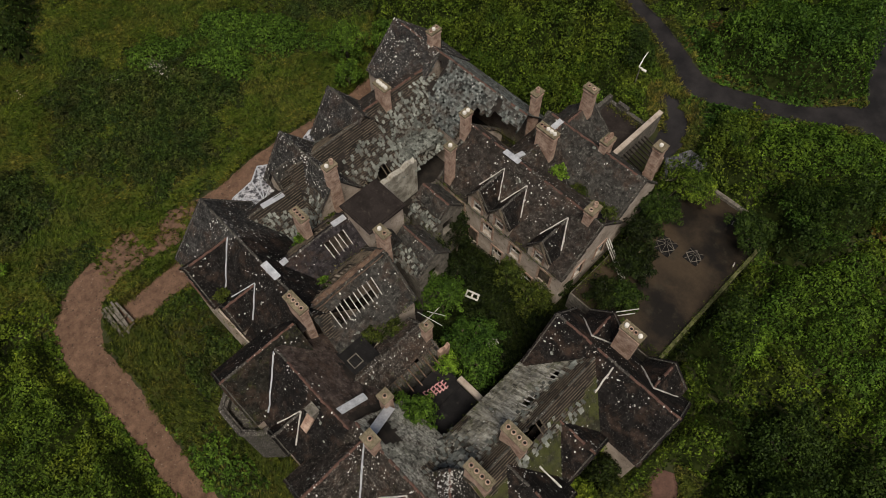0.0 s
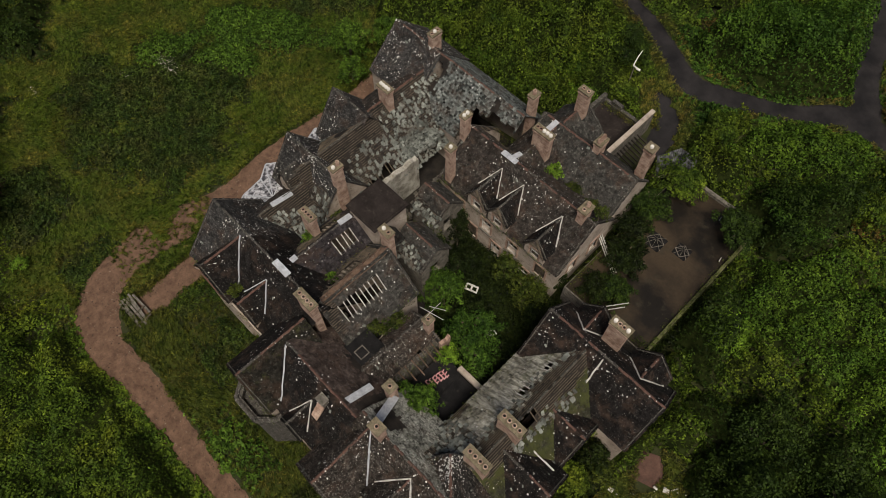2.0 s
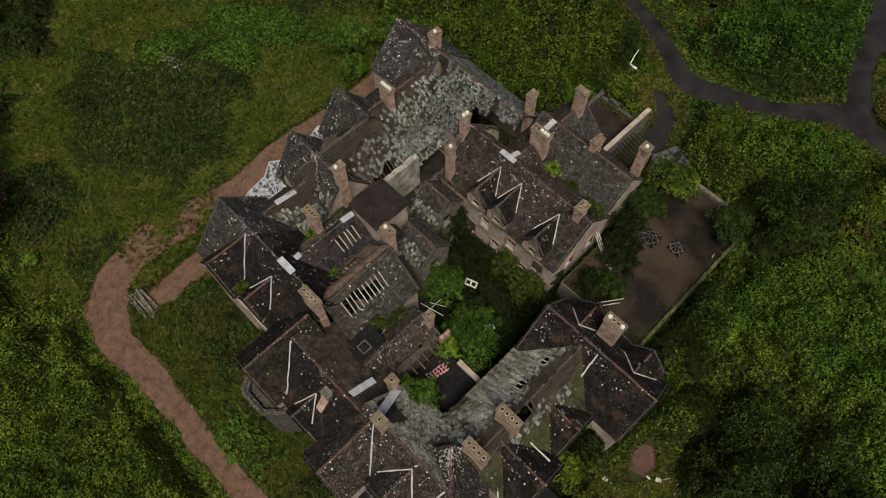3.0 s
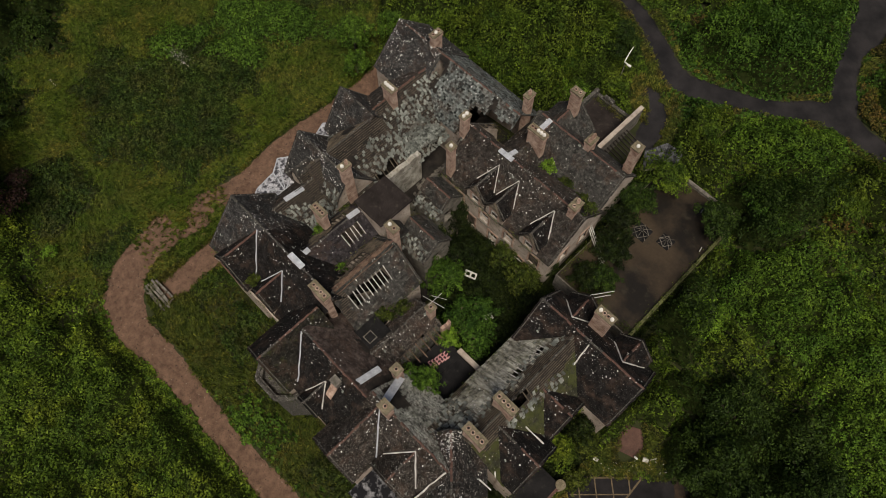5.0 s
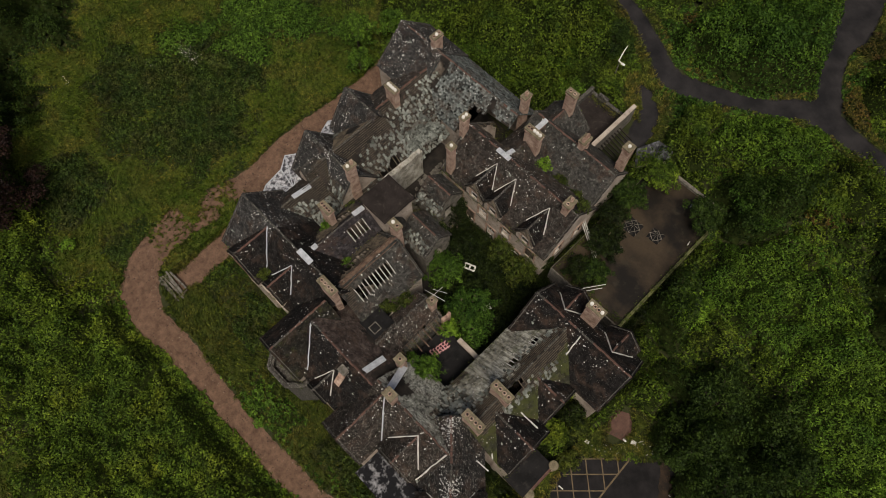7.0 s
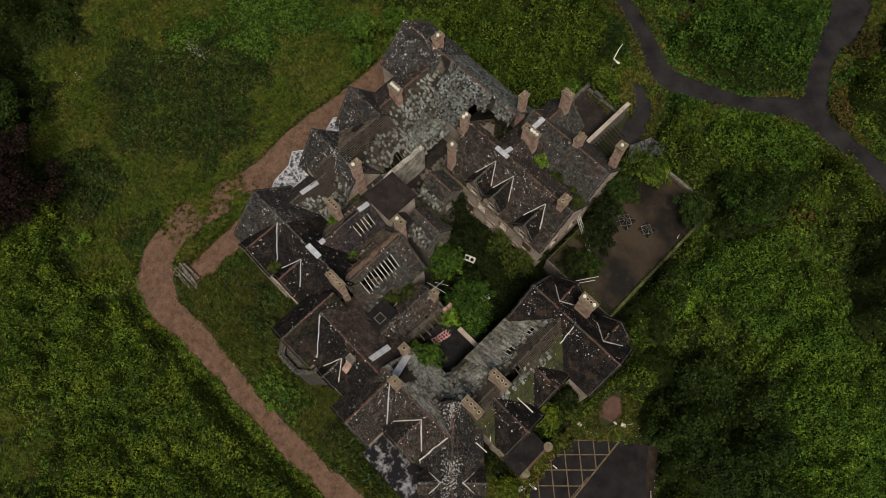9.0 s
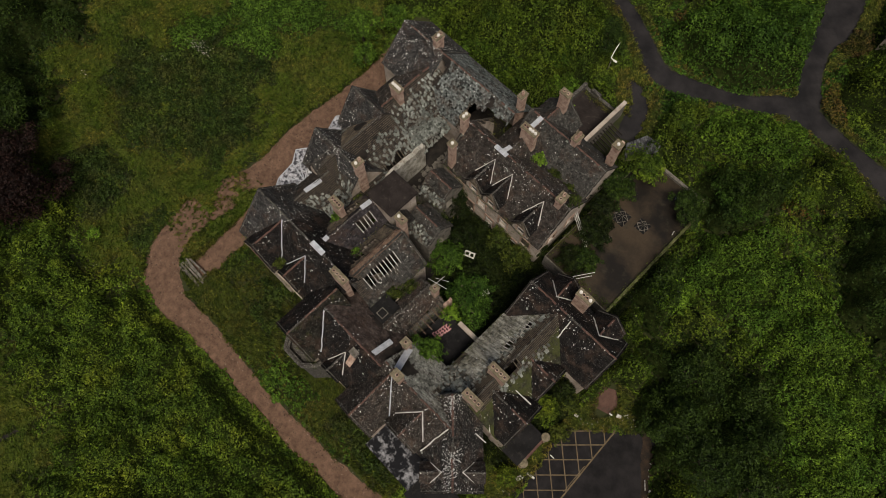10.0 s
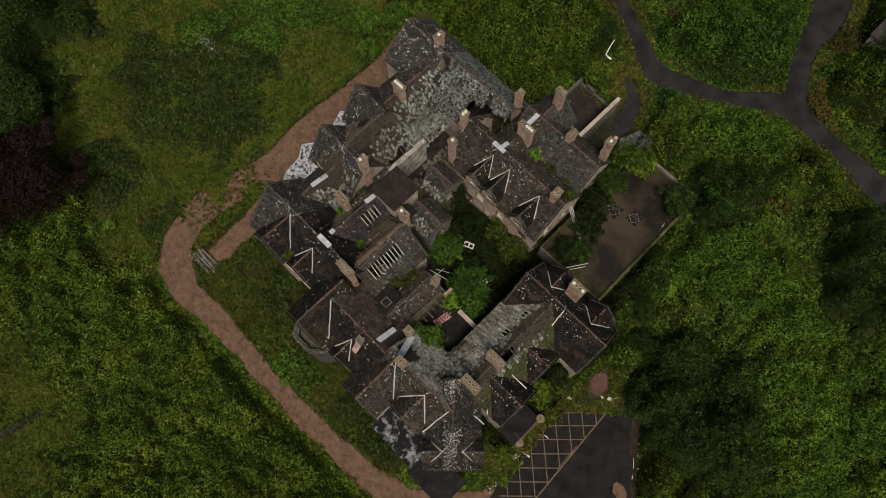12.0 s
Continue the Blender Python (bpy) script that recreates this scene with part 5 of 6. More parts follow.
    me.vertices.add(len(V))
    me.vertices.foreach_set("co", V.ravel())
    me.loops.add(len(F))
    me.loops.foreach_set("vertex_index", F)
    me.polygons.add(n)
    me.polygons.foreach_set("loop_start", np.arange(0, 4 * n, 4, dtype=np.int32))
    me.materials.append(mat)
    if under is not None:
        me.materials.append(under[2])
        me.polygons.foreach_set("material_index", (np.arange(n) >= k).astype(np.int32))
    me.update(calc_edges=True)
    return me


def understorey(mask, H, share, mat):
    """A closed filler surface added below a cover, at a share of its height."""
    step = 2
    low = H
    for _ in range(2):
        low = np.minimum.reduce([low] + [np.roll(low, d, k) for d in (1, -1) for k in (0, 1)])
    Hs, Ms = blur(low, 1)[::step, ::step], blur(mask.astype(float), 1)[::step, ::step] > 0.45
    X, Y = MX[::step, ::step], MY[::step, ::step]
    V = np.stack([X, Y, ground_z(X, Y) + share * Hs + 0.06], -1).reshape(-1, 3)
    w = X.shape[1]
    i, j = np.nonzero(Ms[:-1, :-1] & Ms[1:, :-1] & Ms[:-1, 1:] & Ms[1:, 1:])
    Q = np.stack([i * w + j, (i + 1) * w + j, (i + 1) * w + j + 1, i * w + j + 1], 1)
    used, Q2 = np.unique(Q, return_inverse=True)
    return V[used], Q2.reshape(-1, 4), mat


def cover(name, label, mask, H, density, size, mat, seed, depth=0.6, wild=0.6, blades=False, under=None, share=0.5):
    """A cover of leaves (or upright blades) over the rounded heights H, on its filler underlayer."""
    r = np.random.default_rng(seed)
    idx = np.argwhere(mask & (H > 0.05))
    k = int(len(idx) * RES * RES * density)
    pick = idx[r.integers(0, len(idx), k)]
    i, j = pick[:, 0], pick[:, 1]
    x = gx[i] + RES * r.random(k)
    y = gy[j] + RES * r.random(k)
    GXH, GYH = np.gradient(blur(H, 1), RES)
    h = H[i, j]
    N = np.stack([-GXH[i, j], -GYH[i, j], np.full(k, 0.8)], 1)
    N /= np.linalg.norm(N, axis=1, keepdims=True)
    z = ground_z(x, y) + h * (1 - depth * r.random(k) ** 2.0) + 0.06 * r.normal(size=k)
    P = np.stack([x, y, z], 1)
    low = understorey(mask, H, share, under or UNDER_SHADE)
    if blades:
        lean = np.stack([0.75 * np.sin(0.5 * y) + r.normal(0, 0.7, k), 0.6 * np.cos(0.37 * x) + r.normal(0, 0.7, k), np.full(k, 0.55)], 1)
        N = np.cross(lean, r.normal(size=(k, 3)))
        N[:, 2] = np.abs(N[:, 2]) + 0.3
        N -= lean * ((N * lean).sum(1) / (lean * lean).sum(1))[:, None]
        me = leaves_mesh(name, P, N, size * r.uniform(0.6, 1.4, k), 0.15, mat, seed + 1, lean, low)
    else:
        me = leaves_mesh(name, P, N + wild * r.normal(size=(k, 3)), size * r.uniform(0.6, 1.35, k), 0.6, mat, seed + 1, None, low)
    return tagged(new(name, me), label, name.split("_")[-1], kind="stuff")


# Dark filler colour that stands in for the shade between leaf clumps.
UNDER_SHADE = two_tone("gap_shade", (0.010, 0.015, 0.004), (0.026, 0.036, 0.009), 1.5, 0.95, 9, None, (0.35, 0.65), 0.05)
UNDER_GRASS = two_tone("matted_grass", (0.032, 0.052, 0.009), (0.085, 0.105, 0.02), 0.7, 0.95, 14, (0.12, 0.105, 0.035), (0.35, 0.65), 0.05)
UNDER_LAWN = two_tone("matted_lawn", (0.024, 0.036, 0.008), (0.055, 0.068, 0.015), 0.9, 0.95, 14, (0.06, 0.05, 0.02), (0.35, 0.65), 0.05)
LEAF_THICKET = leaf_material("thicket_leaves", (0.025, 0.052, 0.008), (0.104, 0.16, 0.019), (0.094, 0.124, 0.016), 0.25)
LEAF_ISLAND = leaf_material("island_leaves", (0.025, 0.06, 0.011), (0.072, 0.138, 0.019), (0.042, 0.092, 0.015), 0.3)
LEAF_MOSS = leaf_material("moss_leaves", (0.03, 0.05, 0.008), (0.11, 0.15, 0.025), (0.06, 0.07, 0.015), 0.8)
# Near-black tones: the deep court's shade is put into the leaf colour.
LEAF_COURT_SHADE = leaf_material("court_shade_leaves", (0.006, 0.011, 0.003), (0.022, 0.036, 0.008), (0.014, 0.02, 0.005), 0.5)
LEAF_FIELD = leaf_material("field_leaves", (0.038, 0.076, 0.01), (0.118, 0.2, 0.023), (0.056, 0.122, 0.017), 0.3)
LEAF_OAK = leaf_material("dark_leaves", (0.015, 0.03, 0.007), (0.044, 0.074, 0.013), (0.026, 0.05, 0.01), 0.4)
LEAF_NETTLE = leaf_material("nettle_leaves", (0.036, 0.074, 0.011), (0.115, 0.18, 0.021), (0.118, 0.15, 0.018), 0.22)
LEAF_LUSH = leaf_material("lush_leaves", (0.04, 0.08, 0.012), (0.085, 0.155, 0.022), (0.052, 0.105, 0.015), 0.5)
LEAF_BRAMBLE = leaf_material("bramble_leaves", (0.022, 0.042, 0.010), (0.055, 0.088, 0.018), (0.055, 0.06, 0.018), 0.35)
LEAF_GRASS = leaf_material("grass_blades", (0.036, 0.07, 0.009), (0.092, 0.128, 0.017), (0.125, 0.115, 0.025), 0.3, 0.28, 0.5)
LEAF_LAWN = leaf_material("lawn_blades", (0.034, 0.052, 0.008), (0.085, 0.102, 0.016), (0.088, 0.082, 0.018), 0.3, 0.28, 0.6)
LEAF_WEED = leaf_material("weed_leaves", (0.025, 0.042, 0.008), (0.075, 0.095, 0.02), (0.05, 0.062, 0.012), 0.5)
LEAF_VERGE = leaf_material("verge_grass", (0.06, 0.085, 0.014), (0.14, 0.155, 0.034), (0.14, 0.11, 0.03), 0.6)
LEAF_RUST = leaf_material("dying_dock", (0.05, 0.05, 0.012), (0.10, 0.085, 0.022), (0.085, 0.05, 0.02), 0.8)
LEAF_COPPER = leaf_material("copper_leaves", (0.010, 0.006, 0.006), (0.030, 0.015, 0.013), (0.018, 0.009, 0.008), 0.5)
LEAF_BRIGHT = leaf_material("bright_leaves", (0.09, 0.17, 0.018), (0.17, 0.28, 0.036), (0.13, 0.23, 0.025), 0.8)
cover("scrub_thicket", "dense green scrub of bushes and saplings", THICKET, canopy(THICKET, 9000, 0.25, 0.55, 0.3, 0.8, 31, canopy(THICKET, 1100, 0.5, 1.1, 0.8, 2.4, 51, canopy(THICKET, 175, 1.2, 2.8, 1.4, 4.6, 11, canopy(BIG, 34, 2.2, 3.8, 1.5, 4.0, 60) + 0.35))) + 0.08, 120, 0.12, LEAF_THICKET, 21, 0.45, 0.42)
cover("butterbur_field", "bright broad-leaved plants growing close together", FIELD, canopy(FIELD, 5000, 0.2, 0.45, 0.3, 0.65, 32, canopy(FIELD, 500, 0.4, 1.1, 0.4, 1.3, 16, canopy(FIELD, 60, 1.5, 3.0, 0.8, 2.0, 66)) + 0.3) + 0.08, 150, 0.11, LEAF_FIELD, 25, 0.5, 0.5)
cover("dark_woodland", "dark crowns of close-grown broadleaf trees", OAK, canopy(OAK, 2500, 0.25, 0.6, 0.3, 0.7, 33, canopy(OAK, 210, 0.6, 1.3, 0.8, 2.4, 52, canopy(OAK, 36, 1.6, 3.2, 2.0, 6.0, 17) + 0.35)) + 0.08, 125, 0.125, LEAF_OAK, 26, 0.45, 0.42)
cover("tall_woodland", "green crowns of trees at the meadow edge", TALL, canopy(TALL, 2000, 0.25, 0.6, 0.3, 0.7, 38, canopy(TALL, 220, 0.6, 1.3, 0.5, 1.8, 55, canopy(TALL, 40, 1.6, 3.2, 2.0, 6.5, 39) + 0.35)) + 0.08, 110, 0.13, LEAF_OAK, 40, 0.45, 0.42)
cover("bush_island", "rounded mass of bushes between the roads", DOME, canopy(DOME, 2600, 0.2, 0.5, 0.2, 0.5, 34, canopy(DOME, 130, 0.6, 1.3, 1.0, 2.4, 53, canopy(DOME & area(33.1, 46.9, 5.5, 4.5), 10, 2.6, 4.4, 3.0, 5.0, 18) + 0.4)) + 0.08, 140, 0.125, LEAF_ISLAND, 27, 0.45, 0.42)
cover("nettle_undergrowth", "waist-high nettles and docks", NETTLE, canopy(NETTLE, 7000, 0.22, 0.5, 0.25, 0.65, 35, canopy(NETTLE, 900, 0.4, 1.1, 0.5, 1.6, 54, canopy(NETTLE, 100, 1.0, 2.4, 0.8, 3.0, 12) + 0.35)) + 0.12, 125, 0.115, LEAF_NETTLE, 22, 0.45, 0.45)
cover("court_undergrowth", "ivy and nettles choking the courtyard, court shade in their colour", COURT, canopy(COURT, 1500, 0.25, 0.6, 0.2, 0.5, 41, canopy(COURT, 160, 0.6, 1.5, 0.3, 1.1, 42)) + 0.06, 130, 0.10, LEAF_COURT_SHADE, 43, 0.5)
cover("lush_herbs", "fresh green herbs in the meadow", LUSH, canopy(LUSH, 1800, 0.2, 0.5, 0.25, 0.5, 36, canopy(LUSH, 200, 0.5, 1.2, 0.3, 1.0, 19)) + 0.1, 140, 0.12, LEAF_LUSH, 28, 0.5, 0.4)
cover("bramble_patch", "dark tangled bramble in the meadow", BRAMBLE & (d4 < 0.2), canopy(BRAMBLE, 3000, 0.2, 0.5, 0.2, 0.4, 37, canopy(BRAMBLE, 500, 0.5, 1.4, 0.3, 1.0, 13)) + 0.1, 130, 0.11, LEAF_BRAMBLE, 23, 0.5, 0.45)
cover("dying_dock", "rusty brown docks dying back by the road", RUST, canopy(RUST, 400, 0.2, 0.6, 0.3, 0.8, 46) + 0.1, 130, 0.11, LEAF_RUST, 47, 0.6)
cover("meadow_grass", "rough yellow-green meadow grass", GRASS | BRAMBLE & (d4 + 0.5 * d3 > 0.36), canopy(GRASS | BRAMBLE, 9000, 0.25, 0.8, 0.15, 0.45, 14) + 0.1, 130, 0.19, LEAF_GRASS, 24, 0.8, blades=True, under=UNDER_GRASS, share=0.45)
cover("lawn_weeds", "dull green weeds and grass on the old lawn", LAWN, canopy(LAWN, 2500, 0.25, 0.7, 0.15, 0.45, 44) + 0.1, 140, 0.17, LEAF_LAWN, 45, 0.8, blades=True, under=UNDER_LAWN, share=0.45)
cover("verge_grass", "yellowing grass along the road verge", VERGE, canopy(VERGE, 1200, 0.25, 0.8, 0.15, 0.4, 15) + 0.12, 150, 0.18, LEAF_VERGE, 29, 0.8, blades=True, under=UNDER_LAWN, share=0.45)


def crown_mesh(name, lobes, count, size, mat, seed):
    """Leaves on a cluster of lobes (x, y, z, radius), thinning inwards."""
    r = np.random.default_rng(seed)
    L = np.array(lobes)
    w = L[:, 3] ** 2
    pick = r.choice(len(L), count, p=w / w.sum())
    D = r.normal(size=(count, 3))
    D /= np.linalg.norm(D, axis=1, keepdims=True)
    D[:, 2] = np.where(D[:, 2] < -0.3, -D[:, 2], D[:, 2])
    rad = L[pick, 3] * (1 - 0.45 * r.random(count) ** 2.2) * (1 + 0.24 * np.sin(8 * D[:, 0] + pick) * np.cos(7 * D[:, 1] + 2 * pick))
    P = L[pick, :3] + D * rad[:, None] * np.array([1, 1, 0.8])
    return leaves_mesh(name, P, D + 0.6 * r.normal(size=(count, 3)) + np.array([0, 0, 0.4]), size * r.uniform(0.6, 1.3, count), 0.6, mat, seed + 1)


def tree(name, label, x, y, z, top, radius, mat, seed, density=130, leaf=0.12, category="tree"):
    """A tree or bush: tapered forked stem, limbs, and a crown of many leaves on uneven lobes."""
    r = random.Random(seed)
    ob = tagged(new(name), label, category)
    ob.location = (x, y, z)
    h = top - z
    trunk = Mesher()
    ends = []
    trunk.tube(0, 0, -0.2, h * 0.45, 0.05 * radius + 0.04, 0.035 * radius + 0.03, 8)
    for k in range(7):
        a = k * 2.4 + r.uniform(-0.4, 0.4)
        d = radius * r.uniform(0.35, 0.75)
        e = (d * math.cos(a), d * math.sin(a), h * r.uniform(0.55, 0.85))
        trunk.beam((0, 0, h * r.uniform(0.2, 0.42)), e, 0.05 * radius, 0.05 * radius)
        ends.append(e)
    t = part("trunk", trunk, BATTEN, ob)
    lobes = [(0, 0, h - radius * 0.42, radius * 0.5)] + [(ex, ey, min(ez, h - radius * 0.4), radius * r.uniform(0.26, 0.5)) for ex, ey, ez in ends]
    lobes += [(radius * 0.75 * math.cos(a) * r.uniform(0.7, 1.1), radius * 0.75 * math.sin(a) * r.uniform(0.7, 1.1), h * r.uniform(0.4, 0.75), radius * r.uniform(0.16, 0.3)) for a in [i * 0.7 + r.random() for i in range(16)]]
    lobes += [(radius * k * math.cos(a), radius * k * math.sin(a), h * r.uniform(0.3, 0.7), radius * r.uniform(0.1, 0.2)) for a, k in [(r.random() * 6.3, r.uniform(0.8, 1.2)) for _ in range(14)]]
    lobes += [(radius * k * math.cos(a), radius * k * math.sin(a), h - radius * r.uniform(0.1, 0.4), radius * r.uniform(0.12, 0.22)) for a, k in [(r.random() * 6.3, r.uniform(0.1, 0.6)) for _ in range(9)]]
    crown = new("crown", crown_mesh("crown", lobes, int(density * radius * radius * 4), leaf, mat, seed))
    crown.parent = ob
    return ob


TREES = (
    ("sycamore_tree", "green sycamore sapling filling the courtyard", -12.2, 14.6, 1.4, 6.0, 3.0, LEAF_ISLAND),
    ("sycamore_tree", "bright green young sycamore by the porch", -16.9, 16.6, 1.2, 6.6, 2.0, LEAF_LUSH),
    ("ash_tree", "fresh green ash growing through a flat roof", -10.7, 7.6, 4.9, 8.2, 1.75, LEAF_LUSH),
    ("elder_bush", "small bright elder on the wall head", -12.0, 12.2, 4.9, 7.2, 0.95, LEAF_BRIGHT),
    ("elder_bush", "dark elder against the courtyard wall", -14.6, 22.0, 1.4, 5.4, 1.3, LEAF_WEED),
    ("elder_bush", "dark bush at the wing's corner", -11.6, 21.9, 1.6, 5.0, 1.7, LEAF_WEED),
    ("elder_bush", "bush in the courtyard, court shade in its leaf colour", -9.6, 20.6, 1.8, 4.4, 1.7, LEAF_COURT_SHADE),
    ("elder_bush", "bush in the courtyard, court shade in its leaf colour", -17.6, 20.5, 1.2, 4.2, 1.5, LEAF_COURT_SHADE),
    ("elder_bush", "bush in the courtyard, court shade in its leaf colour", -14.0, 17.6, 1.2, 3.6, 1.5, LEAF_COURT_SHADE),
    ("elder_bush", "bush under the east range, court shade in its leaf colour", -9.6, 16.0, 1.6, 3.6, 1.7, LEAF_COURT_SHADE),
    ("elder_bush", "bush under the east range, court shade in its leaf colour", -9.3, 12.8, 1.6, 4.6, 1.0, LEAF_COURT_SHADE),
    ("elder_bush", "bush growing on the flooded roof", -8.8, 31.4, 5.6, 7.7, 1.5, LEAF_COURT_SHADE),
    ("elder_bush", "bush growing on the flooded roof", -7.6, 28.6, 5.5, 7.6, 1.8, LEAF_COURT_SHADE),
    ("elder_bush", "bush growing on the flooded roof", -6.2, 25.6, 5.6, 7.6, 1.5, LEAF_OAK),
    ("elder_bush", "bush growing on the flooded roof", -7.4, 25.0, 5.5, 7.4, 1.6, LEAF_COURT_SHADE),
    ("elder_bush", "dark bush on the flooded roof's inner edge", -9.0, 34.4, 5.6, 7.6, 1.8, LEAF_OAK),
    ("elder_bush", "dark bush on the flooded roof's inner edge", -7.4, 30.2, 5.5, 7.0, 1.1, LEAF_COURT_SHADE),
    ("elder_bush", "dark bush in the slot beside the annexe", -10.4, 24.4, 2.0, 5.4, 0.9, LEAF_COURT_SHADE),
    ("elder_bush", "large bush spilling onto the flooded roof", -8.4, 38.4, 5.6, 7.8, 1.9, LEAF_THICKET),
    ("elder_bush", "large bush leaning over the flooded roof", -2.3, 37.8, 5.6, 8.0, 2.0, LEAF_OAK),
    ("willow_bush", "fresh green willow behind the north range", -33.0, 38.6, 0.0, 5.6, 2.6, LEAF_LUSH),
    ("willow_bush", "green willow among the scrub", -24.6, 44.0, 2.0, 6.8, 2.4, LEAF_LUSH),
    ("hawthorn_bush", "dark hawthorn behind the north range", -28.4, 37.0, 1.0, 5.4, 2.2, LEAF_OAK),
    ("hawthorn_bush", "dark hawthorn in the scrub", -38.0, 44.5, 0.0, 5.6, 2.8, LEAF_OAK),
    ("hawthorn_bush", "dark hawthorn by the road", -22.4, 48.4, 4.0, 8.2, 2.2, LEAF_OAK),
    ("willow_bush", "yellow-green willow by the back court", -21.8, 39.6, 2.4, 7.2, 2.0, LEAF_BRIGHT),
    ("maple_tree", "yellow-green maple in the scrub", 2.0, 29.4, 3.8, 7.4, 2.1, LEAF_BRIGHT),
    ("hawthorn_bush", "green hawthorn by the north gable", -46.0, 30.6, -0.4, 5.2, 2.3, LEAF_LUSH),
    ("hawthorn_bush", "green hawthorn by the north gable", -43.4, 28.6, -0.4, 3.2, 1.5, LEAF_LUSH),
    ("sapling", "small bright green sapling in the meadow", -47.8, -8.8, -0.4, 1.4, 0.8, LEAF_BRIGHT),
    ("copper_beech", "dark copper beech at the meadow's edge", -57.6, -13.6, -0.4, 9.0, 6.8, LEAF_COPPER),
    ("oak_tree", "dark round-crowned oak at the car park's edge", 10.2, 20.2, 2.4, 8.6, 2.9, LEAF_OAK),
    ("oak_tree", "dark round-crowned oak at the car park's edge", 9.4, 24.6, 2.8, 8.2, 2.6, LEAF_OAK),
    ("oak_tree", "dark oak crown in the wood", 14.2, 19.0, 2.6, 8.8, 3.0, LEAF_OAK),
    ("oak_tree", "dark oak crown in the wood", 16.0, 24.6, 3.0, 8.4, 2.6, LEAF_OAK),
    ("oak_tree", "dark oak crown in the wood", 18.8, 20.4, 2.6, 8.0, 2.7, LEAF_OAK),
    ("hazel_bush", "broad green hazel behind the annexe", 0.6, 42.4, 5.8, 9.6, 2.9, LEAF_ISLAND),
    ("hazel_bush", "green hazel behind the annexe", 4.6, 46.6, 6.4, 9.4, 2.2, LEAF_THICKET),
    ("hazel_bush", "yellow-green hazel beside the apron", -9.6, 45.6, 5.6, 8.4, 1.9, LEAF_THICKET),
    ("maple_tree", "bright yellow-green maple beyond the bushes", -10.4, 65.6, 6.6, 9.6, 1.8, LEAF_BRIGHT),
    ("willow_bush", "fresh green willow behind the north gable", -44.2, 34.6, -0.2, 4.6, 1.7, LEAF_LUSH),
    ("ash_tree", "dark green tree beside the copper beech", -66.0, -8.0, -0.4, 7.0, 4.5, LEAF_OAK),
    ("elder_bush", "bright bush in the roof valley", -17.0, 30.0, 7.4, 9.2, 0.95, LEAF_BRIGHT),
    ("elder_bush", "brambles rooted in the roof valley", -14.6, 30.0, 7.4, 8.6, 0.8, LEAF_WEED),
    ("elder_bush", "brambles rooted in the roof valley", -12.4, 30.0, 7.4, 8.5, 0.7, LEAF_WEED),
    ("elder_bush", "dull brown-green bush rooted on the eaves", -17.5, 9.4, 6.2, 8.2, 1.2, LEAF_WEED),
    ("elder_bush", "dull brown-green bush on the wall head", -16.6, 11.0, 6.2, 7.9, 0.9, LEAF_WEED),
    ("elder_bush", "ivy hanging over the porch gable", -17.6, 18.6, 1.2, 6.8, 1.0, LEAF_COURT_SHADE),
    ("elder_bush", "ivy hanging over the porch gable", -20.0, 21.4, 1.2, 6.6, 1.1, LEAF_COURT_SHADE),
    ("elder_bush", "yellow-green weed on the slates", -27.2, 3.5, 7.4, 8.9, 0.75, LEAF_WEED),
    ("elder_bush", "bright weed in the inner valley", -22.6, 9.6, 7.8, 9.0, 0.55, LEAF_LUSH),
    ("elder_bush", "green weed at the chimney's foot", -26.7, 10.6, 7.2, 8.9, 0.8, LEAF_LUSH),
    ("elder_bush", "green weed behind the gable", -26.6, 13.8, 6.8, 8.4, 0.8, LEAF_WEED),
    ("elder_bush", "green bush at the broken chimney", -23.4, 27.4, 7.4, 9.4, 0.9, LEAF_WEED),
    ("elder_bush", "moss and fern on the chimney", -10.6, 27.7, 10.4, 12.3, 0.7, LEAF_WEED),
    ("elder_bush", "ivy at the foot of the east gables", 0.9, 12.6, 1.8, 5.2, 1.4, LEAF_THICKET),
    ("elder_bush", "ivy at the foot of the east gables", -0.2, 16.0, 1.8, 6.4, 0.8, LEAF_THICKET),
    ("elder_bush", "dark elder hiding the foot of the east gable", 0.9, 15.0, 1.8, 6.6, 1.2, LEAF_COURT_SHADE),
    ("elder_bush", "dark elder hiding the foot of the east gable", 2.2, 14.6, 1.8, 4.8, 1.2, LEAF_WEED),
    ("elder_bush", "weeds by the car park", 2.6, 5.4, 0.8, 3.0, 1.1, LEAF_THICKET),
    ("elder_bush", "weeds by the car park", 3.6, 12.0, 1.6, 3.2, 1.1, LEAF_WEED),
    ("elder_bush", "weeds on the low roof", 0.4, 4.2, 4.2, 6.4, 0.9, LEAF_WEED),
    ("elder_bush", "fern clump at the inner corner", -7.6, 9.4, 4.9, 6.2, 0.7, LEAF_LUSH),
    ("elder_bush", "ivy climbing on the small porch", -19.4, 18.6, 1.2, 7.6, 1.0, LEAF_COURT_SHADE),
    ("elder_bush", "ivy beside the courtyard windows", -20.6, 22.4, 1.2, 6.4, 0.9, LEAF_COURT_SHADE),
)
for i, (kind, label, x, y, z, top, radius, mat) in enumerate(TREES):
    tree(kind, label, x, y, z, top, radius, mat, 100 + i, 340 if radius < 2.5 else 220, 0.08 if radius < 1.2 else 0.095 if radius < 3.2 else 0.12, category="tree" if "tree" in kind or "beech" in kind else "bush")


# ---- yard things, car park and far details ----
YELLOW = two_tone("faded_yellow_paint", (0.085, 0.062, 0.036), (0.15, 0.112, 0.066), 2.0, 0.9, 12, (0.035, 0.031, 0.026))


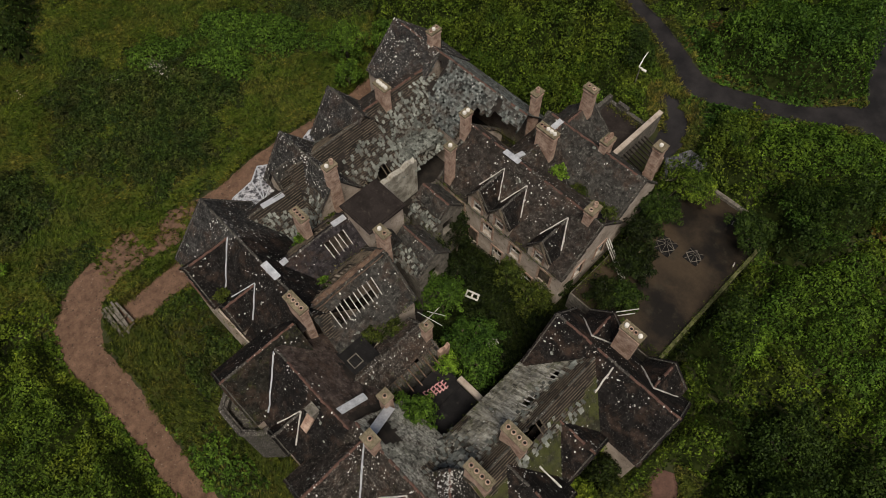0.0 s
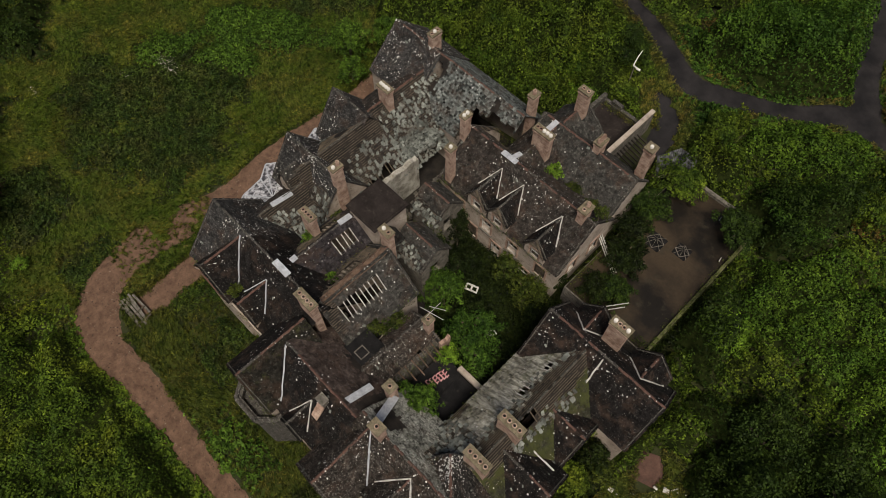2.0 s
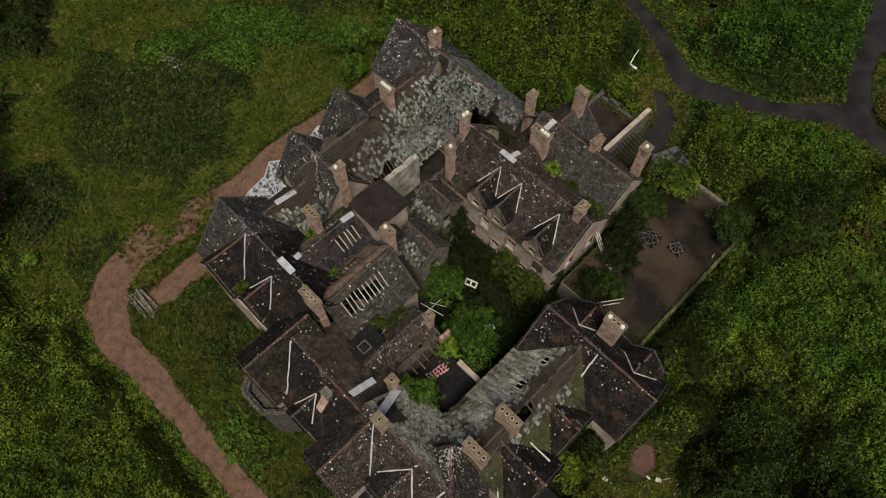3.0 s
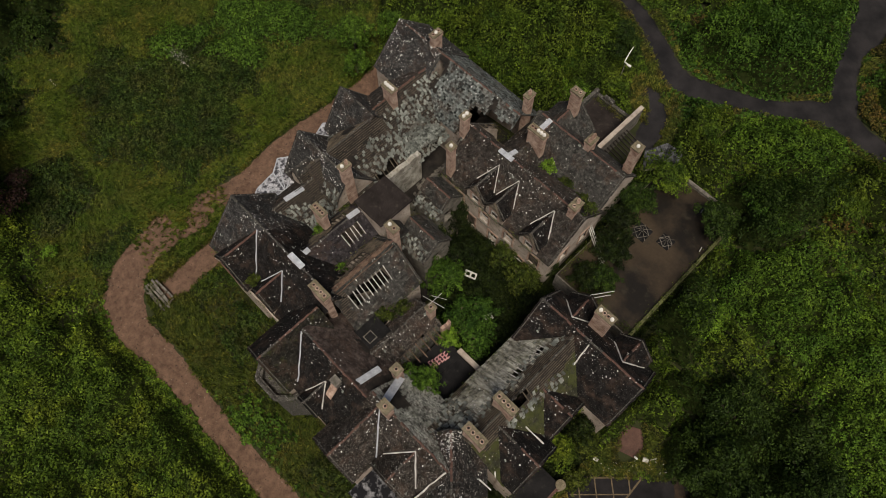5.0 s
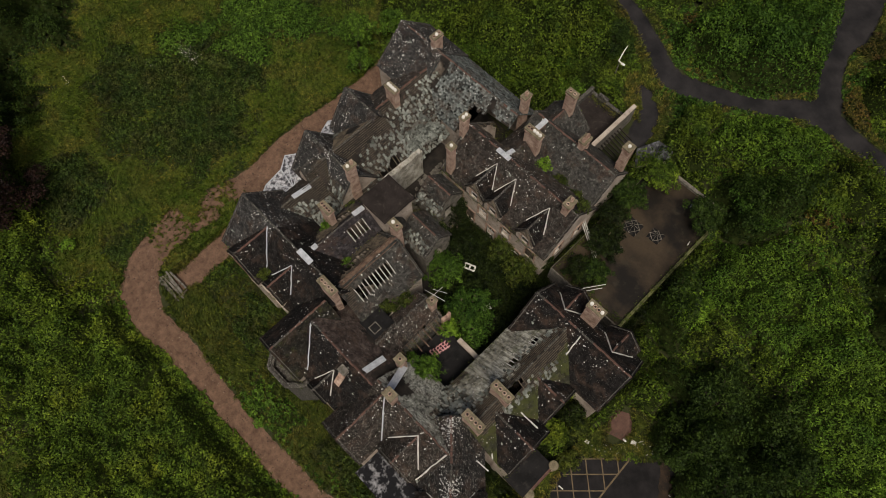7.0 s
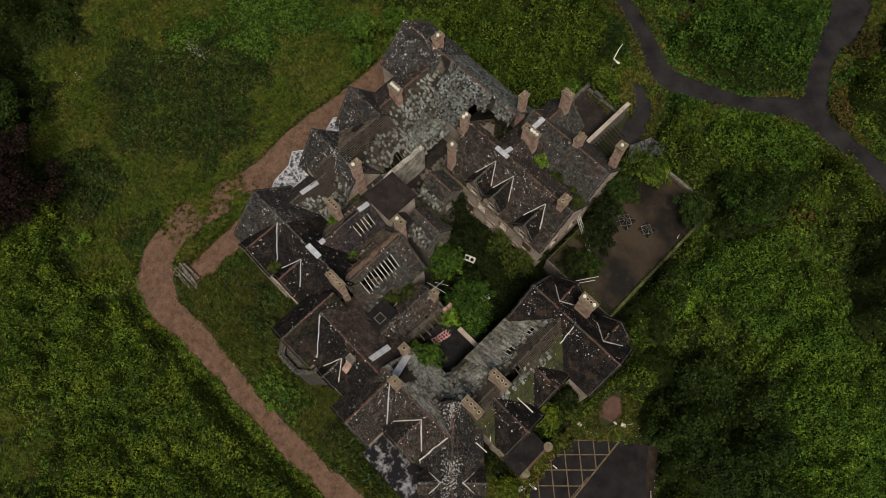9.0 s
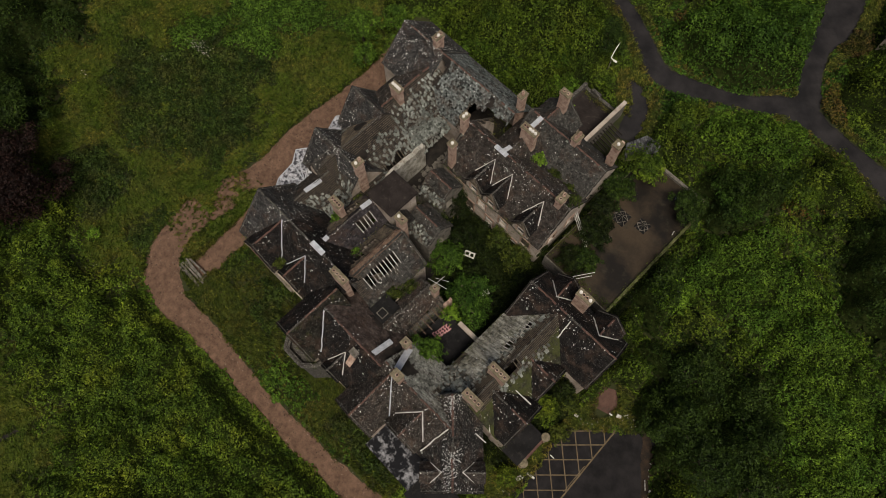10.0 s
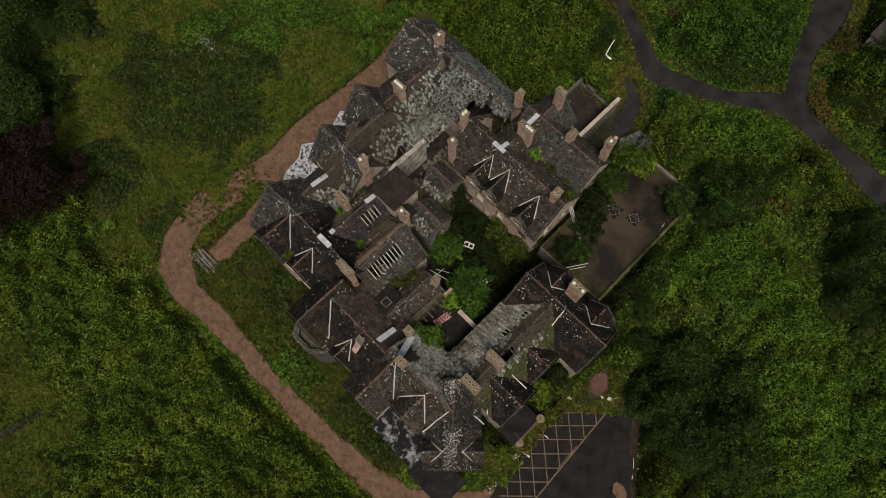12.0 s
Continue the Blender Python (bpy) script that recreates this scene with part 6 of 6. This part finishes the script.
def painted_line(x0, y0, x1, y1, width=0.13):
    g = Mesher()
    n = max(1, int(math.hypot(x1 - x0, y1 - y0) / 0.5))
    dx, dy = x1 - x0, y1 - y0
    l = math.hypot(dx, dy)
    nx, ny = -dy / l * width / 2, dx / l * width / 2
    verts = []
    for i in range(n + 1):
        for k in (-1, 1):
            x, y = x0 + dx * i / n + k * nx, y0 + dy * i / n + k * ny
            verts.append((x, y, float(ground_z(x, y)) + 0.062))
    g.add(verts, [(2 * i, 2 * i + 2, 2 * i + 3, 2 * i + 1) for i in range(n)])
    part("painted_line", g, YELLOW, car_park, "faded yellow hatching line")


def hatch_edge(y):
    """Where the long line that closes the hatching lies."""
    return 7.84 - 0.0626 * (y - 7.81)


for c, x0 in ((8.89, 4.1), (7.0, 3.95), (5.02, 4.1), (2.98, 3.9), (0.98, 3.7), (-0.98, 3.6), (-2.95, 5.2)):
    x1 = (7.84 - 0.0626 * (c - 7.81)) / 1.0626
    painted_line(x0, x0 + c, x1, x1 + c, 0.11)
for k in range(8):
    c = 15.84 + 0.885 * 6 - 1.87 * k
    x0 = max(6.1 - 1.1 * k, 3.95)
    x1 = (7.84 - 0.0626 * (c - 7.81)) / (1 - 0.0626 * 0.885)
    painted_line(x0, c - 0.885 * x0, x1, c - 0.885 * x1, 0.11)
painted_line(3.6, 6.0, 3.5, 3.4, 0.11)
painted_line(hatch_edge(2.9), 2.9, hatch_edge(16.3), 16.3, 0.15)
painted_line(hatch_edge(8.4) - 0.2, 8.4, hatch_edge(11.6) - 0.16, 11.6, 0.07)

garden_wall = tagged(new("garden_wall"), "low broken red wall with two round-capped piers", "wall")
g = Mesher()
g.box(2.65, 2.95, 7.6, 10.6, 0.2, 2.7)
part("wall", g, TERRACOTTA, garden_wall)
for x, y, z in ((2.8, 10.7, 3.1), (2.95, 7.4, 2.8)):
    g = Mesher()
    g.tube(x, y, 0, z - 0.15, 0.42, 0.42, 16)
    pier = part("pier", g, STONE, garden_wall)
    g = Mesher()
    g.tube(x, y, z - 0.15, z, 0.46, 0.42, 18)
    g.tube(x, y, z, z + 0.06, 0.3, 0.05, 18)
    part("pier_cap", g, CAPSTONE, pier, "round weathered stone cap")

ribbon("brick_paving", [(4.2, 18.9, 1.4), (4.8, 17.6, 2.1), (5.1, 16.7, 1.9)], two_tone("red_paving", (0.07, 0.037, 0.028), (0.11, 0.06, 0.046), 1.2, 0.9, 8, (0.05, 0.04, 0.03)), "red paved corner by the car park", 0.06, 5)


def plank(x, y, z, length, width, turn, mat, tilt=6):
    g = Mesher()
    g.box(-length / 2, length / 2, -width / 2, width / 2, 0, 0.05)
    ob = part("broken_plank", g, mat)
    ob.matrix_local = pose(x, y, z, 0, tilt, turn)
    return tagged(ob, "splintered white-painted plank lying in weeds", "plank", "scattered planks")


r = random.Random(9)
for x, y, length, width, turn in ((3.55, 6.1, 1.0, 0.2, 78), (3.8, 6.2, 0.9, 0.16, 70), (4.35, 7.2, 0.85, 0.2, 8), (4.6, 10.0, 0.5, 0.1, 5), (3.6, 14.6, 0.42, 0.34, 10), (6.6, 17.4, 0.5, 0.4, 20), (5.9, 17.0, 0.35, 0.16, 0), (7.0, 17.9, 0.6, 0.08, 60), (12.6, 14.3, 1.0, 0.06, -48), (13.4, 13.2, 0.4, 0.06, -50)):
    plank(x, y, float(ground_z(x, y)) + 0.26, length, width, turn, WHITEWOOD)
for i in range(58):
    if i % 4 == 0:
        x, y = r.uniform(3.2, 4.6), r.uniform(1.6, 4.4)
    elif i % 4 < 3:
        x, y = r.uniform(3.6, 8.4), 0
        y = 13.0 + 0.9 * (x - 3.0) + r.uniform(-0.2, 1.2)
    else:
        x = r.uniform(11.0, 15.2)
        y = 18.2 - 1.22 * (x - 10.3) + r.uniform(-0.6, 0.4)
    plank(x, y, float(ground_z(x, y)) + 0.16, r.uniform(0.06, 0.2), r.uniform(0.04, 0.1), r.uniform(0, 180), WHITEWOOD)
LITTER = two_tone("leaf_litter", (0.010, 0.008, 0.006), (0.034, 0.021, 0.013), 1.6, 0.95, 10, (0.05, 0.03, 0.017))
ribbon("leaf_litter", [(9.6, 18.0, 0.6), (11.0, 16.6, 1.3), (12.6, 14.8, 1.5), (14.2, 13.0, 1.5), (15.6, 11.4, 1.3)], LITTER, "brown leaf litter along the edge of the tarmac", 0.07, 6)
ribbon("mud_patch", [(12.6, 11.6, 0.5), (13.3, 11.4, 1.4), (14.0, 11.0, 1.2), (14.5, 10.6, 0.5)], GRAVEL, "drying orange mud patch on the tarmac", 0.08, 3)

# loose stones on the gravel and grass creeping in along its edges
def along(line, r):
    """A place on a path: x, y, the direction across it and its half width there."""
    i = r.randrange(len(line) - 1)
    (xa, ya, wa), (xb, yb, wb) = line[i], line[i + 1]
    t, l = r.random(), math.dist(line[i][:2], line[i + 1][:2])
    return xa + (xb - xa) * t, ya + (yb - ya) * t, -(yb - ya) / l, (xb - xa) / l, 0.5 * (wa + (wb - wa) * t)


def loose_stones(line, count, seed, small, large):
    g, r = Mesher(), random.Random(seed)
    for _ in range(count):
        x, y, nx, ny, half = along(line, r)
        s = half * r.choice((-1, 1)) * r.random() ** 0.6
        x, y, size = x + nx * s, y + ny * s, small + (large - small) * r.random() ** 3
        z, turn = float(ground_z(x, y)) + 0.03, r.random() * 6
        ring = [(x + size * r.uniform(0.6, 1.1) * math.cos(turn + q * math.tau / 5), y + size * r.uniform(0.6, 1.1) * math.sin(turn + q * math.tau / 5), z) for q in range(5)]
        g.add(ring + [(x, y, z + 0.6 * size)], [(q, (q + 1) % 5, 5) for q in range(5)])
    return g


def edge_tufts(line, count, seed):
    g, r = Mesher(), random.Random(seed)
    for _ in range(count):
        x, y, nx, ny, half = along(line, r)
        if noise.noise((x * 0.5, y * 0.5, seed)) < -0.12:
            continue
        s = r.choice((-1, 1)) * (half + r.gauss(0.0, 0.17))
        x, y = x + nx * s, y + ny * s
        z, reach = float(ground_z(x, y)) + 0.02, r.uniform(0.12, 0.34)
        for _ in range(9):
            a, w = r.random() * math.tau, r.uniform(0.015, 0.035)
            l = reach * r.uniform(0.5, 1.1)
            bx, by = x + r.gauss(0, 0.07), y + r.gauss(0, 0.07)
            ca, sa = math.cos(a), math.sin(a)
            g.add([(bx - sa * w, by + ca * w, z), (bx + sa * w, by - ca * w, z), (bx + ca * l, by + sa * l, z + reach * r.uniform(0.3, 0.9))], [(0, 1, 2)])
    return g


PEBBLE = two_tone("pale_pebbles", (0.16, 0.12, 0.09), (0.34, 0.28, 0.23), 3.0, 0.95, 14)
CLOD = two_tone("dark_clods", (0.03, 0.021, 0.014), (0.07, 0.046, 0.03), 3.0, 0.95, 14)
for line, share, seed in ((PATH, 1.0, 5), (SIDE, 0.3, 8)):
    tagged(part("loose_pebble", loose_stones(line, int(900 * share), seed, 0.02, 0.065), PEBBLE), "pale pebbles scattered over the red gravel", "pebbles", kind="stuff")
    tagged(part("earth_clod", loose_stones(line, int(1400 * share), seed + 1, 0.03, 0.10), CLOD), "dark clods and dead leaves on the gravel", "clods", kind="stuff")
    tagged(part("edge_grass", edge_tufts(line, int(2600 * share), seed + 2), LEAF_LAWN), "short grass creeping over the path edge", "grass", kind="stuff")

# white door and window frame thrown into the court
for x, y, z, w, l, turn, bars in ((-15.9, 19.1, 2.3, 0.65, 1.2, 25, 2), (-11.6, 17.0, 3.0, 0.55, 0.9, 70, 2)):
    g = Mesher()
    g.box(-l / 2, l / 2, -w / 2, -w / 2 + 0.16, 0, 0.06)
    g.box(-l / 2, l / 2, w / 2 - 0.16, w / 2, 0, 0.06)
    for i in range(bars + 1):
        x0 = -l / 2 + (l - 0.16) * i / bars
        g.box(x0, x0 + 0.16, -w / 2, w / 2, 0.002, 0.058)
    ob = tagged(part("discarded_door", g, WHITEWOOD), "white panelled door thrown among courtyard weeds", "door")
    ob.matrix_local = pose(x, y, z, 8, 10, turn)

# collapsed roof lanterns on the flooded roof
for x, y, rad in ((-6.85, 32.5, 0.8), (-4.6, 33.3, 0.65), (-6.4, 29.6, 0.45)):
    lantern = tagged(new("roof_lantern"), "collapsed glass roof lantern with bare glazing bars", "skylight")
    # No hole is cut: a black panel gives the dark below the bars.
    g = Mesher()
    g.box(x - rad, x + rad, y - rad, y + rad, 5.6, 5.62)
    part("hole_panel", g, FELT, lantern, "black panel painted as the dark hole under the lantern")
    for k in range(8):
        a = k * math.tau / 8 + 0.2
        g = Mesher()
        e = rad * (1.25 if k % 2 else 1.0)
        g.beam((x + e * math.cos(a), y + e * math.sin(a), 5.68), (x + 0.1 * math.cos(a), y + 0.1 * math.sin(a), 6.05), 0.035, 0.035)
        part("glazing_bar", g, COPING, lantern)
    for k in range(4):
        a, b2 = k * math.tau / 4 + 0.2, (k + 1) * math.tau / 4 + 0.2
        g = Mesher()
        g.beam((x + rad * math.cos(a), y + rad * math.sin(a), 5.7), (x + rad * math.cos(b2), y + rad * math.sin(b2), 5.7), 0.045, 0.045)
        part("kerb", g, COPING, lantern)

# bent lamp post beyond the yard
lamp = tagged(new("lamp_post"), "bent white lamp post standing in scrub", "lamp post")
g = Mesher()
g.tube(-19.95, 45.85, 4.0, 7.0, 0.06, 0.05, 8)
part("pole", g, COPING, lamp, "rusted pole")
g = Mesher()
g.beam((-20.1, 45.9, 7.1), (-20.5, 47.2, 7.05), 0.1, 0.09)
g.beam((-20.5, 47.2, 7.05), (-20.8, 48.4, 6.8), 0.09, 0.08)
g.beam((-20.1, 45.9, 7.1), (-19.7, 45.95, 7.02), 0.1, 0.09)
part("arm", g, CREAM, lamp)
g = Mesher()
g.beam((-19.75, 45.9, 7.02), (-19.3, 46.0, 6.95), 0.2, 0.12)
part("lantern", g, CREAM, lamp)

# cottage at the far edge
cottage = tagged(new("cottage"), "pale cottage with a slate roof beyond the lane", "house")
g = Mesher()
g.box(0.2, 7.8, 67.6, 75.6, 5, 9.8)
part("wall", g, HARL, cottage)
for k in (-1, 1):
    g = Mesher()
    g.add([(0.0, 71.6 - 4.2 * k, 9.7), (8.0, 71.6 - 4.2 * k, 9.7), (8.0, 71.6, 12.8), (0.0, 71.6, 12.8), (0.0, 71.6 - 4.2 * k, 9.6), (8.0, 71.6 - 4.2 * k, 9.6), (8.0, 71.6, 12.7), (0.0, 71.6, 12.7)], [(0, 1, 2, 3), (7, 6, 5, 4), (0, 4, 5, 1), (1, 5, 6, 2), (2, 6, 7, 3), (3, 7, 4, 0)])
    part("roof_slope", g, SLATE_MID, cottage)
g = Mesher()
g.beam((0.0, 71.6, 12.85), (8.0, 71.6, 12.85), 0.3, 0.12)
part("ridge", g, TERRACOTTA, cottage)
g = Mesher()
g.add([(0.2, 67.6, 9.8), (0.2, 75.6, 9.8), (0.2, 71.6, 12.7), (0.5, 67.6, 9.8), (0.5, 75.6, 9.8), (0.5, 71.6, 12.7)], [(0, 2, 1), (3, 4, 5), (0, 3, 5, 2), (1, 2, 5, 4)])
part("gable", g, HARL, cottage)

# collapsed timber barrier beside the path
barrier = tagged(new("timber_barrier"), "collapsed grey timber barrier lying beside the path", "fence")
r = random.Random(12)
for i in range(6):
    g = Mesher()
    y = -4.3 + 0.27 * i
    g.beam((-38.3 + r.uniform(-0.2, 0.3), y, -0.12 + 0.06 * i), (-34.9 + r.uniform(-0.6, 0.3), y + r.uniform(-0.25, 0.25), -0.14 + 0.05 * i), 0.2, 0.06)
    part("board", g, COPING, barrier)
for x in (-37.7, -36.4, -35.3):
    g = Mesher()
    g.beam((x, -4.6, -0.2), (x + 0.12, -2.8, 0.18), 0.12, 0.1)
    part("post", g, BATTEN, barrier)


def weeds_along(name, label, lines, mat, seed, per=70, spread=0.22):
    """Ferns, moss and grass rooted along gutters, valleys and wall heads."""
    r = np.random.default_rng(seed)
    P = []
    for (x0, y0, z0), (x1, y1, z1), amount in lines:
        n = int(per * amount * math.dist((x0, y0), (x1, y1)))
        t = r.random(n)
        keep = np.sin(t * 37 + x0) + np.sin(t * 91 + y0) > -0.3
        t = t[keep]
        q = np.stack([x0 + (x1 - x0) * t, y0 + (y1 - y0) * t, z0 + (z1 - z0) * t], 1)
        q += r.normal(size=q.shape) * np.array([spread, spread, 0.04])
        q[:, 2] += np.abs(r.normal(0, 0.1 * amount, len(t)))
        P.append(q)
    P = np.concatenate(P)
    ob = new(name, leaves_mesh(name, P, r.normal(size=P.shape) + np.array([0, 0, 0.8]), 0.06 * r.uniform(0.6, 1.5, len(P)), 0.5, mat, seed + 1))
    ob.parent = mansion
    return tagged(ob, label, kind="stuff")


weeds_along("gutter_growth", "ferns and grass rooted in the roof valleys", (((-24, 30.15, 7.75), (-11, 30.15, 7.75), 1.6), ((-22.75, 8, 8.1), (-22.75, 14, 8.1), 1.2), ((-20, 8.0, 7.3), (-15, 7.9, 7.0), 1.4), ((-27.2, 8.5, 6.4), (-27.2, 17.5, 6.2), 1.5),
             ((-25.6, 17.9, 7.4), (-22.2, 18.4, 6.4), 1.5), ((-21.4, 18.9, 7.3), (-18.6, 18.9, 7.3), 1.0), ((-24.0, 27.0, 8.4), (-22.0, 29.6, 7.6), 1.6), ((-20.2, 36.2, 5.4), (-15.4, 36.4, 5.4), 2.0), ((-19.8, 41.4, 5.4), (-15.5, 41.4, 5.4), 2.4)), LEAF_VERGE, 71)
weeds_along("wall_head_moss", "green weeds on the eaves and wall heads", (((-33, 2.75, 7.15), (-20, 2.75, 7.15), 0.6), ((-23.8, 22.95, 7.25), (-10.6, 22.95, 7.25), 0.8), ((-17.05, 7.2, 7.6), (-17.05, 13.6, 7.6), 0.8), ((-7.95, 8, 7.35), (-7.95, 18, 7.35), 0.5), ((-21.6, -0.5, 6.95), (-17.0, -0.6, 6.95), 1.0),
             ((-1.25, 23.6, 5.95), (-1.25, 36.2, 5.95), 1.3), ((-9.4, 23.8, 5.65), (-9.4, 36, 5.65), 2.0), ((-8.8, 24.0, 5.65), (-1.6, 24.0, 5.65), 2.0), ((-0.6, 7.2, 7.6), (-0.6, 18, 7.6), 1.0), ((-13.0, 5.0, 6.95), (-13.0, 12.2, 6.95), 0.8), ((0.2, 4.6, 4.3), (0.3, 10.4, 4.3), 1.6)), LEAF_MOSS, 73)


def flower_heads(name, label, spots, mat, seed):
    """Pale seed heads standing over the meadow: (x, y, spread, count)."""
    r = np.random.default_rng(seed)
    P = []
    for x, y, spread, count in spots:
        q = np.stack([x + r.normal(0, spread, count), y + r.normal(0, spread * 0.45, count), np.zeros(count)], 1)
        q[:, 2] = ground_z(q[:, 0], q[:, 1]) + r.uniform(0.5, 0.95, count)
        P.append(q)
    P = np.concatenate(P)
    me = leaves_mesh(name, P, r.normal(size=P.shape) * 0.5 + np.array([0, 0, 1.0]), 0.05 * r.uniform(0.7, 1.6, len(P)), 0.8, mat, seed + 1)
    return tagged(new(name, me), label, "flowers", kind="stuff")


flower_heads("hogweed_bloom", "pale hogweed heads standing in the dark bramble", ((-59.6, 15.2, 1.1, 130), (-62.0, 11.0, 0.5, 14), (-66.5, 2.5, 0.6, 16), (-49.0, -14.0, 1.6, 18), (-44.0, -12.0, 2.0, 16)), two_tone("seed_head", (0.3, 0.27, 0.24), (0.5, 0.46, 0.42), 3.0, 0.9, 12), 91)
